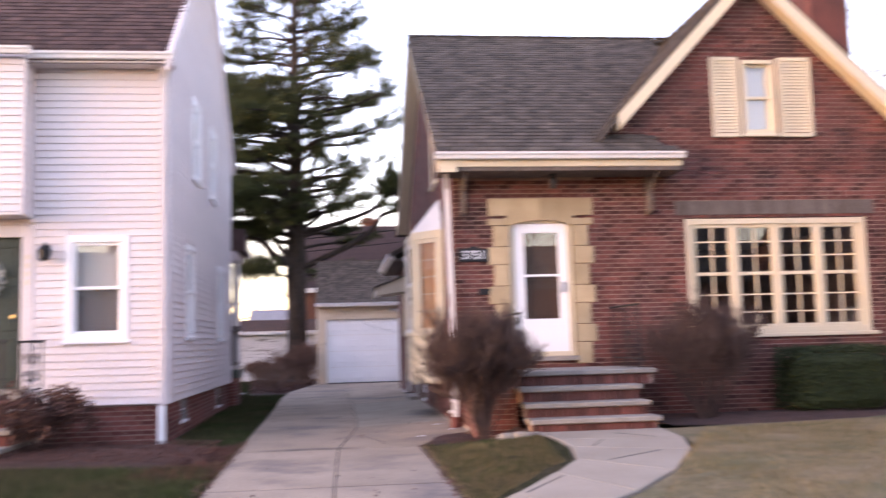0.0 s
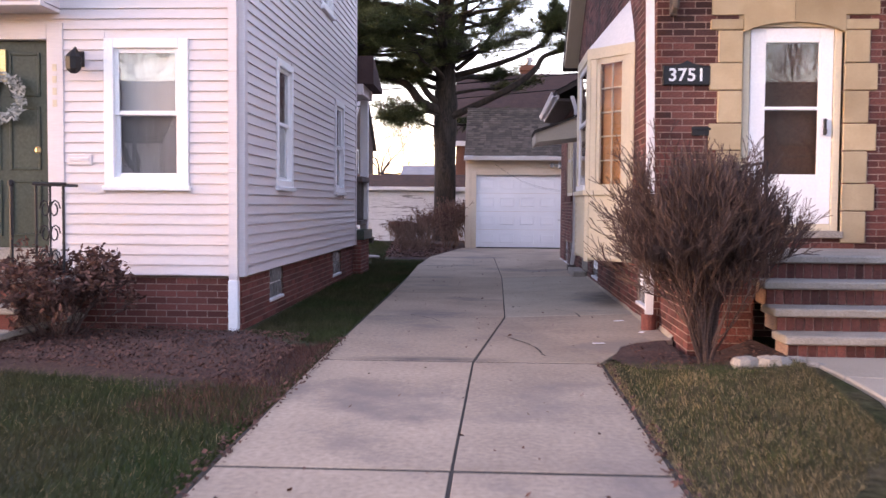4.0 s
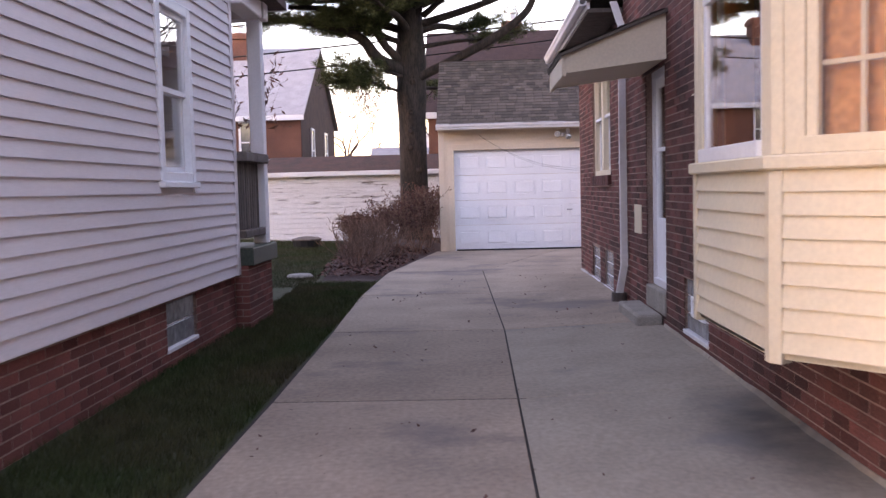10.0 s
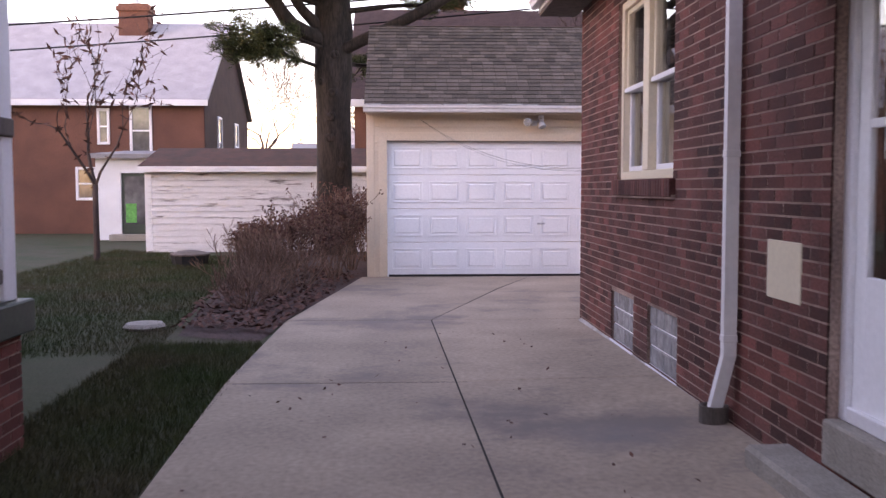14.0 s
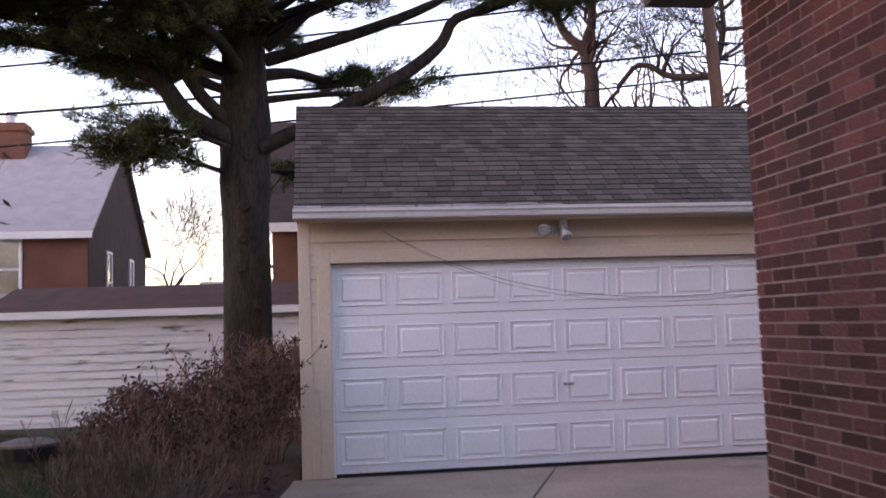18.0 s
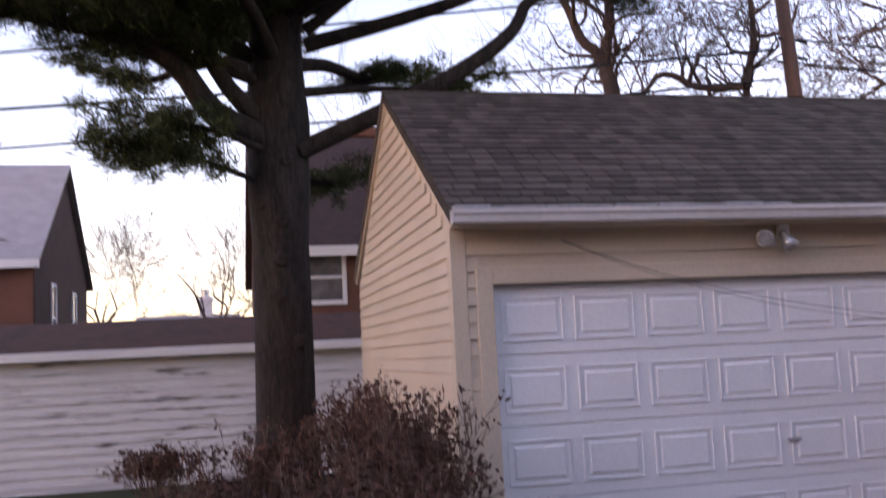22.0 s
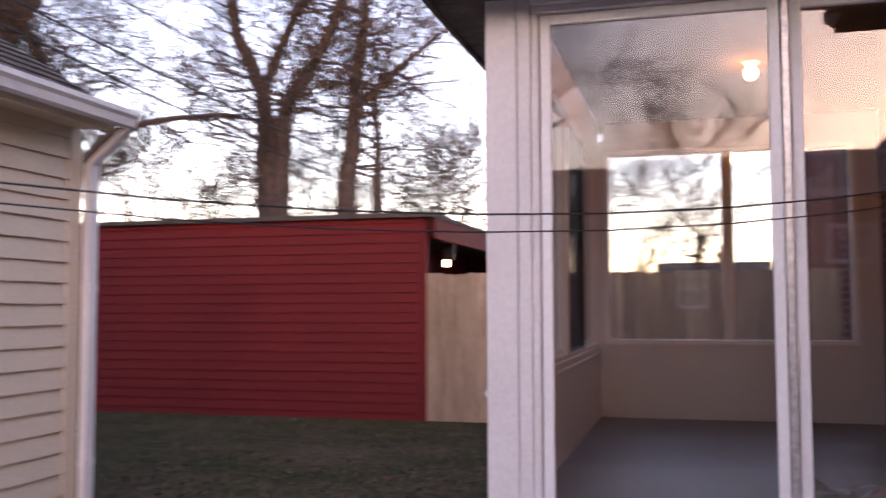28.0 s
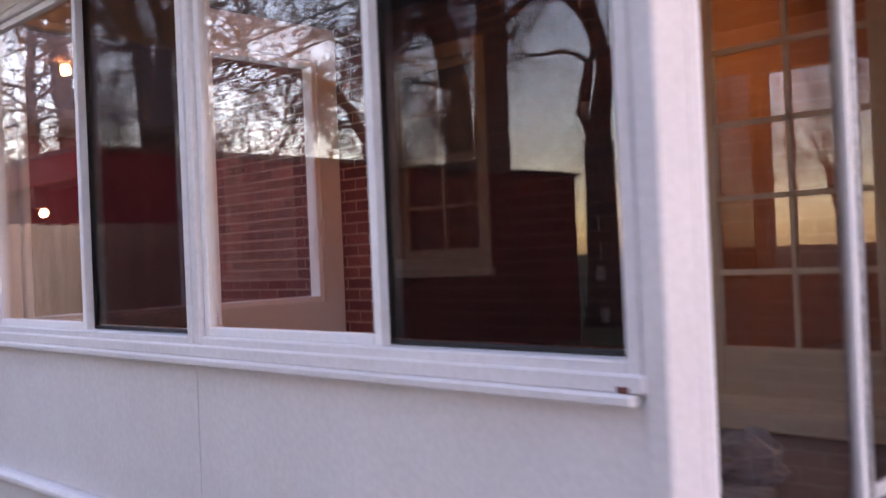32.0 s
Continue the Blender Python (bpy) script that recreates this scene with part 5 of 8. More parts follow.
# roof
su = Vector((0, RY - GY + 0.24, RZ - 2.68)).normalized()
Lg = Vector((0, RY - GY + 0.24, RZ - 2.68)).length
shingled("front_roof", garage, (GX0 - 0.05, GY - 0.24, 2.68), (1, 0, 0), tuple(su), GX1 - GX0 + 0.1, Lg, M_SHINGLE, parts=290)
shingled("rear_roof", garage, (GX0 - 0.05, GYB + 0.24, 2.68), (1, 0, 0), (0, -su.y, su.z), GX1 - GX0 + 0.1, Lg, M_SHINGLE, row=0.29, tab=0.6)
g = G()
for F in (GL, Face("x", GX1, 1)):
    F.prism(g, [(GY - 0.22, 2.60), (RY, RZ - 0.02), (RY, RZ - 0.13), (GY - 0.1, 2.58)], 0.0, 0.035)
    F.prism(g, [(RY, RZ - 0.02), (GYB + 0.22, 2.60), (GYB + 0.1, 2.58), (RY, RZ - 0.13)], 0.0, 0.035)
part("rake_board", g, M_TAN, garage)
part("soffit", G().rbox(GX0 - 0.02, GY - 0.22, 2.58, GX1 + 0.02, GY + 0.0, 2.60, 0.003), M_TAN, garage)
part("fascia", G().rbox(GX0 - 0.03, GY - 0.235, 2.56, GX1 + 0.03, GY - 0.215, 2.68, 0.003), M_TAN, garage)
gutter(garage, (GX0 - 0.06, GY - 0.235, 2.69), (GX1 + 0.12, GY - 0.235, 2.69), (0, -1, 0))
# torn flashing on the gutter
rng = random.Random(8)
x = GX0 - 0.05
while x < 2.6:
    g = G()
    w = rng.uniform(0.2, 0.5)
    g.rbox(x, GY - 0.36, 2.69, x + w, GY - 0.25, 2.70 + rng.uniform(0.003, 0.014), 0.003)
    part("flashing", g, M_METAL, garage, "bent bright metal flashing")
    x += w + rng.uniform(0.005, 0.04)
downspout("garage_downspout", [(GX1 + 0.10, GY - 0.28, 2.58), (GX1 + 0.06, GY - 0.06, 2.36), (GX1 + 0.06, GY - 0.06, 0.14), (GX1 + 0.10, GY - 0.24, 0.05)], "white square downpipe on the garage corner")
fl = thing("flood_light", (2.8, GY - 0.05, 2.44), "twin metal floodlight above the garage door", "lamp")
part("base", G().lathe(2.8, GY - 0.03, [(0.05, 2.40), (0.05, 2.48)], 10), M_METAL, fl)
for c, d in ((Vector((2.69, GY - 0.15, 2.45)), Vector((-0.45, -0.85, -0.1))), (Vector((2.90, GY - 0.15, 2.42)), Vector((0.2, -0.45, -0.85)))):
    d.normalize()
    part("lamp_head", G().tube([c - d * 0.10, c - d * 0.06, c - d * 0.02, c + d * 0.05, c + d * 0.055], [0.032, 0.036, 0.045, 0.068, 0.055], 14), M_METAL, fl, smooth=True)
    part("lens", G().tube([c + d * 0.052, c + d * 0.062], [0.055, 0.05], 14), M_GBLOCK, fl, "dull glass lens")
    part("arm", G().tube([(2.8, GY - 0.04, 2.44), c - d * 0.08], 0.012, 6), M_METAL, fl)
part("sensor", G().rbox(2.86, GY - 0.13, 2.475, 2.94, GY - 0.04, 2.565, 0.012), M_WHITE, fl)

# ---------------------------------------------------------------- the neighbour's boarded house
nb = thing("white_house", (-1.52, 2.64, 0), "pinkish white vinyl-sided house on a brick foundation", "house")
NS, NF = Face("x", -1.52, 1), Face("y", 2.5, -1)
FZ = 0.53
nsi = [(3.83, 4.67, 1.46, 2.96), (7.74, 8.60, 1.45, 2.92), (4.5, 5.4, 4.12, 5.5), (6.6, 7.5, 4.12, 5.5)]
NR = (6.25, 9.0)
nsl = (NR[1] - 5.55) / (NR[0] - 2.5)


def nspan(z):
    w = (z - 5.55) / nsl
    return 2.5 + max(w, 0), 10.0 - max(w, 0)


lap_siding("side_siding", nb, NS, 2.5, 10.0, FZ, 5.55, 0.1035, nsi, M_SIDING, gable=[(2.5, 5.55), (10.0, 5.55), NR], span=nspan, zmax=NR[1] - 0.1)
brick_wall("side_foundation", nb, Face("x", -1.56, 1), 2.553, 10.0, -0.03, FZ, [(3.73, 4.41, 0.17, 0.52), (7.9, 8.69, 0.13, 0.5)], bricks=M_NBRICK, near=[(5.0, 7.0, 0.0, 0.5)])
brick_wall("front_foundation", nb, Face("y", 2.54, -1), -8.0, -1.56, -0.03, FZ, [], bricks=M_NBRICK, near=[(-3.3, -1.7, 0.0, 0.5)])
for a, b, lo, hi in ((3.73, 4.41, 0.17, 0.52), (7.9, 8.69, 0.13, 0.5)):
    glass_blocks(nb, Face("x", -1.56, 1), a, b, lo, hi, 3, 2, vent=False)
nfo = [(-4.68, -3.37, 0.55, 3.09), (-2.95, -2.08, 1.43, 2.93)]
lap_siding("front_siding", nb, NF, -8.0, -1.52, FZ, 5.55, 0.1035, nfo, M_SIDING)
# jetty of the upper floor
JF = Face("y", 2.1, -1)
lap_siding("upper_front_siding", nb, JF, -8.0, -3.42, 3.22, 5.55, 0.1035, [(-5.9, -5.0, 4.2, 5.4)], M_SIDING, thick=0.39)
JS = Face("x", -3.42, 1)
g = G()
g.rbox(-3.48, 2.085, 3.20, -3.405, 2.16, 5.55, 0.005)
g.rbox(-8.0, 2.08, 3.18, -3.40, 2.49, 3.22, 0.005)
part("jetty_trim", g, M_SIDING, nb)
z = 3.22
while z < 5.5:
    g = G()
    JS.course(g, 2.16, 2.49, [(-0.001, z + 0.009), (0.022, z + 0.009), (0.022, z + 0.014), (0.004, z + 0.1115), (-0.001, z + 0.1115)])
    part("lap_board", g, M_SIDING, nb)
    z += 0.1035
g = G().rbox(-1.60, 2.44, FZ, -1.495, 2.56, 5.6, 0.006)
part("corner_board", g, M_SIDING, nb)
part("corner_board", G().rbox(-1.60, 9.93, FZ, -1.495, 10.03, 5.6, 0.006), M_SIDING, nb)
part("far_wall", G().box(-8.0, 2.66, 0, -7.85, 10, 5.6), M_SIDING, nb)
part("back_wall", G().box(-7.85, 9.84, 0, -1.68, 9.99, 5.6), M_SIDING, nb)
nu = Vector((0, NR[0] - 2.15, NR[1] - 5.27)).normalized()
nL = Vector((0, NR[0] - 2.15, NR[1] - 5.27)).length
part("ceiling_boards", G().box(-7.9, 2.66, 5.40, -1.68, 9.9, 5.48), M_ROOM, nb)
M_ROOFBROWN = mat("brown_shingle", (0.085, 0.05, 0.045), (0.06, 0.036, 0.034), 0.95, 4, 150, 0.5, rnd=0.35)
shingled("front_roof", nb, (-8.1, 2.15, 5.42), (1, 0, 0), tuple(nu), 6.65, nL, M_ROOFBROWN)
shingled("rear_roof", nb, (-8.1, 10.35, 5.42), (1, 0, 0), (0, -nu.y, nu.z), 6.65, nL, M_ROOFBROWN, row=0.4, tab=0.9)
g = G().rbox(-3.40, 2.18, 5.36, -1.42, 2.5, 5.42, 0.004)
part("soffit", g, M_SIDING, nb)
gutter(nb, (-3.4, 2.2, 5.50), (-1.42, 2.2, 5.50), (0, -1, 0))
gutter(nb, (-8.0, 1.98, 5.50), (-3.3, 1.98, 5.50), (0, -1, 0))
g = G()
NS.prism(g, [(2.1, 5.42), (NR[0], NR[1] + 0.1), (NR[0], NR[1] - 0.12), (2.1, 5.24)], 0.0, 0.07)
NS.prism(g, [(NR[0], NR[1] + 0.1), (10.4, 5.42), (10.4, 5.24), (NR[0], NR[1] - 0.12)], 0.0, 0.07)
part("rake_board", g, M_SIDING, nb)
for a, b, lo, hi in nsi:
    double_hung(nb, NS, a, b, lo, hi, M_WHITE, 0.09, 0.035, -0.03, shade=M_CURTAIN, shade_at=0.75)
# The pale upper shade stands in for sky reflected in that sash.
fw = double_hung(nb, NF, -2.95, -2.08, 1.43, 2.93, M_WHITE, 0.10, 0.035, -0.03, shade=M_CURTAIN, shade_at=0.5)
part("sheer", NF.box(G(), -2.83, -2.20, -0.13, -0.12, 1.53, 2.18), M_SHEER, fw, "grey sheer curtain")
double_hung(nb, JF, -5.9, -5.0, 4.2, 5.4, M_WHITE, 0.10, 0.035, -0.03, shade=M_CURTAIN, shade_at=0.5)
# its front door
nd = part("front_door", ring(G(), NF, -4.68, -3.37, 0.62, 3.09, 0.17, -0.12, 0.03, 0.006), M_SIDING, nb, "dark green panelled door with a dried wreath")
part("door_leaf", NF.box(G(), -4.51, -3.54, -0.11, -0.06, 0.80, 2.92), M_GREEN, nd)
for a, b in ((-4.40, -4.07), (-3.98, -3.65)):
    for lo, hi in ((0.92, 1.5), (1.6, 2.25), (2.35, 2.8)):
        part("door_panel", ring(G(), NF, a, b, lo, hi, 0.03, -0.065, -0.045, 0.006), M_GREEN, nd)
part("threshold", NF.box(G(), -4.6, -3.45, -0.1, 0.06, 0.62, 0.80, 0.01), M_STEP, nd)
part("knob", G().lathe(-3.64, 2.47, [(0.0, 1.76), (0.03, 1.78), (0.03, 1.82), (0.0, 1.84)], 8), M_BRASS, nd)
g = G()
rng = random.Random(4)
for k in range(420):
    a = rng.uniform(0, 2 * math.pi)
    r = rng.uniform(0.16, 0.27)
    c = Vector((-4.03 + r * math.cos(a), 2.50 - rng.uniform(0.0, 0.06), 2.33 + r * math.sin(a)))
    d = Vector((rng.uniform(-1, 1), rng.uniform(-1, 0.3), rng.uniform(-1, 1))).normalized() * 0.05
    s = d.cross(Vector((0, 1, 0))).normalized() * 0.012
    g.quad(c - s, c + d, c + s, c - d * 0.3)
solid("door_wreath", g, mat("dried_wreath", (0.42, 0.42, 0.40), (0.25, 0.27, 0.25), 0.9, 8, 40, 0, rnd=0.4), "round wreath of dried pale twigs on the green door", "wreath")
g = G().rbox(-4.06, 2.53, 2.5, -4.0, 2.57, 2.83, 0.004)
part("wreath_hook", g, M_BRASS, nd)
for k in range(4):
    nn = NF.box(G(), -3.48, -3.435, 0.03, 0.036, 2.24 + k * 0.12, 2.31 + k * 0.12, 0.002)
    part("house_digit", nn, M_CREAM, nd, "small worn brass number plate")
lm = thing("wall_lantern", (-3.2, 2.48, 2.6), "black wall lantern beside the door", "lamp")
part("bracket", G().tube([(-3.2, 2.49, 2.72), (-3.2, 2.38, 2.82), (-3.2, 2.34, 2.78)], 0.014, 6), M_IRON, lm)
part("cage", G().lathe(-3.2, 2.34, [(0.03, 2.56), (0.075, 2.60), (0.085, 2.72), (0.02, 2.79)], 8), M_IRON, lm)
part("back_plate", NF.box(G(), -3.25, -3.15, 0.014, 0.03, 2.64, 2.80, 0.005), M_IRON, lm)
ml = NF.box(G(), -3.33, -3.08, 0.014, 0.03, 1.65, 1.76, 0.006)
NF.box(ml, -3.30, -3.11, 0.03, 0.036, 1.69, 1.73, 0.003)
solid("mail_slot", ml, M_SIDING, "pale mail slot plate on the siding", "mail slot")
downspout("neighbour_downspout", [(-1.62, 2.3, 5.38), (-1.60, 2.40, 5.2), (-1.60, 2.40, 0.52), (-1.60, 2.40, 0.02)], "pale square downpipe at the boarded corner", M_SIDING, w=0.085, d=0.065)
part("lower_pipe", G().rbox(-1.65, 2.36, -0.02, -1.55, 2.44, 0.50, 0.008), M_WHITE, bpy.data.objects["neighbour_downspout"], "newer white lower length")
ns = thing("neighbour_steps", (-4.4, 1.4, 0), "low red brick steps with stone treads", "steps")
zp = -0.03
for a, b, y, zt in ((-4.55, -3.2, 0.8, 0.14), (-4.55, -3.2, 1.15, 0.34), (-4.75, -2.95, 1.5, 0.58)):
    part("tread", G().rbox(a, y - 0.02, zt - 0.06, b, 2.53, zt, 0.01), M_STEP, ns)
    ri = part("riser", G().box(a + 0.04, y + 0.04, zp, b - 0.04, 2.5, zt - 0.062), M_MORTAR, ns)
    x = a + 0.05
    while x < b - 0.2:
        part("riser_brick", G().box(x, y + 0.03, zp + 0.01, x + 0.203, y + 0.05, zt - 0.07), M_NBRICK, ri)
        x += 0.213
    zp = zt - 0.01
nrl = thing("neighbour_railing", (-4.2, 1.5, 0.3), "black wrought iron step railings with scrollwork", "railing")
for x0, x1 in ((-4.66, -4.40), (-3.24, -2.98)):
    for x in (x0, x1):
        part("post", G().tube([(x, 1.62, 0.57), (x, 1.62, 1.44)], 0.013, 6), M_IRON, nrl)
    part("top_bar", G().tube([(x0 - 0.03, 1.62, 1.44), (x1 + 0.03, 1.62, 1.44)], 0.016, 6), M_IRON, nrl)
    part("rail", G().tube([(x0, 1.62, 1.44), (x0, 2.47, 1.44)], 0.016, 6), M_IRON, nrl)
    for y in (1.9, 2.18):
        part("baluster", G().tube([(x0, y, 0.57), (x0, y, 1.44)], 0.009, 5), M_IRON, nrl)
    xm = (x0 + x1) / 2
    part("middle_bar", G().tube([(xm, 1.62, 0.60), (xm, 1.62, 1.43)], 0.007, 5), M_IRON, nrl)
    for z in (0.75, 0.98, 1.21):
        for sx in (-1, 1):
            part("scroll", G().tube([(xm + sx * (0.055 + 0.045 * math.cos(q * 0.75)) * (1 - q * 0.03), 1.62, z + 0.085 * math.sin(q * 0.75) * (1 - q * 0.04)) for q in range(11)], 0.008, 4), M_IRON, nrl)
part("newel", G().tube([(-3.44, 1.55, 0.34), (-3.44, 1.55, 1.42)], 0.017, 6), M_IRON, nrl)
part("newel_knob", G().lathe(-3.44, 1.55, [(0.005, 1.41), (0.03, 1.43), (0.03, 1.46), (0.005, 1.48)], 8), M_IRON, nrl)
part("newel_foot", G().tube([(-3.44, 1.55, 0.36), (-3.52, 1.45, 0.52), (-3.50, 1.4, 0.42)], 0.010, 5), M_IRON, nrl)

# the neighbour's back porch
bp = thing("back_porch", (-2.6, 11.2, 0), "open back porch with a white post and weathered wood rail", "porch")
brick_wall("porch_base", bp, Face("x", -1.42, 1), 10.04, 11.1, -0.03, 0.62, [], bricks=M_NBRICK, thick=0.2)
brick_wall("porch_base_end", bp, Face("y", 10.03, -1), -1.56, -1.42, -0.03, 0.62, [], bricks=M_NBRICK, thick=0.05)
brick_wall("porch_base_rear", bp, Face("y", 11.1, 1), -5.0, -1.42, -0.03, 0.62, [], bricks=M_NBRICK, thick=0.2)
part("deck", G().rbox(-5.0, 10.02, 0.62, -1.36, 11.16, 0.80, 0.01), M_GREEN, bp)
part("post", G().rbox(-1.57, 10.92, 0.80, -1.42, 11.07, 3.25, 0.008), M_WHITE_OLD, bp)
part("post", G().rbox(-4.95, 10.92, 0.80, -4.8, 11.07, 3.25, 0.008), M_WHITE_OLD, bp)
part("top_rail", G().rbox(-1.58, 10.04, 1.68, -1.40, 11.05, 1.78, 0.008), M_OLDWOOD, bp)
part("bottom_rail", G().rbox(-1.55, 10.04, 0.90, -1.43, 11.05, 0.98, 0.008), M_OLDWOOD, bp)
for k in range(9):
    y = 10.08 + k * 0.098
    part("slat", G().rbox(-1.525, y, 0.98, -1.50, y + 0.07, 1.68, 0.004), M_OLDWOOD, bp)
for k in range(22):
    x = -4.75 + k * 0.145
    part("slat", G().rbox(x, 11.0, 0.98, x + 0.09, 11.025, 1.68, 0.004), M_OLDWOOD, bp)
part("rear_rail", G().rbox(-4.8, 10.96, 1.68, -1.57, 11.06, 1.78, 0.008), M_OLDWOOD, bp)
part("beam", G().rbox(-5.0, 10.88, 3.25, -1.36, 11.10, 3.45, 0.01), M_SIDING, bp)
part("beam", G().rbox(-1.60, 10.02, 3.25, -1.38, 10.88, 3.45, 0.01), M_SIDING, bp)
part("porch_roof", G().prism([(10.02, 3.95), (10.02, 3.45), (11.35, 3.42), (11.35, 3.50)], 0, -5.2, -1.2), M_ROOFBROWN, bp)
gutter(bp, (-5.2, 11.35, 3.52), (-1.2, 11.35, 3.52), (0, 1, 0))


# ---------------------------------------------------------------- the glazed porch
px0, px1, py0, py1 = 4.92, 8.50, 15.8, 17.87
porch = thing("glazed_porch", (6.9, 16.8, 0), "white enclosed porch with sliding glass doors and windows", "porch")
PW, PN, PE = Face("x", px0, -1), Face("y", py1, 1), Face("x", px1, 1)
FLZ, CLZ = 0.655, 2.90
part("porch_floor", G().box(px0 + 0.02, py0, FLZ - 0.06, px1 - 0.02, py1 - 0.02, FLZ), M_PORCHFLOOR, porch)
part("porch_ceiling", G().box(px0 + 0.02, py0, CLZ, px1 - 0.02, py1 - 0.02, CLZ + 0.02), M_PORCHWALL, porch)
# base bands and ledges, one to a side
for F, a, b, c in ((PW, py0, py1, py1 + 0.045), (PN, px0, px1 - 0.06, px1 + 0.045), (PE, py0, py1 - 0.06, py1 - 0.06)):
    part("base_band", F.box(G(), a, b, -0.06, 0.012, 0.295, 0.515, 0.006), M_WHITE_OLD, porch)
    led = G()
    F.course(led, a, c, [(-0.06, 0.515), (0.028, 0.515), (0.045, 0.53), (0.045, 0.548), (0.03, 0.562), (-0.06, 0.572)])
    part("ledge", led, M_WHITE_OLD, porch)


def lattice(F, u0, u1, z0, z1, step=0.095):
    """Crossed slats, each a piece."""
    fr = part("lattice", ring(G(), F, u0, u1, z0, z1, 0.03, -0.04, -0.01, 0.003), M_WHITE_OLD, porch)
    h = z1 - z0
    for sgn, d in ((1, -0.030), (-1, -0.022)):
        u = u0 - h
        while u < u1:
            a, b = (u, u + h) if sgn > 0 else (u + h, u)
            za, zb = z0, z1
            # clip to the frame
            pts = []
            for t in (0.0, 1.0):
                pts.append((a + (b - a) * t, z0 + h * t))
            (ua, zA), (ub, zB) = pts
            lo, hi = 0.0, 1.0
            if ub != ua:
                t0, t1 = (u0 - ua) / (ub - ua), (u1 - ua) / (ub - ua)
                lo, hi = max(lo, min(t0, t1)), min(hi, max(t0, t1))
            if hi - lo > 0.08:
                A = (ua + (ub - ua) * lo, zA + h * lo)
                B = (ua + (ub - ua) * hi, zA + h * hi)
                w = 0.018
                g = G()
                F.prism(g, [(A[0] - w, A[1]), (A[0] + w, A[1]), (B[0] + w, B[1]), (B[0] - w, B[1])], d - 0.005, d)
                part("lattice_slat", g, M_WHITE_OLD, fr)
            u += step


lattice(PW, py0 + 0.02, py1 - 0.1, 0.02, 0.30)
lattice(PN, px0 + 0.1, px1 - 0.1, 0.02, 0.30)
# Solid dark box stands in for the shade behind the lattice.
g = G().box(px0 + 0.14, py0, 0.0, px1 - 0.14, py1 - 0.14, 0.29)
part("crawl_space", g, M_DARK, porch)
for x, y in ((px0 + 0.02, py1 - 0.14), (px1 - 0.14, py1 - 0.14)):
    part("pier", G().box(x, y, -0.03, x + 0.12, y + 0.12, 0.30), M_NBRICK, porch)
# corner posts and headers
part("corner_post", G().rbox(px0 - 0.008, py1 - 0.125, 0.572, px0 + 0.052, py1 + 0.004, 2.75, 0.006), M_WHITE_OLD, porch)
part("post_casing", G().rbox(px0 - 0.004, py1 - 0.18, 0.572, px0 + 0.10, py1 - 0.127, 2.72, 0.005), M_WHITE_OLD, porch)
part("corner_post", G().rbox(px1 - 0.055, py1 - 0.14, 0.572, px1 + 0.01, py1 + 0.01, 2.75, 0.006), M_WHITE_OLD, porch)
part("header", G().rbox(px0 - 0.005, py0, 2.69, px0 + 0.10, py1 - 0.18, CLZ - 0.02, 0.006), M_WHITE_OLD, porch)
part("header", G().rbox(px0 + 0.054, py1 - 0.10, 2.61, px1 - 0.06, py1 + 0.005, CLZ - 0.02, 0.006), M_WHITE_OLD, porch)
# sliding door
sd2 = part("sliding_door", PW.box(G(), 15.80, 17.69, -0.10, -0.012, 2.66, 2.69, 0.005), M_WHITE_OLD, porch, "white sliding glass door with a screen panel")
part("track", PW.box(G(), 15.80, 17.69, -0.10, -0.012, 0.612, 0.642, 0.005), M_WHITE_OLD, sd2)
for a, b in ((15.80, 15.83), (17.66, 17.69)):
    part("jamb", PW.box(G(), a, b, -0.10, -0.012, 0.642, 2.66, 0.005), M_WHITE_OLD, sd2)
for nm, a, b, d in (("fixed_leaf", 16.745, 17.655, -0.03), ("sliding_leaf", 15.832, 16.706, -0.065)):
    part(nm, ring(G(), PW, a, b, 0.648, 2.655, 0.042, d - 0.03, d, 0.004), M_WHITE, sd2)
    pane("pane", PW, a + 0.042, b - 0.042, 0.69, 2.613, d - 0.012, sd2, M_DOORGLASS).visible_shadow = False
part("meeting_stile", PW.box(G(), 16.712, 16.742, -0.09, -0.022, 0.645, 2.66, 0.004), M_METAL, sd2, "grey weathered aluminium stile")
part("screen", PW.box(G(), 15.874, 16.03, -0.112, -0.110, 0.69, 2.613), M_SCREENMESH, sd2, "dark insect screen behind the glass").visible_shadow = False
part("pull_handle", PW.box(G(), 15.845, 15.868, -0.065, -0.035, 1.62, 1.80, 0.005), M_IRON, sd2, "black pull handle")
part("sill", PW.box(G(), 15.80, 17.70, -0.12, 0.02, 0.572, 0.612, 0.006), M_WHITE_OLD, sd2)
# north front: skirt wall and window bank
part("skirt_wall", PN.box(G(), px0 + 0.054, 6.69, -0.10, -0.006, 0.572, 1.13), M_WHITE_OLD, porch)
part("skirt_wall", PN.box(G(), 6.692, px1 - 0.055, -0.10, -0.004, 0.572, 1.13), M_WHITE_OLD, porch)
PNW = [(4.975, 6.695), (6.698, 8.46)]
part("window_sill", PN.box(G(), 4.985, 8.48, -0.11, 0.03, 1.118, 1.145, 0.006), M_WHITE_OLD, porch)
part("window_apron", PN.box(G(), 4.965, 8.48, -0.10, 0.014, 1.145, 1.185, 0.005), M_WHITE_OLD, porch)
part("rust_spot", PN.box(G(), 5.0, 5.03, 0.012, 0.017, 1.146, 1.160, 0.002), M_TERRA, porch, "small brown rust stain")
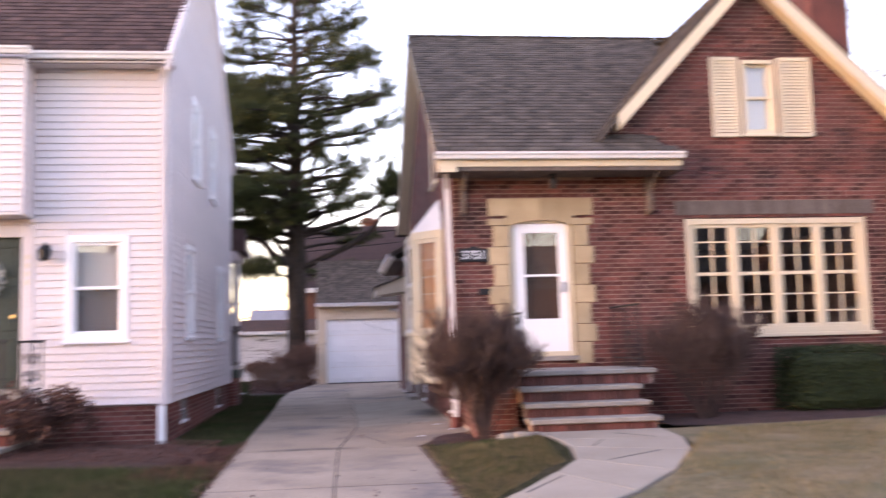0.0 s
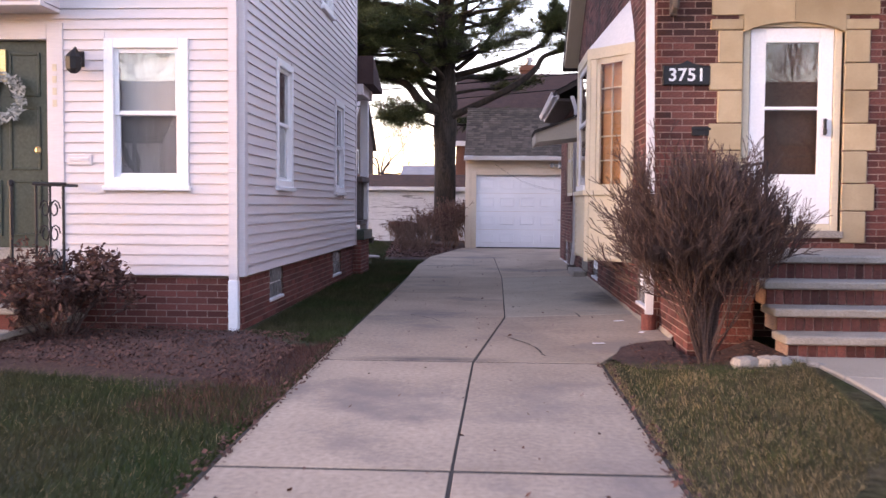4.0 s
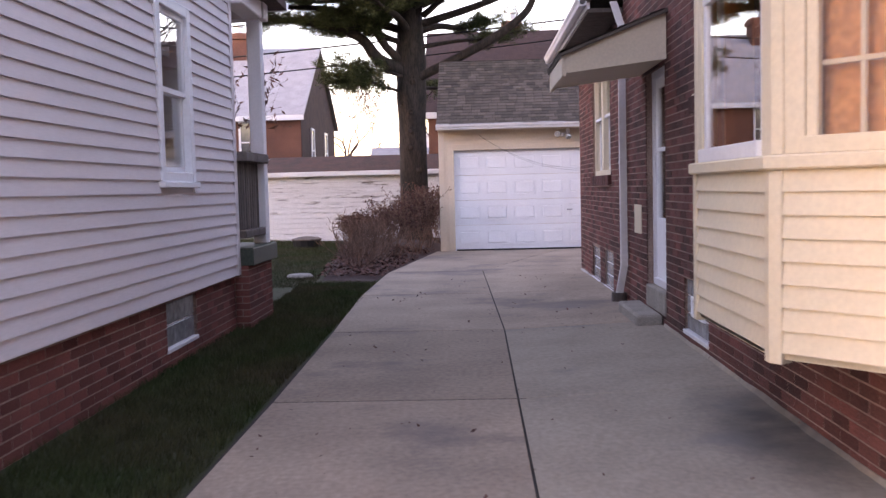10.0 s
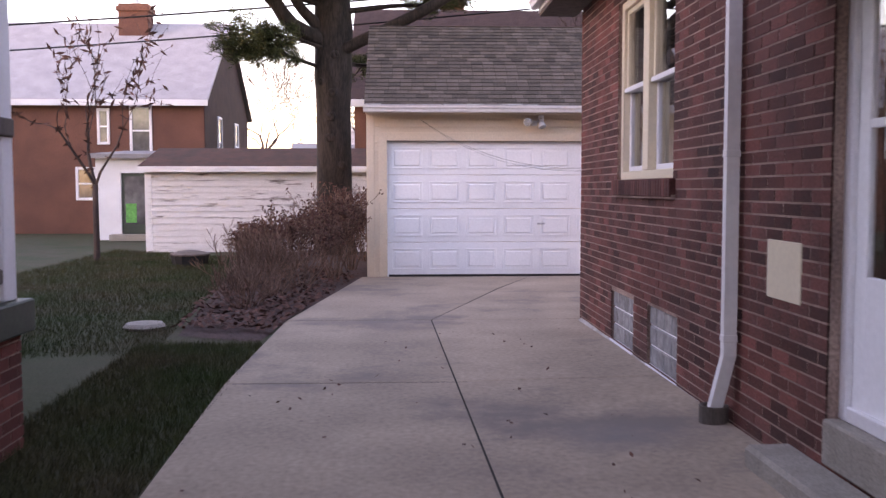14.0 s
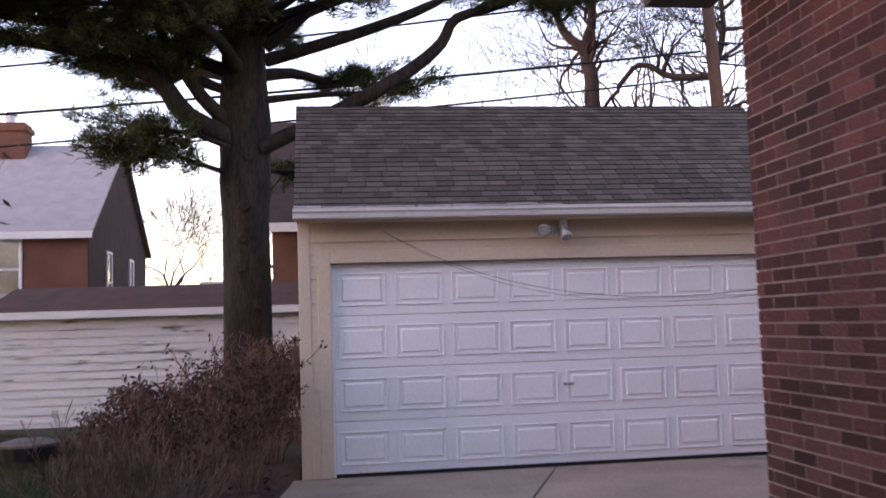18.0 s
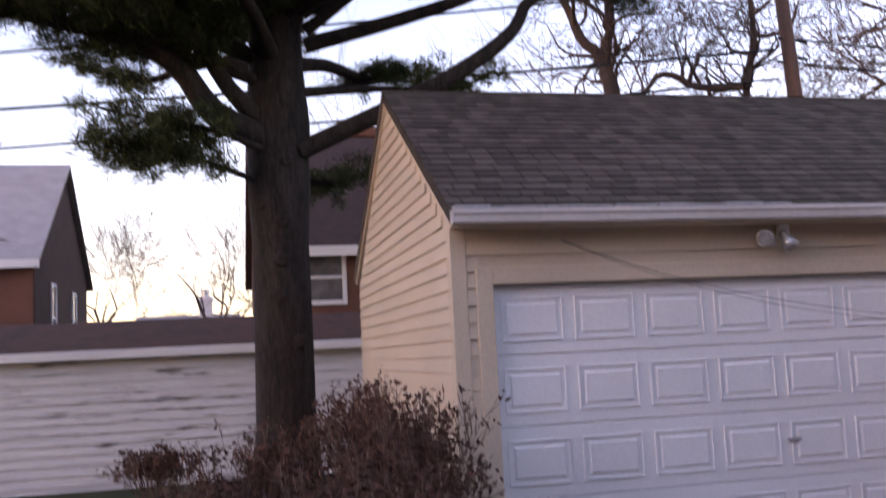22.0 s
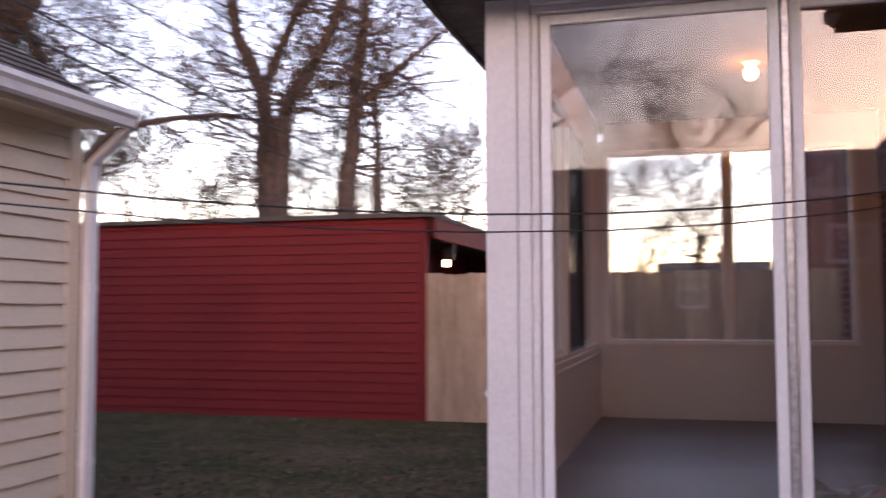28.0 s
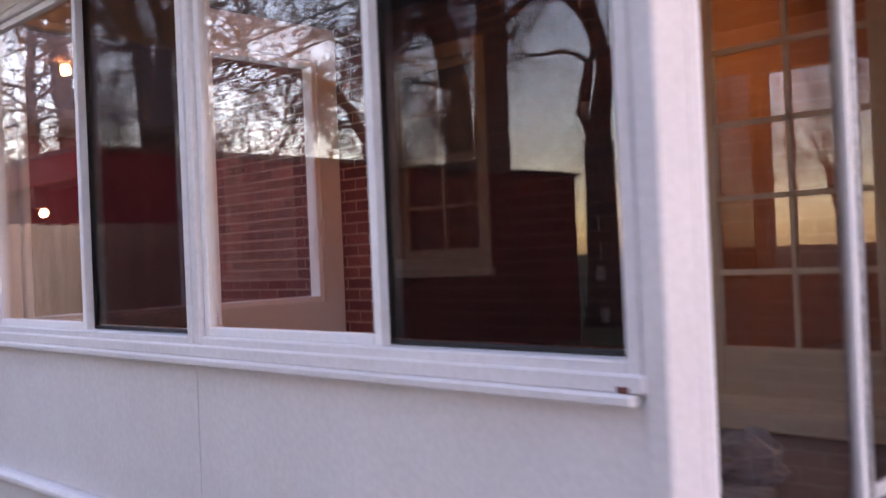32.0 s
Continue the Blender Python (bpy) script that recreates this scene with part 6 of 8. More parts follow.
for a, b in PNW:
    wn = part("sliding_window", ring(G(), PN, a, b, 1.172, 2.62, 0.04, -0.09, 0.0, 0.005), M_WHITE_OLD, porch, "white sliding window, one half screened")
    m = a + (b - a) * 0.483
    part("clear_sash", ring(G(), PN, m - 0.02, b - 0.04, 1.212, 2.58, 0.03, -0.055, -0.02, 0.003), M_WHITE, wn)
    pane("pane", PN, m + 0.01, b - 0.07, 1.242, 2.55, -0.035, wn)
    part("screen_sash", ring(G(), PN, a + 0.036, m, 1.212, 2.58, 0.014, -0.085, -0.06, 0.003), M_IRON, wn)
    pane("screen_pane", PN, a + 0.048, m - 0.018, 1.23, 2.562, -0.062, wn, M_SCREENGLASS)
    pane("screen", PN, a + 0.048, m - 0.018, 1.23, 2.562, -0.074, wn, M_SCREENMESH)
# scuffs on the skirt wall
part("scuff", PN.box(G(), 5.085, 5.135, -0.005, 0.0005, 0.835, 0.842), M_OLDWOOD, porch, "thin dark scratch in the paint")
part("scuff", PN.box(G(), 5.62, 5.635, -0.005, 0.0005, 0.64, 0.652), M_OLDWOOD, porch, "small dark chip in the paint")
# east side, seen through the porch
part("east_skirt", PE.box(G(), py0, py1 - 0.14, -0.10, -0.004, 0.572, 1.20), M_PORCHWALL, porch)
part("east_header", PE.box(G(), py0, py1 - 0.14, -0.10, -0.004, 2.66, CLZ), M_PORCHWALL, porch)
part("east_jamb", PE.box(G(), py0, 15.95, -0.10, -0.004, 1.20, 2.66), M_PORCHWALL, porch)
we = part("east_window", ring(G(), PE, 15.95, 17.73, 1.20, 2.66, 0.035, -0.095, 0.0, 0.005), M_WHITE, porch)
part("mullion", PE.box(G(), 16.79, 16.87, -0.09, 0.0, 1.235, 2.625, 0.005), M_WHITE, we)
pane("pane", PE, 15.985, 16.79, 1.235, 2.625, -0.04, we)
pane("pane", PE, 16.87, 17.695, 1.235, 2.625, -0.04, we)
# low hipped roof with a gutter along the door side
ex0, ex1, ey1, ez = 4.66, px1 + 0.25, 18.10, 2.75
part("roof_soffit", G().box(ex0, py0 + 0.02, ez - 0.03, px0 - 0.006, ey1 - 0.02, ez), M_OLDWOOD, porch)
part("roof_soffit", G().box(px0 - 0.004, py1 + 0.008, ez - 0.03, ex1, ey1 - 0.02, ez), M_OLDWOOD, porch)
part("roof_fascia", G().rbox(ex0 - 0.03, py0 + 0.02, ez - 0.04, ex0, ey1, ez + 0.12, 0.004), M_CREAM, porch)
part("roof_fascia", G().rbox(ex0, ey1 - 0.018, ez - 0.04, ex1, ey1 + 0.012, ez + 0.12, 0.004), M_OLDWOOD, porch)
hip = G().add([(ex0 - 0.05, py0 + 0.02, ez + 0.12), (ex0 - 0.05, ey1 + 0.04, ez + 0.12), (ex1 + 0.05, ey1 + 0.04, ez + 0.12), (ex1 + 0.05, py0 + 0.02, ez + 0.12), (6.1, py0 + 0.02, ez + 0.55), (7.3, py0 + 0.02, ez + 0.55)],
              [(0, 1, 4), (1, 2, 5, 4), (2, 3, 5), (0, 4, 5, 3), (3, 2, 1, 0)])
part("porch_roof", hip, M_SHINGLE, porch, "low dark shingled hip roof")
gutter(porch, (ex0 - 0.03, py0 + 0.1, ez + 0.12), (ex0 - 0.03, ey1 + 0.03, ez + 0.12), (-1, 0, 0))
# inside: window and French door in the brick wall, bulb
BK = Face("y", 15.76, 1)
double_hung(house, BK, 7.19, 8.02, 1.36, 2.62, M_CREAM, 0.08, 0.03, -0.05, grid=(1, 1), shade=M_CURTAIN, shade_at=0.0)
fd = part("french_door", ring(G(), BK, 5.02, 6.14, 0.66, 2.84, 0.14, -0.05, 0.04, 0.008), M_CREAM, house, "cream glazed door with amber light behind it")
g = ring(G(), BK, 5.14, 6.02, 0.70, 2.70, 0.11, -0.06, -0.02, 0.005)
BK.box(g, 5.25, 5.91, -0.06, -0.02, 0.80, 1.0, 0.005)
BK.box(g, 5.57, 5.59, -0.05, -0.025, 1.0, 2.60)
for k in range(1, 5):
    z = 1.0 + 1.60 * k / 5
    BK.box(g, 5.25, 5.91, -0.05, -0.025, z - 0.012, z + 0.012)
part("door_leaf", g, M_CREAM, fd)
pane("pane", BK, 5.25, 5.91, 1.0, 2.60, -0.04, fd)
part("plinth", BK.box(G(), 4.98, 6.22, 0.0, 0.10, 0.66, 0.76, 0.01), M_CREAM, fd)
cb = thing("porch_bulb", (6.8, 16.74, 2.84), "bare warm bulb in a porcelain ceiling holder", "lamp")
part("holder", G().lathe(6.8, 16.74, [(0.075, CLZ), (0.075, CLZ - 0.02), (0.035, CLZ - 0.035), (0.03, CLZ - 0.05)], 12), M_WHITE, cb)
part("bulb", G().lathe(6.8, 16.74, [(0.012, 2.85), (0.032, 2.825), (0.034, 2.80), (0.022, 2.775), (0.002, 2.77)], 12), M_LAMP, cb, "lit warm bulb", smooth=True)
cable = G().tube([BK.at(u, 0.012, z) for u, z in ((6.57, 2.85), (6.555, 2.12), (6.53, 1.75), (6.50, 1.5), (6.505, 1.32), (6.49, 1.15))], 0.009, 6)
cbx = thing("wall_conduit", (6.55, 15.79, 1.15), "thin grey conduit with round boxes on the porch brick wall", "conduit")
part("pipe", cable, M_GUTTER, cbx)
for u, z in ((6.557, 2.125), (6.505, 1.33), (6.49, 1.13)):
    part("box", BK.box(G(), u - 0.025, u + 0.025, 0.0, 0.035, z - 0.035, z + 0.035, 0.008), M_GUTTER, cbx)
# indoor lamps behind the glazed door and behind the bay
for p, e in (((5.6, 13.9, 2.7), 4.5), ((3.6, 4.9, 2.9), 1.2)):
    lp = new("room_lamp", bpy.data.lights.new("room_lamp", "POINT"))
    lp.location, lp.data.energy, lp.data.color, lp.data.shadow_soft_size = p, e, (1.0, 0.56, 0.22), 0.12
# wooden steps at the sliding door
ws = thing("porch_steps", (4.5, 16.35, 0), "orange-stained wooden porch steps", "steps")
for y in (15.94, 16.70):
    g = G().prism([(4.90, 0.60), (4.90, 0.34), (4.25, -0.02), (4.02, -0.02), (4.02, 0.12)], 1, y, y + 0.04)
    part("stringer", g, M_STAIRWOOD, ws)
for x, z in ((4.60, 0.40), (4.32, 0.22)):
    part("tread", G().rbox(x, 15.98, z - 0.035, x + 0.28, 16.70, z, 0.006), M_STAIRWOOD, ws)
    part("riser", G().rbox(x + 0.255, 15.98, z, x + 0.275, 16.70, z + 0.16, 0.004), M_STAIRWOOD, ws)

# ---------------------------------------------------------------- red outbuilding and fence
red = thing("red_outbuilding", (13.3, 23, 0), "dark red boarded outbuilding with a low roof", "outbuilding")
RW = Face("x", 13.3, -1)
lap_siding("west_siding", red, RW, 20.62, 29.0, -0.08, 2.70, 0.135, [], M_RED, thick=0.15, lip=0.022)
part("corner_board", G().rbox(13.275, 20.55, -0.05, 13.40, 20.66, 2.72, 0.006), M_RED, red)
part("south_wall", G().box(13.42, 22.2, 0, 22.85, 22.35, 2.69), M_RED, red)
part("roof", G().prism([(13.22, 2.70), (13.22, 2.76), (23.2, 2.76), (23.2, 2.70)], 1, 20.45, 29.1), M_SHINGLE, red)
part("eave_board", G().rbox(13.4, 20.46, 2.42, 23.1, 20.50, 2.70, 0.006), M_RED, red)
part("east_wall", G().box(22.85, 20.6, 0, 23.0, 29.0, 2.69), M_RED, red)
part("rear_wall", G().box(13.42, 28.85, 0, 22.85, 29.0, 2.69), M_RED, red)
rlamp = thing("outbuilding_lamp", (14.6, 20.9, 2.3), "small bright lamp under the red eave", "lamp")
part("bulb", G().lathe(14.6, 20.62, [(0.01, 2.08), (0.042, 2.10), (0.042, 2.15), (0.01, 2.18)], 10), glow_mat("bulb_white", (1.0, 0.50, 0.22), 25.0), rlamp, smooth=True)
part("holder", G().rbox(14.57, 20.5, 2.18, 14.63, 20.66, 2.42, 0.005), M_IRON, rlamp)
fence = thing("board_fence", (13.3, 15, 0), "new cedar board fence with dog-eared tops", "fence")
rng = random.Random(2)
y = 20.60
while y > 8.0:
    w = 0.151
    h = 1.93 + rng.uniform(-0.012, 0.012)
    d = 0.0 if int((20.60 - y) / 0.148) % 2 else 0.02
    g = G()
    a, b = y - w, y
    x = 13.27 + d
    g.prism([(a, -0.03), (b, -0.03), (b, h - 0.03), (b - 0.025, h), (a + 0.025, h), (a, h - 0.03)], 0, x, x + 0.02)
    part("board", g, M_FENCE, fence)
    y -= 0.148
for z in (0.4, 1.5):
    part("fence_rail", G().box(13.32, 8.0, z, 13.36, 20.5, z + 0.09), M_FENCE, fence)
fence2 = thing("rear_board_fence", (11, 8, 0), "cedar board fence along the rear lot", "fence")
x = 10.5
while x < 13.3:
    part("board", G().prism([(x, -0.03), (x + 0.138, -0.03), (x + 0.138, 1.9), (x + 0.113, 1.93), (x + 0.025, 1.93), (x, 1.9)], 1, 8.0, 8.02), M_FENCE, fence2)
    x += 0.148

# ---------------------------------------------------------------- white shed, far houses
shed = thing("white_shed", (-3, 29.5, -0.2), "low white shed with peeling boards and mossy roof", "shed")
M_PEEL = mat("peeling_white", (0.70, 0.67, 0.68), (0.60, 0.57, 0.58), 0.7, 1.5, 50, 0.1, stain=(0.13, 0.105, 0.095), stain_at=0.565, stretch=(1.6, 1, 16))
SF = Face("y", 29.4, -1)
lap_siding("front_siding", shed, SF, -5.6, 4.0, -0.25, 1.92, 0.155, [], M_PEEL, lip=0.045)
part("body", G().box(-5.55, 29.56, -0.25, 4.0, 33.0, 1.9), M_PEEL, shed)
part("shed_roof", G().prism([(29.15, 1.86), (29.15, 1.96), (31.3, 2.5), (33.3, 1.96), (33.3, 1.86)], 0, -5.8, 4.2), M_MOSS, shed)
part("eave_trim", G().rbox(-5.8, 29.12, 1.82, 4.2, 29.16, 1.96, 0.005), M_WHITE_OLD, shed)
part("corner_board", G().rbox(-5.68, 29.36, -0.25, -5.52, 29.5, 1.88, 0.005), M_WHITE_OLD, shed)
annex = thing("white_annex", (-8, 36, -0.2), "small white boarded annex with a green door", "shed")
AF = Face("y", 35.5, -1)
lap_siding("front_siding", annex, AF, -8.85, -5.8, -0.2, 2.4, 0.16, [(-8.1, -7.2, -0.2, 1.95)], M_WHITE_OLD)
part("body", G().box(-8.8, 36.0, -0.2, -5.9, 39.0, 2.4), M_WHITE_OLD, annex)
part("annex_roof", G().prism([(35.2, 2.36), (35.2, 2.5), (39.2, 2.75), (39.2, 2.6)], 0, -9.0, -5.6), M_SLATE, annex)
ad = part("door_frame", ring(G(), AF, -8.14, -7.16, -0.2, 1.97, 0.07, -0.06, 0.03, 0.006), M_WHITE_OLD, annex)
part("door_leaf", AF.box(G(), -8.07, -7.23, -0.1, -0.05, -0.2, 1.9), M_GREEN, ad)
part("door_glass", AF.box(G(), -7.98, -7.32, -0.05, -0.04, 0.3, 1.8), M_FARPANE, ad, "dark glass of the green door")
part("green_panel", AF.box(G(), -7.95, -7.62, -0.04, -0.03, 0.35, 0.95), mat("bright_green_paint", (0.10, 0.42, 0.10), (0.06, 0.30, 0.07), 0.6, 3, 20, 0.0), ad, "bright green panel on the door glass")
part("door_step", G().rbox(-8.3, 34.9, -0.2, -7.0, 35.4, 0.0, 0.01), M_STEP, annex)
wn = part("side_window", ring(G(), AF, -6.9, -6.45, 0.55, 1.95, 0.06, -0.02, 0.03, 0.006), M_WHITE_OLD, annex)
part("pane", AF.box(G(), -6.84, -6.51, 0.0, 0.015, 0.61, 1.89), M_FARPANE, wn)


def far_house(name, x0, x1, y0, y1, eave, ridge, wall_mat, roof_mat, label, wins=(), chimney=None, base=-0.2, ridge_along="x", gable_mat=None):
    """A brick house some way off: walls, gable roof, eave boards, windows, chimney."""
    h = thing(name, ((x0 + x1) / 2, y0, base), label, "house")
    g = G().box(x0, y0, base, x1, y1, eave)
    ym, xm = (y0 + y1) / 2, (x0 + x1) / 2
    if ridge_along == "x":
        g.prism([(y0, eave), (y1, eave), (ym, ridge)], 0, x0, x1)
    else:
        g.prism([(x0, eave), (x1, eave), (xm, ridge)], 1, y0, y1)
    part("wall", g, wall_mat, h)
    # Gable sheet in a darker brick: the shaded side, put into the colour.
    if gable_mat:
        part("gable_wall", G().prism([(y0 + 0.01, base), (y1 - 0.01, base), (y1 - 0.01, eave), (ym, ridge), (y0 + 0.01, eave)], 0, x1, x1 + 0.02), gable_mat, h, "brick gable coloured dark as the shaded side")
    k = 0.3
    if ridge_along == "x":
        s = (ridge - eave) / (ym - y0)
        for a, b, sg in ((y0 - k, ym, 1), (y1 + k, ym, -1)):
            part("roof", G().prism([(a, eave - s * k), (b, ridge), (b, ridge + 0.12), (a, eave - s * k + 0.12)], 0, x0 - 0.2, x1 + 0.2), roof_mat, h)
        part("eave_board", G().rbox(x0 - 0.2, y0 - k - 0.03, eave - s * k - 0.12, x1 + 0.2, y0 - k, eave - s * k + 0.1, 0.01), M_WHITE_OLD, h)
    else:
        s = (ridge - eave) / (xm - x0)
        for a, b in ((x0 - k, xm), (x1 + k, xm)):
            part("roof", G().prism([(a, eave - s * k), (b, ridge), (b, ridge + 0.12), (a, eave - s * k + 0.12)], 1, y0 - 0.2, y1 + 0.2), roof_mat, h)
    for F, a, b, lo, hi in wins:
        w = part("window", ring(G(), F, a, b, lo, hi, 0.1, -0.02, 0.05, 0.01), M_WHITE_OLD, h)
        part("pane", F.box(G(), a + 0.1, b - 0.1, 0.0, 0.015, lo + 0.1, hi - 0.1), M_FARPANE, w)
        part("meeting_rail", F.box(G(), a + 0.1, b - 0.1, 0.0, 0.035, (lo + hi) / 2 - 0.03, (lo + hi) / 2 + 0.03), M_WHITE_OLD, w)
    if chimney:
        cx, cy, cz0, cz1, w = chimney
        g = G().box(cx - w, cy - w * 0.7, cz0, cx + w, cy + w * 0.7, cz1)
        g.rbox(cx - w - 0.08, cy - w * 0.7 - 0.08, cz1 - 0.3, cx + w + 0.08, cy + w * 0.7 + 0.08, cz1 - 0.1, 0.02)
        c = part("chimney", g, wall_mat, h)
        part("chimney_pot", G().lathe(cx, cy, [(0.2, cz1), (0.18, cz1 + 0.3), (0.24, cz1 + 0.32), (0.24, cz1 + 0.4)], 10), M_METAL, c)
    return h


FA = Face("y", 40.0, -1)
# The east gable's shade is painted by a darker copy of the brick.
far_house("far_brick_house", -15.5, -6.4, 40.0, 49.4, 4.7, 8.0, M_FARBRICK, M_SLATE, "brick house with a pale slate roof and chimney", [(FA, -9.05, -8.25, 2.6, 4.4), (FA, -10.2, -9.75, 3.0, 4.3), (FA, -11.0, -10.25, 1.0, 2.2), (FA, -14.3, -13.3, 2.5, 4.3), (Face("x", -6.38, 1), 42.3, 43.1, 2.2, 4.2), (Face("x", -6.38, 1), 46, 46.8, 2.2, 4.2)], (-9.9, 44.2, 7.2, 8.75, 0.58), gable_mat=mat("shaded_gable_brick", (0.055, 0.028, 0.025), (0.038, 0.02, 0.019), 0.95, 2, 30, 0.3))
far_house("dark_roofed_house", -0.7, 9.0, 34.0, 44.0, 4.15, 7.55, M_FARBRICK, M_ROOFBROWN, "brick house with a brown roof behind the garage", [(Face("y", 34.0, -1), 0.15, 1.05, 2.8, 4.0)], (2.6, 40.5, 6.8, 8.3, 0.35))
far_house("small_grey_house", -6.0, -1.0, 62.0, 70.0, 2.6, 4.2, M_SIDING, M_SLATE, "distant pale house with a low grey roof", [], (-2.6, 66, 4.0, 5.3, 0.35))
far_house("east_red_house", 16.5, 24.0, 6.0, 14.7, 3.6, 6.2, M_RED, M_ROOFBROWN, "dark red house beyond the cedar fence", [(Face("x", 16.5, -1), 9.0, 10.0, 1.6, 3.0)], None, ridge_along="y")
far_house("distant_house", 52, 62, 13.0, 19.0, 2.3, 3.9, M_FARBRICK, M_SHINGLE, "distant house with a dark low roof", [], (57, 15.5, 3.5, 4.6, 0.4), ridge_along="y")
far_house("distant_east_house", 50, 60, 27.0, 36.0, 3.2, 5.4, M_FARBRICK, M_SHINGLE, "distant brick house with a grey roof", [], (54, 31, 5.0, 6.4, 0.4))

# Unseen terraces, added to block the bright horizon in window reflections.
for x in (-44.0, -12.0, 20.0):
    far_house("back_street_house", x, x + 27.0, -84.0, -74.0, 6.5, 11.0, M_FARBRICK, M_SHINGLE, "unseen brick terrace that blocks the horizon in reflections", [], None)
# Unseen western houses, added to block low sky mirrored in the porch glass.
for k, (x, y) in enumerate(((-40.0, 8.6), (-42.0, 21.0), (-40.0, 37.0), (-38.0, 54.0))):
    far_house("west_house", x, x + 9.0, y, y + 12.0, 4.8, 8.2, M_FARBRICK, M_SHINGLE, "unseen brick house that blocks low western sky in reflections", [(Face("x", x + 9.0, 1), y + 3.0, y + 4.2, 1.4, 3.0), (Face("x", x + 9.0, 1), y + 8.0, y + 9.2, 1.4, 3.0)], None, ridge_along="y")
# More unseen houses, closing the horizon gap mirrored in the front window.
for x in (28.5, 41.5, 54.5):
    far_house("street_house", x, x + 10.0, -44.0, -36.0, 4.8, 8.4, M_FARBRICK, M_SHINGLE, "unseen brick house across the street, for reflections", [(Face("y", -36.0, 1), x + 2.0, x + 3.0, 1.2, 2.8)], None)
# houses over the street, behind the walk's start; unseen, added to darken window reflections
far_house("street_house", -12.0, -2.5, -44.0, -36.0, 4.8, 8.2, M_FARBRICK, M_SHINGLE, "unseen brick house across the street, for reflections", [(Face("y", -36.0, 1), -10, -9, 1.2, 2.8), (Face("y", -36.0, 1), -6, -5, 1.2, 2.8)], None)
far_house("street_house", 2.0, 11.5, -44.0, -36.0, 4.8, 8.4, M_FARBRICK, M_SHINGLE, "unseen brick house across the street, for reflections", [(Face("y", -36.0, 1), 4, 5, 1.2, 2.8), (Face("y", -36.0, 1), 8, 9, 1.2, 2.8)], None)
far_house("street_house", -27.0, -16.5, -44.0, -36.0, 4.6, 8.0, M_SIDING, M_SHINGLE, "unseen pale house across the street, for reflections", [], None)
far_house("street_house", 15.5, 25.5, -44.0, -36.0, 4.6, 8.0, M_FARBRICK, M_SHINGLE, "unseen brick house across the street, for reflections", [], None)
far_house("side_lot_house", 14.5, 23.0, -6.0, 3.0, 4.6, 8.0, M_FARBRICK, M_SHINGLE, "unseen brick house on the next lot, for reflections", [], None)

# brick wing in the yard behind the boarded house, mirrored in the porch glass
wing = thing("rear_brick_wing", (-8.5, 13.5, -0.1), "low brick wing with a white railed balcony on top", "house")
part("wall", G().box(-11.0, 10.6, -0.1, -6.0, 15.9, 3.1), M_FARBRICK, wing)
part("balcony_deck", G().rbox(-11.1, 13.2, 3.1, -5.9, 16.0, 3.22, 0.01), M_WHITE_OLD, wing)
wf = Face("x", -6.0, 1)
wn = part("window", ring(G(), wf, 14.5, 15.2, 2.1, 2.7, 0.08, -0.02, 0.04, 0.006), M_WHITE_OLD, wing)
part("pane", wf.box(G(), 14.58, 15.12, 0.0, 0.015, 2.18, 2.62), M_FARPANE, wn)
part("wing_roof", G().prism([(10.2, 6.6), (10.2, 3.2), (13.6, 3.2), (13.6, 4.6)], 0, -11.0, -6.1), M_SHINGLE, wing)
rl = part("balcony_rail", G().rbox(-6.0, 13.7, 3.72, -5.93, 16.0, 3.78, 0.006), M_WHITE_OLD, wing)
for k in range(16):
    part("baluster", G().box(-5.985, 13.75 + k * 0.148, 3.22, -5.945, 13.79 + k * 0.148, 3.72), M_WHITE_OLD, rl)


# ---------------------------------------------------------------- plants
def grow(g, p, d, length, r, depth, rng, spread=0.55, sides=(7, 6, 5, 4, 3, 3, 3), tips=None, up=0.12, kids=(2, 3), wobble=0.16, shrink=(0.62, 0.8), rmin=0.003):
    """A branch that bends, tapers and forks."""
    n = 4 if depth > 1 else 3
    pts, rad = [p], [r]
    q = p.copy()
    e = d.copy()
    for i in range(n):
        e = (e + Vector((rng.gauss(0, wobble), rng.gauss(0, wobble), rng.gauss(0, wobble) + up * 0.3))).normalized()
        q = q + e * (length / n)
        pts.append(q.copy())
        rad.append(max(r * (1 - 0.45 * (i + 1) / n), rmin))
    level = min(len(sides) - 1, max(0, 6 - depth))
    g.tube(pts, rad, sides[level], cap=False)
    if depth <= 0:
        if tips is not None:
            tips.append((q.copy(), e.copy()))
        return
    for k in range(rng.randint(*kids)):
        a = Vector((rng.gauss(0, 1), rng.gauss(0, 1), rng.gauss(0, 1)))
        side = (a - e * a.dot(e)).normalized()
        f = (e + side * rng.uniform(0.5, 1.2) * spread + Vector((0, 0, up))).normalized()
        i = n if k == 0 else rng.randint(max(1, n - 2), n)
        grow(g, pts[i].copy(), f, length * rng.uniform(*shrink), max(rad[i] * (0.8 if k == 0 else 0.62), rmin), depth - 1, rng, spread, sides, tips, up, kids, wobble, shrink, rmin)


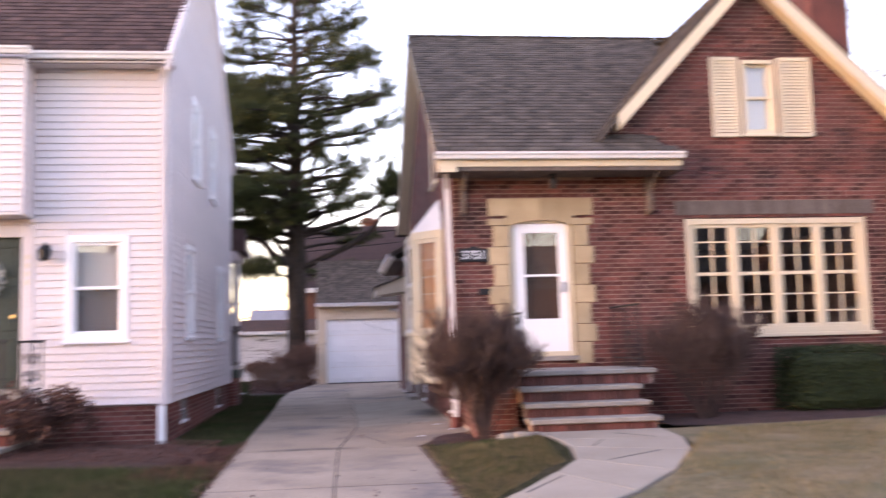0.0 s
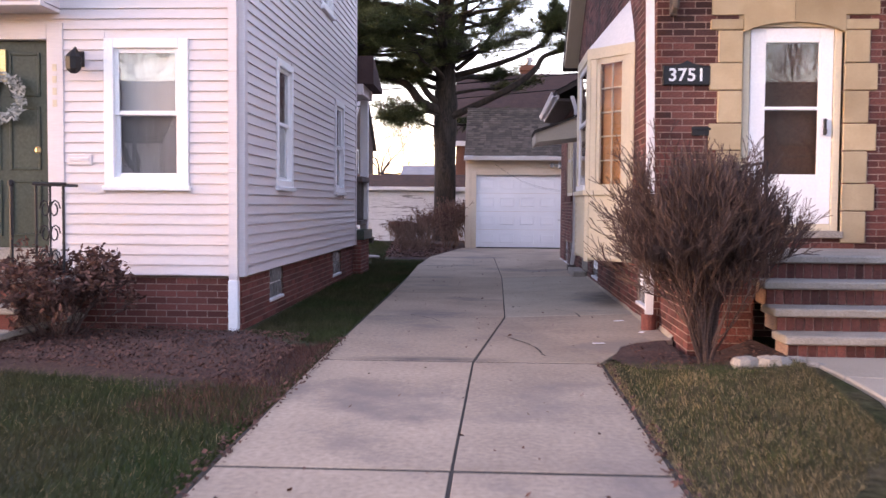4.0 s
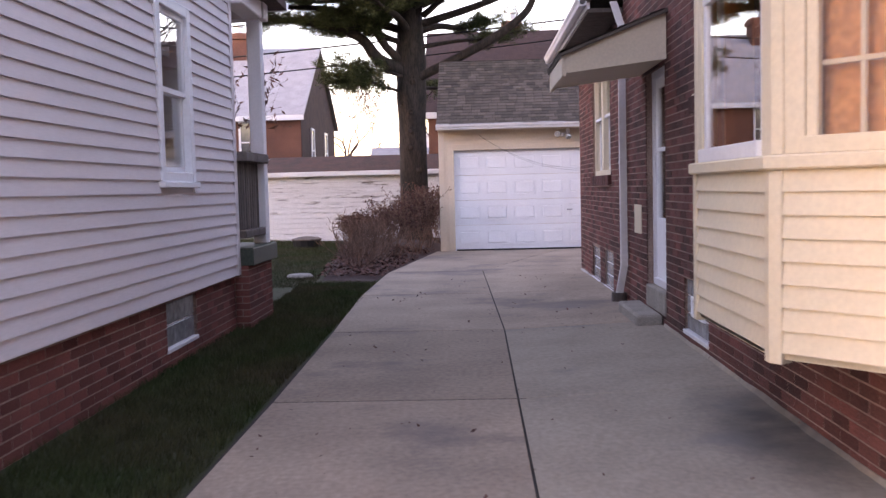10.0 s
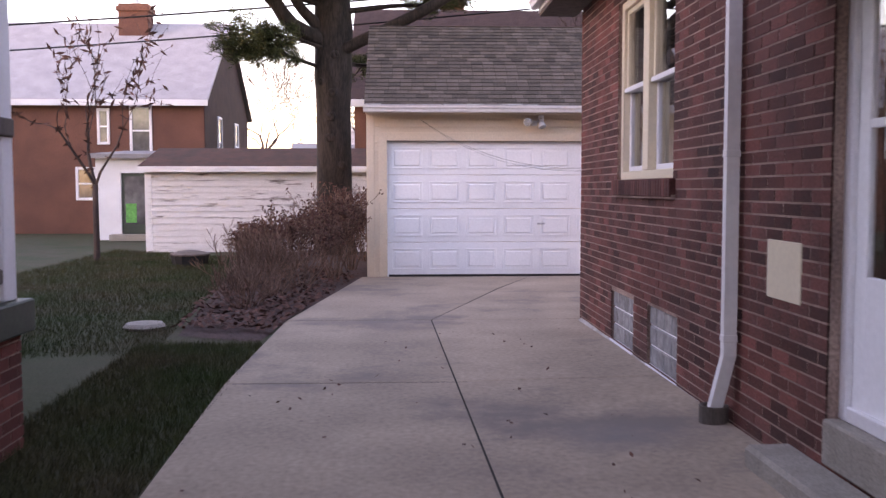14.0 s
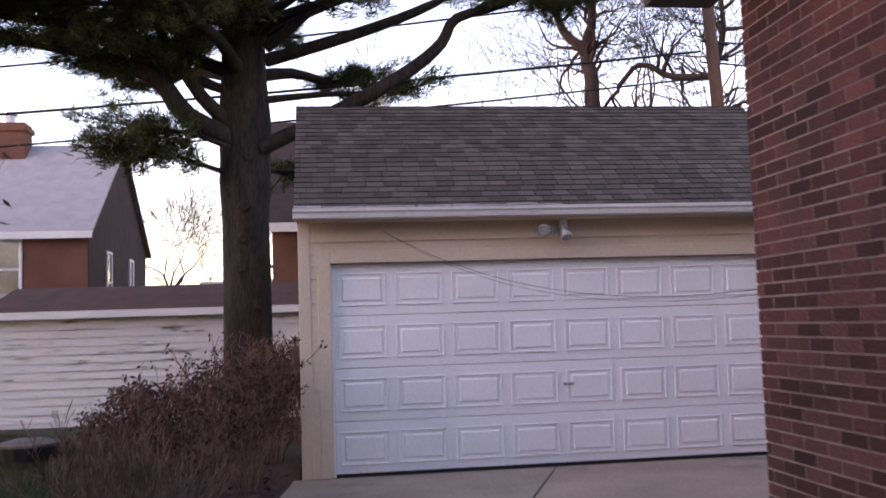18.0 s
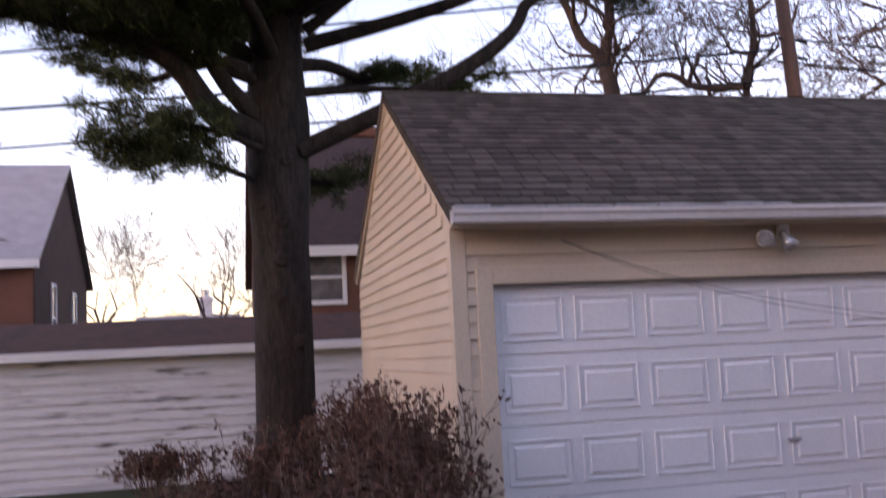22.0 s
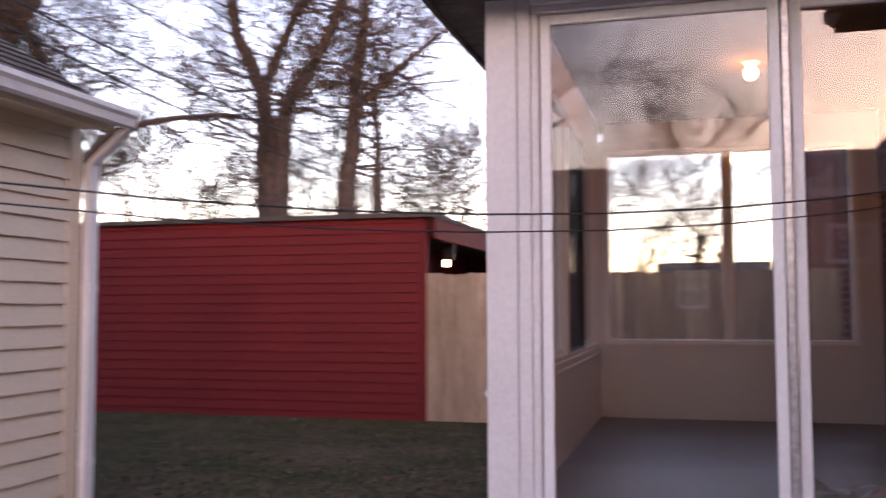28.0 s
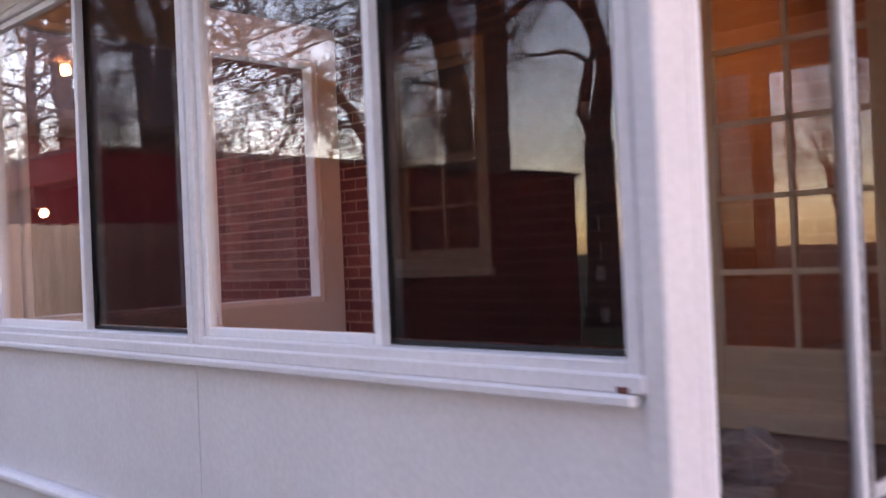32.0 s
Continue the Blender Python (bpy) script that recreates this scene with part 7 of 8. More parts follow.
def bare_tree(name, p, height, r, label, seed, depth=7, spread=0.5, lean=(0, 0, 1), rmin=0.006, kids=(2, 3)):
    t = thing(name, p, label, "tree")
    rng = random.Random(seed)
    trunk, limbs = G(), G()
    P = Vector(p)
    L = height * 0.26
    top = P + Vector(lean).normalized() * L
    trunk.tube([P - Vector((0, 0, 0.1)), P + (top - P) * 0.08, P + (top - P) * 0.5, top], [r * 1.5, r * 1.12, r, r * 0.9], 10)
    part("trunk", trunk, M_BRANCH, t, smooth=True)
    for k in range(3):
        a = rng.uniform(0, 6.28)
        d = (Vector(lean).normalized() + Vector((math.cos(a), math.sin(a), 0)) * rng.uniform(0.25, 0.6)).normalized()
        grow(limbs, top - Vector((0, 0, r * 0.4 * k)), d, height * 0.21, r * (0.72 - 0.12 * k), depth - 1, rng, spread, shrink=(0.70, 0.92), wobble=0.2, up=0.10, rmin=rmin, kids=kids)
    part("branchwork", limbs.mesh("branchwork", False), M_BRANCH, t, kind="stuff")
    return t


def shrub(name, p, radius, height, label, seed, stems=12, depth=4, material=M_TWIG, r=0.016, leaves=None, leaf_n=2, leaf_size=0.035, kids=(2, 4), spread=0.45, up=0.22):
    """A bare, many-stemmed shrub, with a few dry leaves where it has them."""
    t = thing(name, p, label, "shrub")
    rng = random.Random(seed)
    P = Vector(p)
    tips = []
    for k in range(stems):
        g = G()
        a = 2 * math.pi * k / stems + rng.uniform(-0.3, 0.3)
        o = Vector((math.cos(a), math.sin(a), 0))
        lean = rng.uniform(0.1, 1.15) * radius / height * 1.9
        d = (Vector((0, 0, 1)) + o * lean).normalized()
        grow(g, P + o * rng.uniform(0.02, 0.12) * radius - Vector((0, 0, 0.03)), d, height * rng.uniform(0.30, 0.40), r * rng.uniform(0.7, 1.2), depth, rng, spread, (6, 5, 5, 4, 3, 3, 3), tips, up, kids, 0.12, (0.60, 0.78), 0.0027)
        part("stem", g, material, t)
    if leaves:
        g = G()
        for q, e in tips:
            for k in range(leaf_n):
                c = q + Vector((rng.gauss(0, 0.03), rng.gauss(0, 0.03), rng.gauss(0, 0.03)))
                d = Vector((rng.gauss(0, 1), rng.gauss(0, 1), rng.gauss(0, 0.7))).normalized() * leaf_size * rng.uniform(0.6, 1.3)
                s = d.cross(Vector((rng.gauss(0, 1), rng.gauss(0, 1), rng.gauss(0, 1)))).normalized() * leaf_size * 0.4
                g.quad(c - d, c + s, c + d, c - s)
        part("dry_leaves", g, leaves, t, kind="stuff")
    return t


shrub("front_shrub", (2.68, 0.55, 0.03), 0.24, 1.60, "dense bare brown shrub beside the front steps", 11, 36, 5, r=0.014, kids=(3, 4), up=0.15, spread=0.47)
shrub("window_shrub", (5.95, 1.5, 0.12), 0.62, 1.70, "dense bare brown shrub under the front window", 12, 30, 5, r=0.016, kids=(2, 4), up=0.16, spread=0.5)
shrub("neighbour_shrub", (-3.0, 1.55, -0.03), 0.75, 0.95, "low bare reddish shrub against the white house", 13, 20, 4, r=0.010, leaves=M_LITTER, leaf_n=3, spread=0.6, kids=(2, 4))

# clipped yew under the window
yw = thing("clipped_hedge", (8.1, 1.9, 0), "small dark clipped evergreen hedge", "hedge")
g, rng = G(), random.Random(5)
for k in range(7000):
    a, b = rng.uniform(-1, 1), rng.uniform(-1, 1)
    f = rng.randrange(5)
    p = [(a, b, 1), (a, -1, abs(b)), (a, 1, abs(b)), (-1, a, abs(b)), (1, a, abs(b))][f]
    c = Vector((8.1 + p[0] * 0.72, 1.9 + p[1] * 0.42, 0.22 + p[2] * 0.82)) + Vector((rng.gauss(0, 0.035), rng.gauss(0, 0.035), rng.gauss(0, 0.03)))
    d = Vector((rng.gauss(0, 1), rng.gauss(0, 1), rng.gauss(0.5, 1))).normalized() * 0.035
    s = d.cross(Vector((rng.gauss(0, 1), rng.gauss(0, 1), rng.gauss(0, 1)))).normalized() * 0.012
    g.quad(c - d, c + s, c + d, c - s)
part("foliage", g, M_HEDGE, yw, kind="stuff")
part("core", G().rbox(7.45, 1.55, 0.2, 8.75, 2.25, 0.98, 0.12), M_HEDGE, yw)
part("stem", G().tube([(8.1, 1.9, -0.05), (8.1, 1.9, 0.4)], 0.05, 7), M_TWIG, yw)

# the pine
pine = thing("pine_tree", (-0.77, 26.34, -0.2), "tall old pine with knotted trunk and drooping needle sprays", "tree")
PT = Vector((-0.77, 26.34, -0.2))
g, rng = G(), random.Random(21)
zs = [-0.2, 0.0, 0.3, 0.8, 2.0, 3.2, 3.9, 4.3, 4.8, 5.6, 8.0, 11.0, 14.0, 17.0, 19.0]
rs = [0.60, 0.50, 0.43, 0.39, 0.37, 0.37, 0.41, 0.40, 0.42, 0.36, 0.30, 0.23, 0.16, 0.08, 0.02]
ring_n = 18
vs, fs = [], []
for z, r in zip(zs, rs):
    for k in range(ring_n):
        a = 2 * math.pi * k / ring_n
        w = r * (1 + 0.07 * noise.noise(Vector((math.cos(a) * 2.2, math.sin(a) * 2.2, z * 1.3))))
        vs.append((PT.x + w * math.cos(a), PT.y + w * math.sin(a), z))
for i in range(len(zs) - 1):
    for k in range(ring_n):
        fs.append((i * ring_n + k, i * ring_n + (k + 1) % ring_n, (i + 1) * ring_n + (k + 1) % ring_n, (i + 1) * ring_n + k))
g.add(vs, fs)
part("trunk", g, M_BARK, pine, smooth=True)
for a, z in ((-100, 2.5), (-95, 2.95), (-90, 3.45), (-80, 4.25), (-130, 3.7), (-60, 1.9)):
    c = Vector((PT.x + 0.37 * math.cos(radians(a)), PT.y + 0.37 * math.sin(radians(a)), z))
    o = Vector((math.cos(radians(a)), math.sin(radians(a)), 0))
    part("knot", G().tube([c - o * 0.05, c + o * 0.02, c + o * 0.05, c + o * 0.035], [0.11, 0.10, 0.06, 0.01], 10), M_BARK, pine, "pale ringed branch scar", smooth=True)
sprays = []


def limb(pts, r0, r1, foliage=(0.35, 1.0), dens=1.0, size=0.55, twigs=True):
    """One main limb through points, with side twigs that carry the sprays."""
    P = [Vector(p) for p in pts]
    n = len(P)
    fine = []
    for i in range(n - 1):
        for k in range(3):
            a, b = P[max(i - 1, 0)], P[i]
            c, d = P[i + 1], P[min(i + 2, n - 1)]
            t = k / 3
            fine.append(0.5 * ((2 * b) + (c - a) * t + (2 * a - 5 * b + 4 * c - d) * t * t + (3 * b - a - 3 * c + d) * t ** 3))
    fine.append(P[-1])
    m = len(fine)
    g = G()
    g.tube(fine, [r0 + (r1 - r0) * (i / (m - 1)) for i in range(m)], 8, cap=False)
    total = sum((fine[i + 1] - fine[i]).length for i in range(m - 1))
    if twigs:
        for k in range(int(total * 5.5 * dens)):
            f = foliage[0] + (foliage[1] - foliage[0]) * rng.random()
            i = min(int(f * (m - 1)), m - 2)
            q = fine[i].lerp(fine[i + 1], f * (m - 1) - i)
            e = (fine[i + 1] - fine[i]).normalized()
            s = e.cross(Vector((0, 0, 1))).normalized() * rng.choice((-1, 1))
            d = (e * rng.uniform(0.3, 1.0) + s * rng.uniform(0.3, 1.1) + Vector((0, 0, rng.uniform(-0.25, 0.35)))).normalized()
            L = rng.uniform(0.5, 1.3) * size * 1.7
            mid = q + d * L * 0.5 + Vector((0, 0, -0.03))
            tip = q + d * L + Vector((0, 0, rng.uniform(-0.12, 0.12)))
            g.tube([q, mid, tip], [0.02, 0.012, 0.006], 4, cap=False)
            for w in (0.45, 0.7, 0.9, 1.0):
                c = q.lerp(tip, w) + Vector((rng.gauss(0, 0.07), rng.gauss(0, 0.07), rng.gauss(0, 0.05)))
                sprays.append((c, (d + Vector((0, 0, 0.35))).normalized(), size))
    part("limb", g, M_BARK, pine, smooth=True)


limb([(-0.9, 26.2, 4.55), (-1.6, 25.9, 4.85), (-2.1, 25.7, 5.45), (-3.1, 25.4, 5.75), (-4.6, 25.0, 5.9), (-6.2, 24.6, 6.2)], 0.20, 0.03, (0.45, 1.0), 1.5)
limb([(-0.9, 26.2, 4.75), (-1.4, 26.0, 5.2), (-1.9, 25.7, 6.0), (-2.5, 25.2, 7.0), (-3.4, 24.6, 7.8)], 0.14, 0.02, (0.3, 1.0), 1.6)
limb([(-0.5, 26.1, 4.4), (1.1, 25.7, 5.1), (1.95, 25.6, 5.6), (2.4, 25.6, 6.0), (2.65, 25.6, 6.4), (3.45, 25.6, 6.65), (4.2, 25.5, 7.0), (4.9, 25.5, 7.4), (5.4, 25.5, 7.6)], 0.13, 0.03, (0.72, 1.0), 2.0, 0.5)
for q in ((3.0, 25.3, 7.5), (3.5, 25.9, 7.8), (4.2, 25.2, 8.0), (4.8, 25.8, 7.8), (3.9, 25.0, 6.9), (4.6, 26.0, 6.9), (5.1, 25.2, 7.2), (3.6, 25.3, 6.7)):
    limb([(2.9, 25.6, 6.5), (3.5, 25.6, 6.85), ((3.5 + q[0]) / 2, q[1] * 0.5 + 12.8, (6.9 + q[2]) / 2), q], 0.05, 0.012, (0.55, 1.0), 3.4, 0.42)
limb([(-0.4, 26.0, 5.8), (0.86, 25.7, 6.1), (2.0, 25.6, 6.5), (2.7, 25.6, 6.95), (2.9, 25.6, 7.8), (3.1, 25.6, 8.6)], 0.11, 0.02, (0.5, 1.0), 1.1, 0.36)
limb([(-0.4, 26.0, 6.0), (0.4, 25.7, 6.6), (0.95, 25.5, 7.3), (1.5, 25.4, 8.2)], 0.09, 0.02, (0.5, 1.0), 1.1, 0.36)
limb([(-0.4, 26.2, 6.3), (0.7, 26.0, 6.75), (2.0, 25.7, 7.1), (3.0, 25.5, 7.5)], 0.07, 0.015, (0.35, 1.0), 1.2, 0.36)
limb([(-0.5, 26.2, 5.2), (0.5, 26.6, 5.4), (1.4, 26.9, 5.5), (2.2, 27.2, 5.7)], 0.07, 0.015, (0.4, 1.0), 1.6, 0.36)
limb([(-0.6, 26.2, 6.0), (-0.2, 25.9, 7.4), (0.0, 25.7, 8.6), (0.3, 25.6, 10.0)], 0.14, 0.06, (0.5, 1.0), 0.8, 0.4)
limb([(-1.0, 26.2, 4.0), (-1.5, 26.0, 4.15), (-2.0, 25.8, 4.3), (-2.6, 25.6, 4.25)], 0.05, 0.012, (0.25, 1.0), 4.5, 0.42)
limb([(-1.0, 26.0, 4.4), (-1.6, 25.6, 4.55), (-2.4, 25.3, 4.6)], 0.05, 0.012, (0.25, 1.0), 2.4, 0.42)
limb([(-0.6, 26.6, 4.2), (-0.2, 27.3, 4.2), (0.4, 28.2, 4.4), (0.9, 28.6, 4.6)], 0.06, 0.012, (0.2, 1.0), 2.0, 0.42)
for q in ((-3.0, 25.3, 5.75), (-2.3, 25.2, 5.6), (-1.9, 24.9, 6.2), (-0.9, 24.6, 6.3)):
    limb([(-0.85, 26.2, 5.3), (-1.1 - 0.1 * q[2], 25.9, 5.6), ((q[0] - 1.2) / 2, (q[1] + 26) / 2, q[2] + 0.1), q], 0.06, 0.012, (0.25, 1.0), 2.2, 0.42)
for k in range(27):
    a = radians(rng.uniform(150, 262))
    zz = rng.uniform(6.1, 11.0)
    L = rng.uniform(4.0, 6.4)
    o = Vector((math.cos(a), math.sin(a), 0))
    b = Vector((PT.x, PT.y, zz))
    limb([b, b + o * L * 0.35 + Vector((0, 0, 0.06 * L)), b + o * L * 0.7 + Vector((0, 0, 0.02 * L)), b + o * L - Vector((0, 0, 0.02 * L))], 0.07, 0.012, (0.45, 1.0), 1.7, 0.5)
# whorls higher up
z = 5.6
while z < 18.2:
    f = (z - 5.6) / 12.6
    for k in range(5):
        a = rng.uniform(0, 2 * math.pi)
        L = (5.0 * (1 - f) ** 0.75 + 0.6) * rng.uniform(0.65, 1.1)
        if math.cos(a) > 0.5 and z < 9:
            L *= 0.62
        if math.sin(a) < -0.6 and z < 8:
            L *= 0.8
        o = Vector((math.cos(a), math.sin(a), 0))
        b = Vector((PT.x, PT.y, z))
        limb([b, b + o * L * 0.35 + Vector((0, 0, 0.10 * L)), b + o * L * 0.7 + Vector((0, 0, 0.12 * L)), b + o * L + Vector((0, 0, 0.22 * L))], 0.10 * (1 - f) + 0.03, 0.012, (0.5, 1.0), 0.75, 0.45)
    z += rng.uniform(0.42, 0.62)
ndl = G()
for c, d, size in sprays:
    for k in range(40):
        e = (d + Vector((rng.gauss(0, 0.75), rng.gauss(0, 0.75), rng.gauss(0, 0.55)))).normalized()
        o = c + Vector((rng.gauss(0, 0.06), rng.gauss(0, 0.06), rng.gauss(0, 0.05)))
        L = rng.uniform(0.12, 0.24) * size / 0.5
        s = e.cross(Vector((rng.gauss(0, 1), rng.gauss(0, 1), rng.gauss(0, 1)))).normalized() * 0.008
        n0 = len(ndl.v)
        ndl.v.extend([tuple(o - s), tuple(o + s), tuple(o + e * L)])
        ndl.f.append((n0, n0 + 1, n0 + 2))
nm = bpy.data.meshes.new("needle_sprays")
nm.from_pydata(ndl.v, [], ndl.f)
part("needle_sprays", nm, M_NEEDLE, pine, kind="stuff")
nm.materials.append(M_NEEDLE)

# bare trees behind the garage and the outbuilding
def old_tree(name, p, label, stems, seed, every=0.36, depth=4, length=1.9, rmin=0.010):
    """A large bare tree: a thick bole and limbs through their bends, each with twigs forking from it."""
    t = thing(name, p, label, "tree")
    rng = random.Random(seed)
    twigs = G()
    for k, (pts, r0, r1) in enumerate(stems):
        P = [Vector(q) for q in pts]
        fine = []
        for i in range(len(P) - 1):
            a, b, c, d = P[max(i - 1, 0)], P[i], P[i + 1], P[min(i + 2, len(P) - 1)]
            for j in range(4):
                w = j / 4
                fine.append(0.5 * ((2 * b) + (c - a) * w + (2 * a - 5 * b + 4 * c - d) * w * w + (3 * b - a - 3 * c + d) * w ** 3))
        fine.append(P[-1])
        m = len(fine)
        fine = [q + Vector((rng.gauss(0, 0.03), rng.gauss(0, 0.03), 0)) for q in fine]
        g = G()
        g.tube(fine, [r0 + (r1 - r0) * i / (m - 1) for i in range(m)], 10, cap=False)
        part("trunk" if k == 0 else "limb", g, M_BRANCH, t, smooth=True)
        total = sum((fine[i + 1] - fine[i]).length for i in range(m - 1))
        for j in range(int(total / every)):
            f = (0.3 if k == 0 else 0.1) + (0.7 if k == 0 else 0.9) * rng.random()
            i = min(int(f * (m - 1)), m - 2)
            e = (fine[i + 1] - fine[i]).normalized()
            v = Vector((rng.gauss(0, 1), rng.gauss(0, 1), rng.gauss(0, 1)))
            side = (v - e * v.dot(e)).normalized()
            d = (e * rng.uniform(0.1, 0.6) + side + Vector((0, 0, rng.uniform(-0.15, 0.45)))).normalized()
            grow(twigs, fine[i], d, length * rng.uniform(0.6, 1.25), rng.uniform(0.03, 0.075), depth + (1 if rng.random() < 0.35 else 0), rng, 0.6, up=0.05, wobble=0.22, shrink=(0.62, 0.88), rmin=rmin, kids=(2, 3))
        e = (fine[-1] - fine[-2]).normalized()
        for j in range(3):
            v = Vector((rng.gauss(0, 1), rng.gauss(0, 1), rng.gauss(0, 0.5)))
            grow(twigs, fine[-1], (e + v * 0.4).normalized(), length * 1.2, r1 * 0.8, depth + 1, rng, 0.55, up=0.06, wobble=0.2, shrink=(0.65, 0.9), rmin=rmin)
    part("branchwork", twigs.mesh("branchwork", False), M_BRANCH, t, kind="stuff")
    return t


old_tree("old_bare_tree", (24.6, 40.0, -0.2), "thick bare old tree with a straight mossy bole", [
    ([(24.6, 40.0, -0.3), (24.6, 40.0, 4), (24.5, 40.0, 8.5), (24.5, 40.1, 11.2), (24.6, 40.0, 13.5), (24.7, 39.8, 17.0)], 0.68, 0.34),
    ([(24.5, 40.1, 9.0), (23.5, 41.0, 10.1), (22.5, 41.9, 10.2), (21.4, 42.4, 10.9)], 0.16, 0.05),
    ([(24.6, 39.9, 11.4), (24.0, 40.5, 12.1), (23.2, 41.3, 12.3), (22.0, 42, 13.2)], 0.15, 0.05),
    ([(24.6, 39.9, 13.0), (25.4, 39.2, 14.4), (25.9, 38.6, 16.2)], 0.22, 0.1)], 131)
old_tree("old_bare_tree", (25.4, 39.2, -0.2), "thick bare old tree with a crooked forking bole", [
    ([(25.4, 39.2, -0.3), (25.4, 39.2, 4), (25.5, 39.1, 8.0), (25.8, 38.7, 9.6), (26.2, 38.3, 10.9), (26.3, 38.2, 12.5), (26.5, 38.0, 16.0)], 0.58, 0.26),
    ([(25.7, 38.8, 9.8), (25.3, 39.3, 12.0), (25.0, 39.6, 13.5), (24.7, 39.9, 15.0)], 0.15, 0.06),
    ([(26.2, 38.3, 10.9), (27.0, 37.6, 12.0), (27.8, 36.9, 13.8)], 0.14, 0.05)], 132)
old_tree("leaning_bare_tree", (27.4, 36.9, -0.2), "crooked bare tree leaning against its neighbour", [
    ([(27.4, 36.9, -0.3), (27.3, 37.0, 4.5), (27.2, 37.1, 6.0), (26.9, 37.4, 8.2), (26.6, 37.7, 10.0), (26.3, 38.0, 10.6)], 0.36, 0.2),
    ([(27.3, 37.0, 5.2), (27.9, 36.2, 6.9), (28.5, 35.3, 7.6), (29.4, 34.1, 8.0), (30.6, 32.9, 8.3)], 0.2, 0.06)], 133, 0.4)
old_tree("tall_bare_tree", (32.7, 32.3, -0.2), "tall bare tree with twin forking boles", [
    ([(32.7, 32.3, -0.3), (32.7, 32.3, 5.1), (32.6, 32.4, 7.0), (32.5, 32.5, 9.5), (32.1, 33.3, 11.6), (32.0, 33.6, 13.4), (31.9, 33.7, 16.0)], 0.5, 0.12),
    ([(32.5, 32.5, 9.3), (33.0, 31.5, 12.2), (33.2, 31.1, 13.5), (33.3, 30.9, 16.0)], 0.24, 0.1),
    ([(32.8, 31.9, -0.3), (32.8, 31.9, 5.3), (32.9, 31.8, 7.9), (33.0, 31.6, 9.3), (33.3, 30.7, 10.7), (33.7, 30.0, 12.7), (33.8, 29.7, 15.5)], 0.46, 0.16)], 134)
old_tree("tall_bare_tree", (33.8, 29.6, -0.2), "tall bare tree with a long side limb", [
    ([(33.8, 29.6, -0.3), (33.8, 29.6, 5.1), (33.9, 29.4, 7.9), (33.9, 29.2, 10.3), (34.0, 29.0, 12.5), (34.1, 28.8, 16.0)], 0.45, 0.16),
    ([(34.0, 29.1, 9.2), (34.4, 27.9, 10.4), (34.8, 26.7, 11.5), (35.1, 25.6, 12.4)], 0.2, 0.05),
    ([(34.2, 28.6, -0.3), (34.2, 28.6, 5.6), (34.2, 28.5, 7.3), (34.2, 28.6, 9.3), (34.3, 28.1, 11.0)], 0.26, 0.08)], 135)
old_tree("yard_tree", (7.6, 34.1, -0.2), "bare tree forking above the garage roof", [
    ([(7.6, 33.8, -0.3), (7.5, 33.8, 5.0), (7.4, 33.8, 7.5), (7.3, 33.8, 8.4), (7.5, 33.8, 9.3), (7.6, 33.8, 11.5)], 0.27, 0.08),
    ([(7.3, 33.8, 8.3), (6.8, 33.9, 8.9), (6.4, 34.0, 9.9), (5.9, 34.1, 11.0)], 0.15, 0.04)], 136, 0.5, 4, 1.1, 0.006)
old_tree("yard_tree", (10.2, 32.6, -0.2), "slender bare tree with a level lower limb", [
    ([(10.1, 32.6, -0.3), (10.15, 32.6, 5.0), (10.2, 32.6, 7.3), (10.4, 32.4, 9.0), (10.1, 32.3, 11.5)], 0.13, 0.04),
    ([(10.2, 32.6, 7.4), (9.4, 33.1, 7.5), (8.6, 33.4, 7.9), (8.1, 33.6, 7.4), (7.8, 33.7, 6.9)], 0.1, 0.04)], 137, 0.4, 4, 0.9, 0.006)
bare_tree("bare_tree", (13.5, 44, -0.2), 17, 0.35, "bare tree with spreading twigs", 37, 6, 0.6)
bare_tree("bare_tree", (5.5, 50, -0.2), 16, 0.32, "bare tree with spreading twigs", 38, 6, 0.6)
bare_tree("bare_tree", (-2.0, 58, -0.2), 10, 0.2, "small bare tree far off", 39, 7, 0.6)
bare_tree("bare_tree", (-9.0, 20, -0.1), 9, 0.2, "bare tree behind the back porch", 40, 7, 0.6)
bare_tree("bare_tree", (6.0, -26, -0.1), 17, 0.4, "tall bare tree along the street", 41, 7, 0.6)
bare_tree("bare_tree", (-4.0, -30, -0.1), 17, 0.4, "tall bare tree along the street", 42, 7, 0.6)
bare_tree("bare_tree", (15.5, 33.0, -0.1), 15, 0.35, "bare tree behind the yard", 48, 7, 0.6)
thicket = bare_tree("thicket_tree", (38, 34, -0.2), 11, 0.2, "twiggy bare tree of a far thicket", 43, 6, 0.62, rmin=0.012, kids=(2, 4))
thicket["group"] = "far thicket"
thicket["category"] = "tree"
rng2 = random.Random(9)
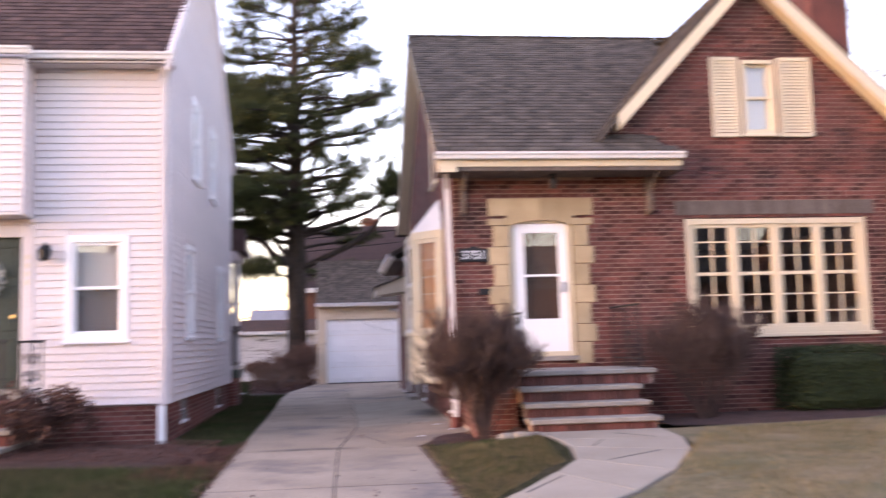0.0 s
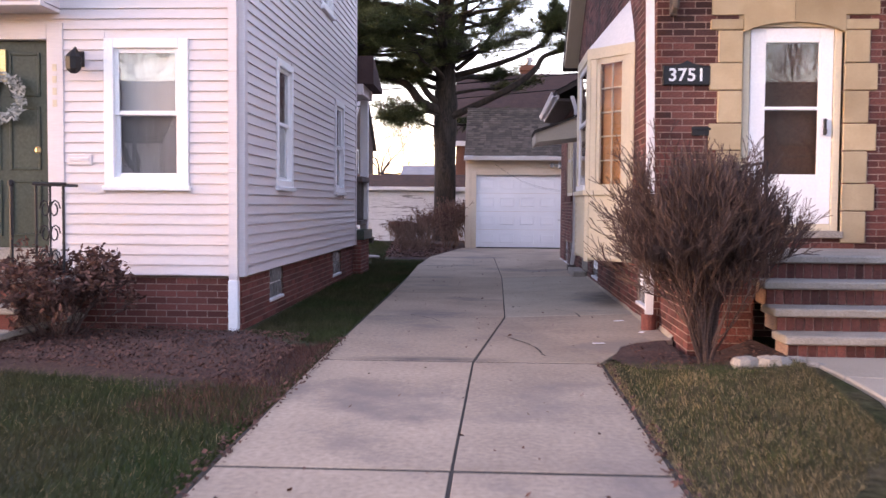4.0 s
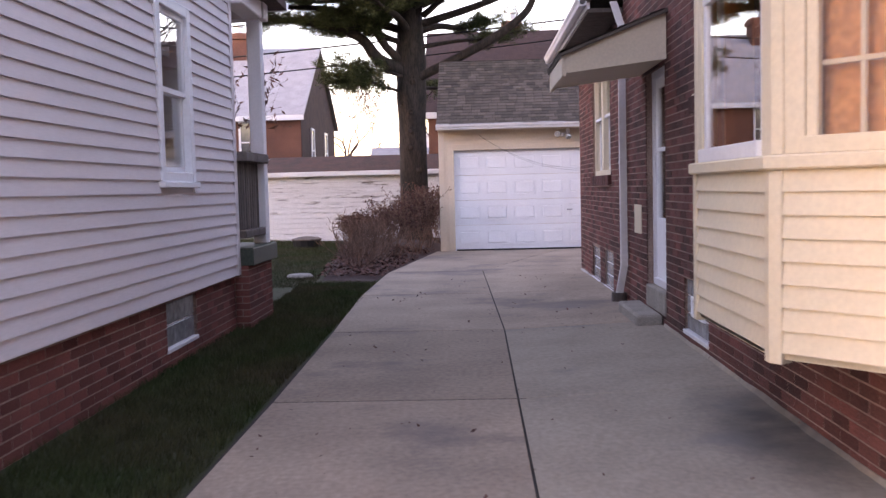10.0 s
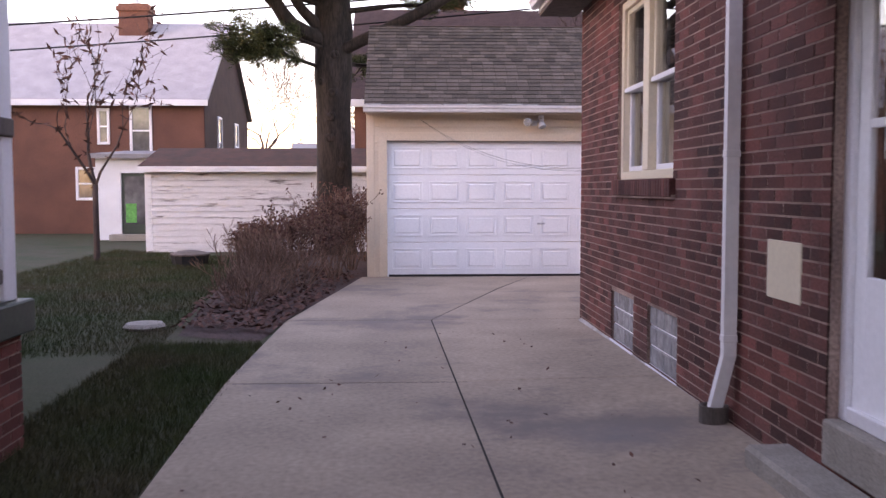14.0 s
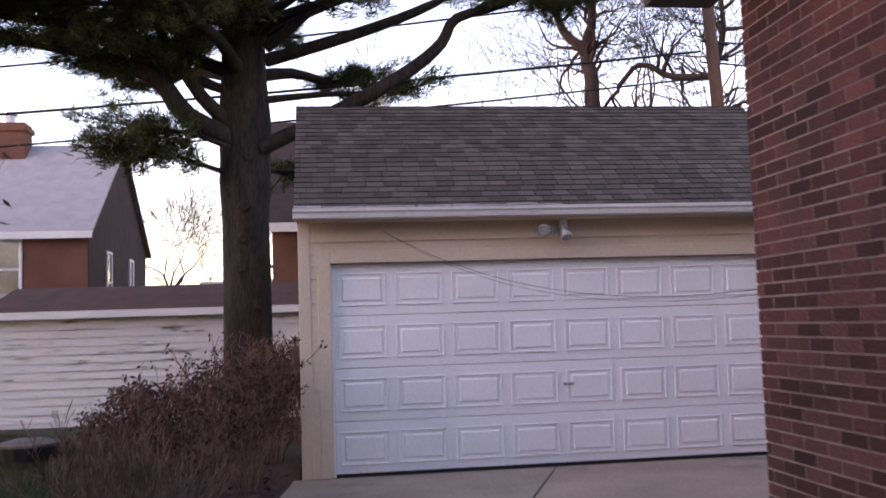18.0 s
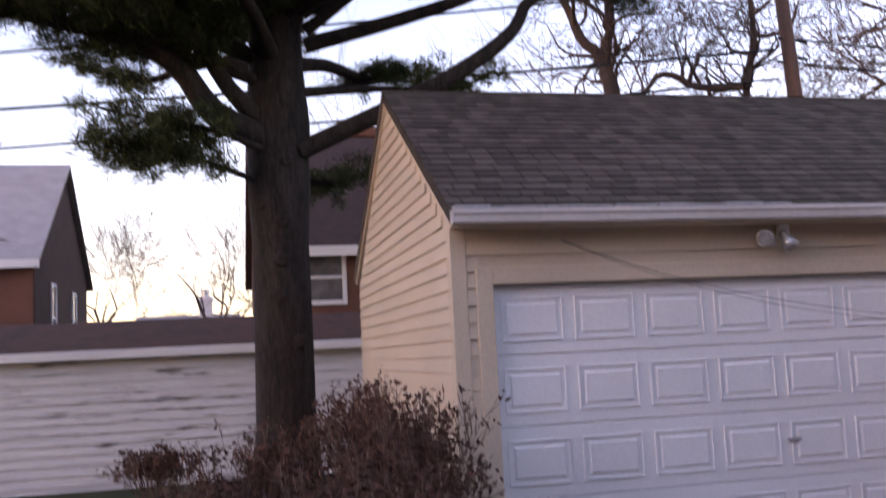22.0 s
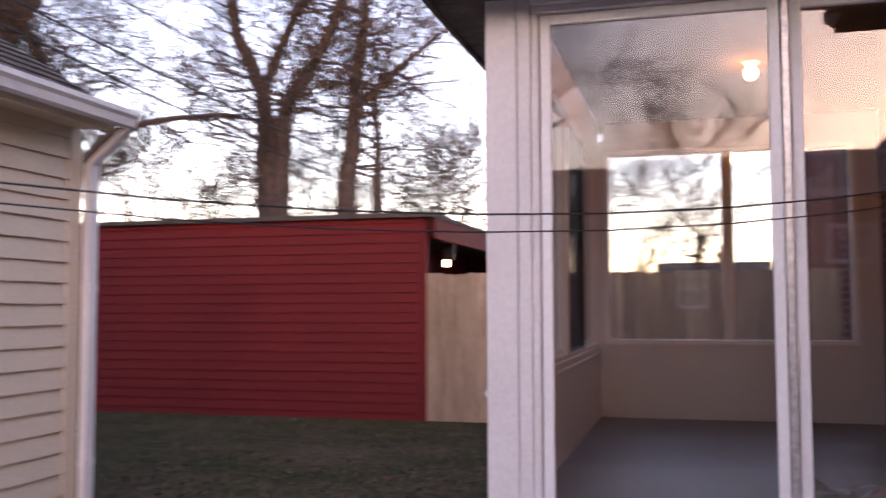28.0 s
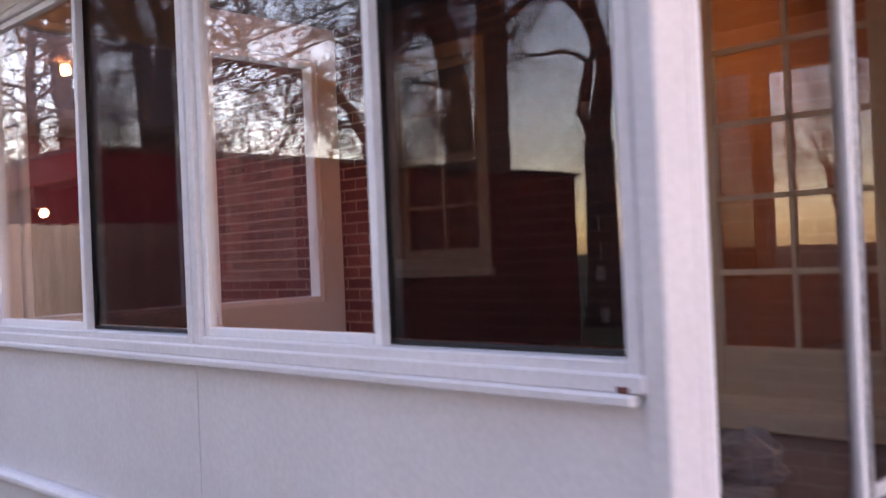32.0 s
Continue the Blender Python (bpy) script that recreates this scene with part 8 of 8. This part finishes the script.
# Copies near y -30 and x -25 are unseen, added to block horizon reflections.
for x, y, s in ((39, 26, 1), (35, 38, 1), (31, 41, 1), (42, 38, 1), (45, 31, 0.9), (36, 40, 1.1), (48, 36, 1), (40, 27, 0.9), (50, 25, 0.8), (52, 20, 0.7), (46, 22, 0.6), (33, 46, 1), (38, 50, 1.1), (27, 52, 1), (20, 54, 1.1), (-8, 66, 0.8), (1, 70, 0.9), (40, 21, 1), (44, 17, 1), (37, 24.5, 1), (-30, -30, 1), (-22, -33, 1), (-15, -29, 1), (-9, -32, 1), (1, -33, 1), (10, -29, 1), (16, -32, 1), (23, -30, 1), (30, -33, 1), (37, -31, 1), (45, -33, 1), (-27, 16, 1), (-24, 24, 1), (-28, 31, 1), (-25, 39, 1), (-29, 47, 1), (-24, 54, 1)):
    copy_thing(thicket, Matrix.Translation((x, y, -0.2)) @ Matrix.Rotation(rng2.uniform(0, 6.28), 4, "Z"))

# young tree with clinging brown leaves
yt = bare_tree("young_oak", (-5.45, 24.9, -0.15), 6.3, 0.06, "young tree with clinging brown leaves", 44, 4, 0.65, rmin=0.004)
g, rng = G(), random.Random(45)
lv = [c for c in yt.children if c.name.startswith("branchwork")][0].data
for k in range(0, len(lv.vertices), 3):
    c = Vector(lv.vertices[k].co)
    d = Vector((rng.gauss(0, 1), rng.gauss(0, 1), rng.gauss(0, 1))).normalized() * 0.11
    s = d.cross(Vector((rng.gauss(0, 1), rng.gauss(0, 1), rng.gauss(0, 1)))).normalized() * 0.03
    g.quad(c - d, c + s, c + d, c - s)
part("brown_leaves", g, M_LITTER, yt, kind="stuff")

# shrubs and dead stems beside the garage
M_STEMS = mat("dead_stems", (0.21, 0.125, 0.09), (0.13, 0.08, 0.06), 0.9, 5, 60, 0.1, rnd=0.35)
for k, (x, y, r, h, lf) in enumerate(((-0.35, 20.2, 0.55, 1.45, 1), (-0.75, 19.2, 0.6, 1.25, 1), (-1.0, 18.0, 0.55, 1.0, 0), (-1.55, 19.4, 0.6, 1.0, 0), (-1.7, 21.4, 0.45, 0.8, 1), (-1.2, 22.4, 0.7, 1.2, 1), (-2.3, 25.4, 0.5, 0.9, 1), (-0.2, 22.0, 0.5, 1.4, 1), (-1.15, 16.9, 0.4, 0.7, 0), (0.0, 24.2, 0.6, 1.5, 1))):
    shrub("garden_shrub", (x, y, -0.06), r, h, "tangle of dead brown stems beside the garage", 60 + k, 21, 4, M_STEMS, 0.008, M_LITTER if lf else None, 2, 0.032, (2, 3), 0.5, 0.22)


# beds, litter and grass
def rise(x, y):
    """How far the front ground climbs towards the steps."""
    return max(0.0, min(0.16, 0.0597 * (x - 1.9) + 0.0206 * (y + 4.45))) * min(1.0, max(0.0, (x - 1.9) / 0.5)) * (1.0 - min(1.0, max(0.0, (y + 0.3) / 1.1)) * min(1.0, max(0.0, (3.2 - x) / 0.4))) if y < 0.8 or (x > 2.6 and y < 2.7) else lift(x, y) if x < 2.6 else 0.0


def bed(name, poly, label, hump=0.06, material=M_SOIL, z=-0.025):
    """A low heap of soil inside an outline."""
    c = Vector((sum(p[0] for p in poly) / len(poly), sum(p[1] for p in poly) / len(poly)))
    n = len(poly)
    g = G()
    rings = 6
    fine = []
    for i in range(n):
        a, b = Vector(poly[i]), Vector(poly[(i + 1) % n])
        for k in range(4):
            fine.append(a.lerp(b, k / 4))
    m = len(fine)
    for r in range(rings):
        f = 1 - r / rings
        for p in fine:
            q = c + (p - c) * f
            h = hump * (1 - f ** 2) + 0.03 * noise.noise(Vector((q.x * 3, q.y * 3, 0))) * (1 if r else 0)
            g.v.append((q.x, q.y, z + max(h, 0) + rise(q.x, q.y)))
    g.v.append((c.x, c.y, z + hump + rise(c.x, c.y)))
    for r in range(rings - 1):
        for k in range(m):
            g.f.append((r * m + k, r * m + (k + 1) % m, (r + 1) * m + (k + 1) % m, (r + 1) * m + k))
    for k in range(m):
        g.f.append(((rings - 1) * m + k, (rings - 1) * m + (k + 1) % m, rings * m))
    return solid(name, g, material, label, "flower bed", kind="structure", smooth=True)


bed("neighbour_bed", [(-4.0, 2.4), (-3.3, 0.3), (-2.2, -0.1), (-1.0, -0.7), (-0.55, -0.3), (-0.55, 1.2), (-1.1, 2.0), (-1.5, 2.45)], "dark mulched bed in front of the white house", 0.08)
bed("front_bed", [(2.0, 0.98), (2.15, 0.45), (2.45, 0.1), (3.0, -0.15), (3.25, 0.3), (3.2, 1.18), (2.67, 1.22), (2.66, 1.76), (2.5, 1.73), (2.3, 1.65), (2.13, 1.46), (2.05, 1.18)], "bare soil bed round the front shrub", 0.01, z=-0.006)
bed("window_bed", [(5.1, 2.5), (5.2, 0.7), (6.4, 0.5), (9.5, 1.0), (10.3, 2.5)], "bare soil bed under the front window", 0.05)
bed("dry_lawn", [(2.0, -9.0), (14.0, -9.0), (14.0, 2.2), (10.0, 1.5), (6.4, 0.6), (4.9, 0.3), (4.78, -0.8), (4.48, -1.8), (3.85, -3.05), (3.25, -3.85), (2.5, -4.55), (1.92, -5.05)], "pale dry front lawn beside the walk", 0.0, M_DRYLAWN, -0.018)
bed("patch_lawn", [(1.9, -3.9), (2.3, -3.4), (2.8, -2.64), (3.15, -2.0), (3.3, -1.2), (3.32, 0.2), (3.2, 0.5), (2.5, 0.75), (1.95, 0.95), (1.89, -1.5)], "worn wedge of lawn between drive and walk", 0.0, M_YARD, -0.022)
bed("worn_yard", [(4.9, 18.0), (6.2, 20.4), (6.35, 25.8), (13.2, 25.8), (13.2, 9.0), (8.8, 9.0), (8.7, 16.0), (8.6, 17.6)], "dark worn back lawn with bare soil", 0.0, M_YARD, -0.022)
bed("soil_patch", [(1.88, -5.0), (2.1, -4.95), (2.4, -4.75), (2.45, -5.2), (2.25, -5.8), (1.98, -6.6), (1.88, -5.8)], "bare dark soil beside the driveway", 0.03, M_SOIL, -0.012)
bed("garage_bed", [(0.1, 20.6), (-0.55, 16.3), (-0.65, 14.6), (-1.5, 15.0), (-1.8, 18.0), (-2.2, 21.5), (-3.0, 25.8), (-1.0, 28.0), (0.1, 26.5)], "leaf-strewn bed beside the garage", 0.05)


def strew(name, n, region, seed, label, kind_name, size=(0.03, 0.05), material=M_LITTER, z=-0.01):
    rng = random.Random(seed)
    g = G()
    k = 0
    while k < n:
        x, y = region(rng)
        k += 1
        c = Vector((x, y, z + rise(x, y) + rng.uniform(0, 0.03)))
        s = rng.uniform(*size)
        a = rng.uniform(0, 6.28)
        d, w = Vector((math.cos(a), math.sin(a), rng.gauss(0, 0.35))) * s, Vector((-math.sin(a), math.cos(a), rng.gauss(0, 0.35))) * s * 0.6
        g.quad(c - d, c - w, c + d, c + w)
    return solid(name, g, material, label, kind_name, kind="stuff")


def in_quad(*q):
    """Random spots in a four-cornered region."""
    def pick(rng):
        u, v = rng.random(), rng.random()
        a = (q[0][0] + (q[1][0] - q[0][0]) * u, q[0][1] + (q[1][1] - q[0][1]) * u)
        b = (q[3][0] + (q[2][0] - q[3][0]) * u, q[3][1] + (q[2][1] - q[3][1]) * u)
        return a[0] + (b[0] - a[0]) * v, a[1] + (b[1] - a[1]) * v
    return pick


strew("fallen_leaves", 2600, in_quad((-0.6, 15.0), (-1.6, 15.2), (-2.6, 26.5), (0.0, 20.8)), 71, "brown fallen leaves and needles over the bed", "leaves", z=0.02)
strew("mulch_chips", 15000, in_quad((-3.6, 0.4), (-0.6, -0.6), (-0.7, 1.8), (-3.8, 2.4)), 72, "reddish brown mulch and dead leaves", "mulch", (0.006, 0.017), z=0.05)
strew("bed_litter", 900, in_quad((2.2, 0.5), (3.2, -0.05), (3.15, 1.15), (2.2, 1.5)), 73, "dead leaves under the shrub", "leaves", (0.006, 0.017), z=0.005)
strew("soil_litter", 700, in_quad((1.92, -5.05), (2.4, -4.85), (2.3, -5.7), (1.95, -6.4)), 76, "dead leaves and grass on bare soil", "leaves", (0.006, 0.02), z=0.015)
strew("yard_leaves", 1500, in_quad((5.0, 18.5), (13.0, 16.5), (13.0, 22.5), (6.3, 22)), 74, "scattered fallen leaves on the back lawn", "leaves", (0.012, 0.035))
strew("drive_debris", 320, in_quad((-0.2, -9), (1.8, -9), (2.4, 15), (-0.4, 15)), 75, "twigs, leaves and grit on the driveway", "debris", (0.006, 0.022), z=0.002)


def turf(name, n, region, seed, label, material, h=(0.025, 0.07)):
    rng = random.Random(seed)
    vs, fs = [], []
    for k in range(n):
        x, y = region(rng)
        a = rng.uniform(0, 6.28)
        L = rng.uniform(*h)
        w = 0.0018 + 0.0022 * rng.random()
        lx, ly = rng.gauss(0, 0.5) * L, rng.gauss(0, 0.5) * L
        b = len(vs)
        up = rise(x, y)
        vs += [(x - w * math.cos(a), y - w * math.sin(a), up - 0.035), (x + w * math.cos(a), y + w * math.sin(a), up - 0.035), (x + lx, y + ly, up - 0.025 + L)]
        fs.append((b, b + 1, b + 2))
    me = bpy.data.meshes.new(name)
    me.from_pydata(vs, [], fs)
    me.materials.append(material)
    return tagged(new(name, me), label, "grass", kind="stuff")


turf("side_grass", 60000, in_quad((-1.45, 2.4), (-0.46, 1.6), (-0.6, 14.5), (-1.7, 14.5)), 81, "dark green grass strip beside the driveway", M_BLADE)
turf("front_grass", 110000, in_quad((-4.6, -8.0), (-0.3, -8.0), (-0.5, -0.5), (-3.4, 0.2)), 82, "short green front lawn", M_BLADE)
turf("front_straw", 16000, in_quad((-5.0, -9.0), (-0.3, -8.0), (-0.5, 0.5), (-4.0, 0.4)), 83, "dry straw blades in the lawn", M_STRAW, (0.02, 0.05))
turf("patch_grass", 13000, in_quad((1.93, -3.75), (3.05, -2.05), (3.25, 0.0), (1.95, 0.85)), 84, "worn grass patch between drive and walk", M_BLADE)
turf("patch_straw", 15000, in_quad((1.93, -3.75), (3.05, -2.05), (3.25, 0.1), (1.95, 0.8)), 85, "dry blades in the worn patch", M_STRAW, (0.015, 0.04))
turf("right_straw", 80000, in_quad((2.1, -6.6), (9, -6.5), (10.5, 1.0), (5.35, 0.1)), 86, "pale dry lawn in front of the house", M_STRAW, (0.015, 0.045))
turf("right_grass", 34000, in_quad((2.1, -6.6), (9, -6.5), (10.5, 1.0), (5.35, 0.1)), 87, "sparse green blades in the dry lawn", M_BLADE, (0.02, 0.05))
turf("edge_grass", 9000, in_quad((-0.37, -9.5), (-0.25, -9.5), (-0.42, 1.8), (-0.50, 1.8)), 92, "ragged grass along the driveway edge", M_BLADE, (0.02, 0.05))
turf("edge_straw", 9000, in_quad((1.85, -9.5), (1.97, -9.5), (1.96, 0.8), (1.86, 0.8)), 93, "ragged dry grass along the driveway edge", M_STRAW, (0.015, 0.04))
strew("edge_litter", 1600, in_quad((-0.33, -9.0), (-0.20, -9.0), (-0.36, 2.0), (-0.5, 2.0)), 94, "dirt and dead leaves on the driveway edge", "leaves", (0.006, 0.02), z=0.0)
strew("edge_litter", 1000, in_quad((1.80, -9.0), (1.93, -9.0), (1.95, 0.7), (1.84, 0.7)), 95, "dirt and dead leaves on the driveway edge", "leaves", (0.006, 0.02), z=0.0)
turf("bed_edge_grass", 5200, in_quad((-1.3, -1.3), (-0.36, -1.6), (-0.44, 1.6), (-0.8, 1.4)), 88, "dead brown grass tufts along the bed", M_LITTER, (0.03, 0.09))
turf("back_grass", 60000, in_quad((-5.5, 13.5), (-1.5, 14.0), (-2.4, 25.0), (-6, 28)), 89, "green back lawn behind the white house", M_BLADE, (0.03, 0.08))
turf("yard_grass", 70000, in_quad((4.9, 18.2), (13.0, 14.5), (13.1, 25.0), (6.3, 25.0)), 90, "dark worn back lawn", M_BLADE, (0.02, 0.05))
turf("yard_straw", 30000, in_quad((4.9, 18.2), (13.0, 14.5), (13.1, 25.0), (6.3, 25.0)), 91, "dead blades in the back lawn", M_STRAW, (0.02, 0.05))

# ---------------------------------------------------------------- cables, pole, small things
pole = thing("utility_pole", (7.72, 27.3, -0.2), "leaning reddish wooden utility pole", "pole")
part("shaft", G().tube([(7.95, 27.3, -0.2), (7.85, 27.3, 4.0), (7.62, 27.3, 8.6)], [0.15, 0.13, 0.10], 10), M_POLE, pole, smooth=True)
part("insulator", G().lathe(7.62, 27.3, [(0.03, 8.58), (0.05, 8.64), (0.03, 8.7)], 8), M_IRON, pole)
for z in (6.3, 6.6):
    part("bracket", G().tube([(7.72, 27.3, z), (8.0, 27.2, z - 0.1)], 0.03, 5), M_IRON, pole)


def cable(p, q, sag, r, label, n=14, name="cable"):
    A, B = Vector(p), Vector(q)
    pts = [A.lerp(B, i / n) - Vector((0, 0, sag * 4 * (i / n) * (1 - i / n))) for i in range(n + 1)]
    return solid(name, G().tube(pts, r, 5), M_WIRE, label, "cable")


for dz, rr in ((0.0, 0.0021), (-0.035, 0.0017)):
    pts = [Vector((1.0 + 0.545 * q, 20.66 - 0.839 * q, 2.49 + dz * min(1.0, 0.3 + q * 0.4) - 0.4548 * q + 0.0624 * q * q)) for q in [0.01 + 0.29 * i for i in range(21)]]
    solid("service_cable", G().tube(pts, rr, 5), M_WIRE, "thin black cable sagging from garage to house", "cable")
for a, b, s, r in (((-40, 33, 6.0), (7.4, 27.3, 7.6), 0.9, 0.02), ((-40, 31, 4.9), (7.5, 27.3, 6.4), 0.7, 0.025), ((-40, 31.5, 4.2), (7.5, 27.3, 5.9), 0.7, 0.02), ((7.35, 27.3, 8.4), (60, 24, 8.0), 1.0, 0.02), ((7.5, 27.3, 6.6), (60, 25, 6.4), 1.0, 0.02), ((7.5, 27.3, 6.2), (60, 25.5, 5.6), 1.0, 0.02), ((7.4, 27.3, 7.6), (60, 25, 7.4), 1.0, 0.015)):
    cable(a, b, s, r, "black overhead power line", 24, "power_line")
st = G().lathe(-1.95, 15.5, [(0.20, -0.03), (0.22, 0.0), (0.19, 0.035), (0.06, 0.05)], 9)
solid("garden_stone", st, M_STEP, "flat grey stone in the grass", "stone", smooth=False)
bs = thing("garden_basin", (-3.3, 23.6, -0.1), "dark garden tub with a weathered lid on the lawn", "tub")
part("tub", G().lathe(-3.3, 23.6, [(0.26, -0.12), (0.33, 0.0), (0.36, 0.16)], 14), M_IRON, bs)
part("lid", G().lathe(-3.3, 23.6, [(0.38, 0.16), (0.38, 0.19), (0.2, 0.24), (0.02, 0.26)], 14), M_OLDWOOD, bs)
pb = G()
pb.rbox(-0.35, -0.2, 0, 0.35, 0.2, 0.02, 0.005, Matrix.Translation((10.85, 18.68, -0.02)) @ Matrix.Rotation(-1.15, 4, "Z"))
solid("flat_cardboard", pb, M_PAPER, "flattened pale cardboard on the back lawn", "cardboard")
for x, y, a in ((1.97, 1.62, 0.3), (2.45, 2.25, 1.2), (2.35, 3.15, 0.5)):
    pp = G()
    pp.rbox(-0.06, -0.02, 0.001, 0.05, 0.024, 0.005, 0.002, Matrix.Translation((x, y, lift(x, y))) @ Matrix.Rotation(a, 4, "Z"))
    solid("paper_scrap", pp, M_WHITE_OLD, "small pale paper scrap on the concrete", "litter", "paper scraps")
M_BAG = mat("thin_white_plastic", (0.24, 0.24, 0.24), (0.17, 0.17, 0.175), 0.35, 5, 40, 0.3, spec=0.5)
for x, y, r in ((5.55, 16.30, 0.15), (5.40, 16.55, 0.13), (5.62, 16.62, 0.12), (5.28, 16.85, 0.09)):
    pp = G().lathe(0, 0, [(r * 0.85, 0.0), (r, 0.03), (r * 0.8, r * 0.35), (r * 0.45, r * 0.5), (r * 0.15, r * 0.55)], 14)
    pp.v = [(x + vx * (1 + 0.5 * noise.noise(Vector((vx * 14, vy * 14, x * 9 + vz * 12)))), y + vy * (1 + 0.5 * noise.noise(Vector((vy * 14, vx * 14, y * 9 + vz * 12)))), FLZ + max(0.0, vz * (1 + 0.9 * noise.noise(Vector((vx * 16, vy * 16, r * 40)))))) for vx, vy, vz in pp.v]
    solid("plastic_bag", pp, M_BAG, "crumpled white plastic bag on the porch floor", "bag", "bags on the porch floor")
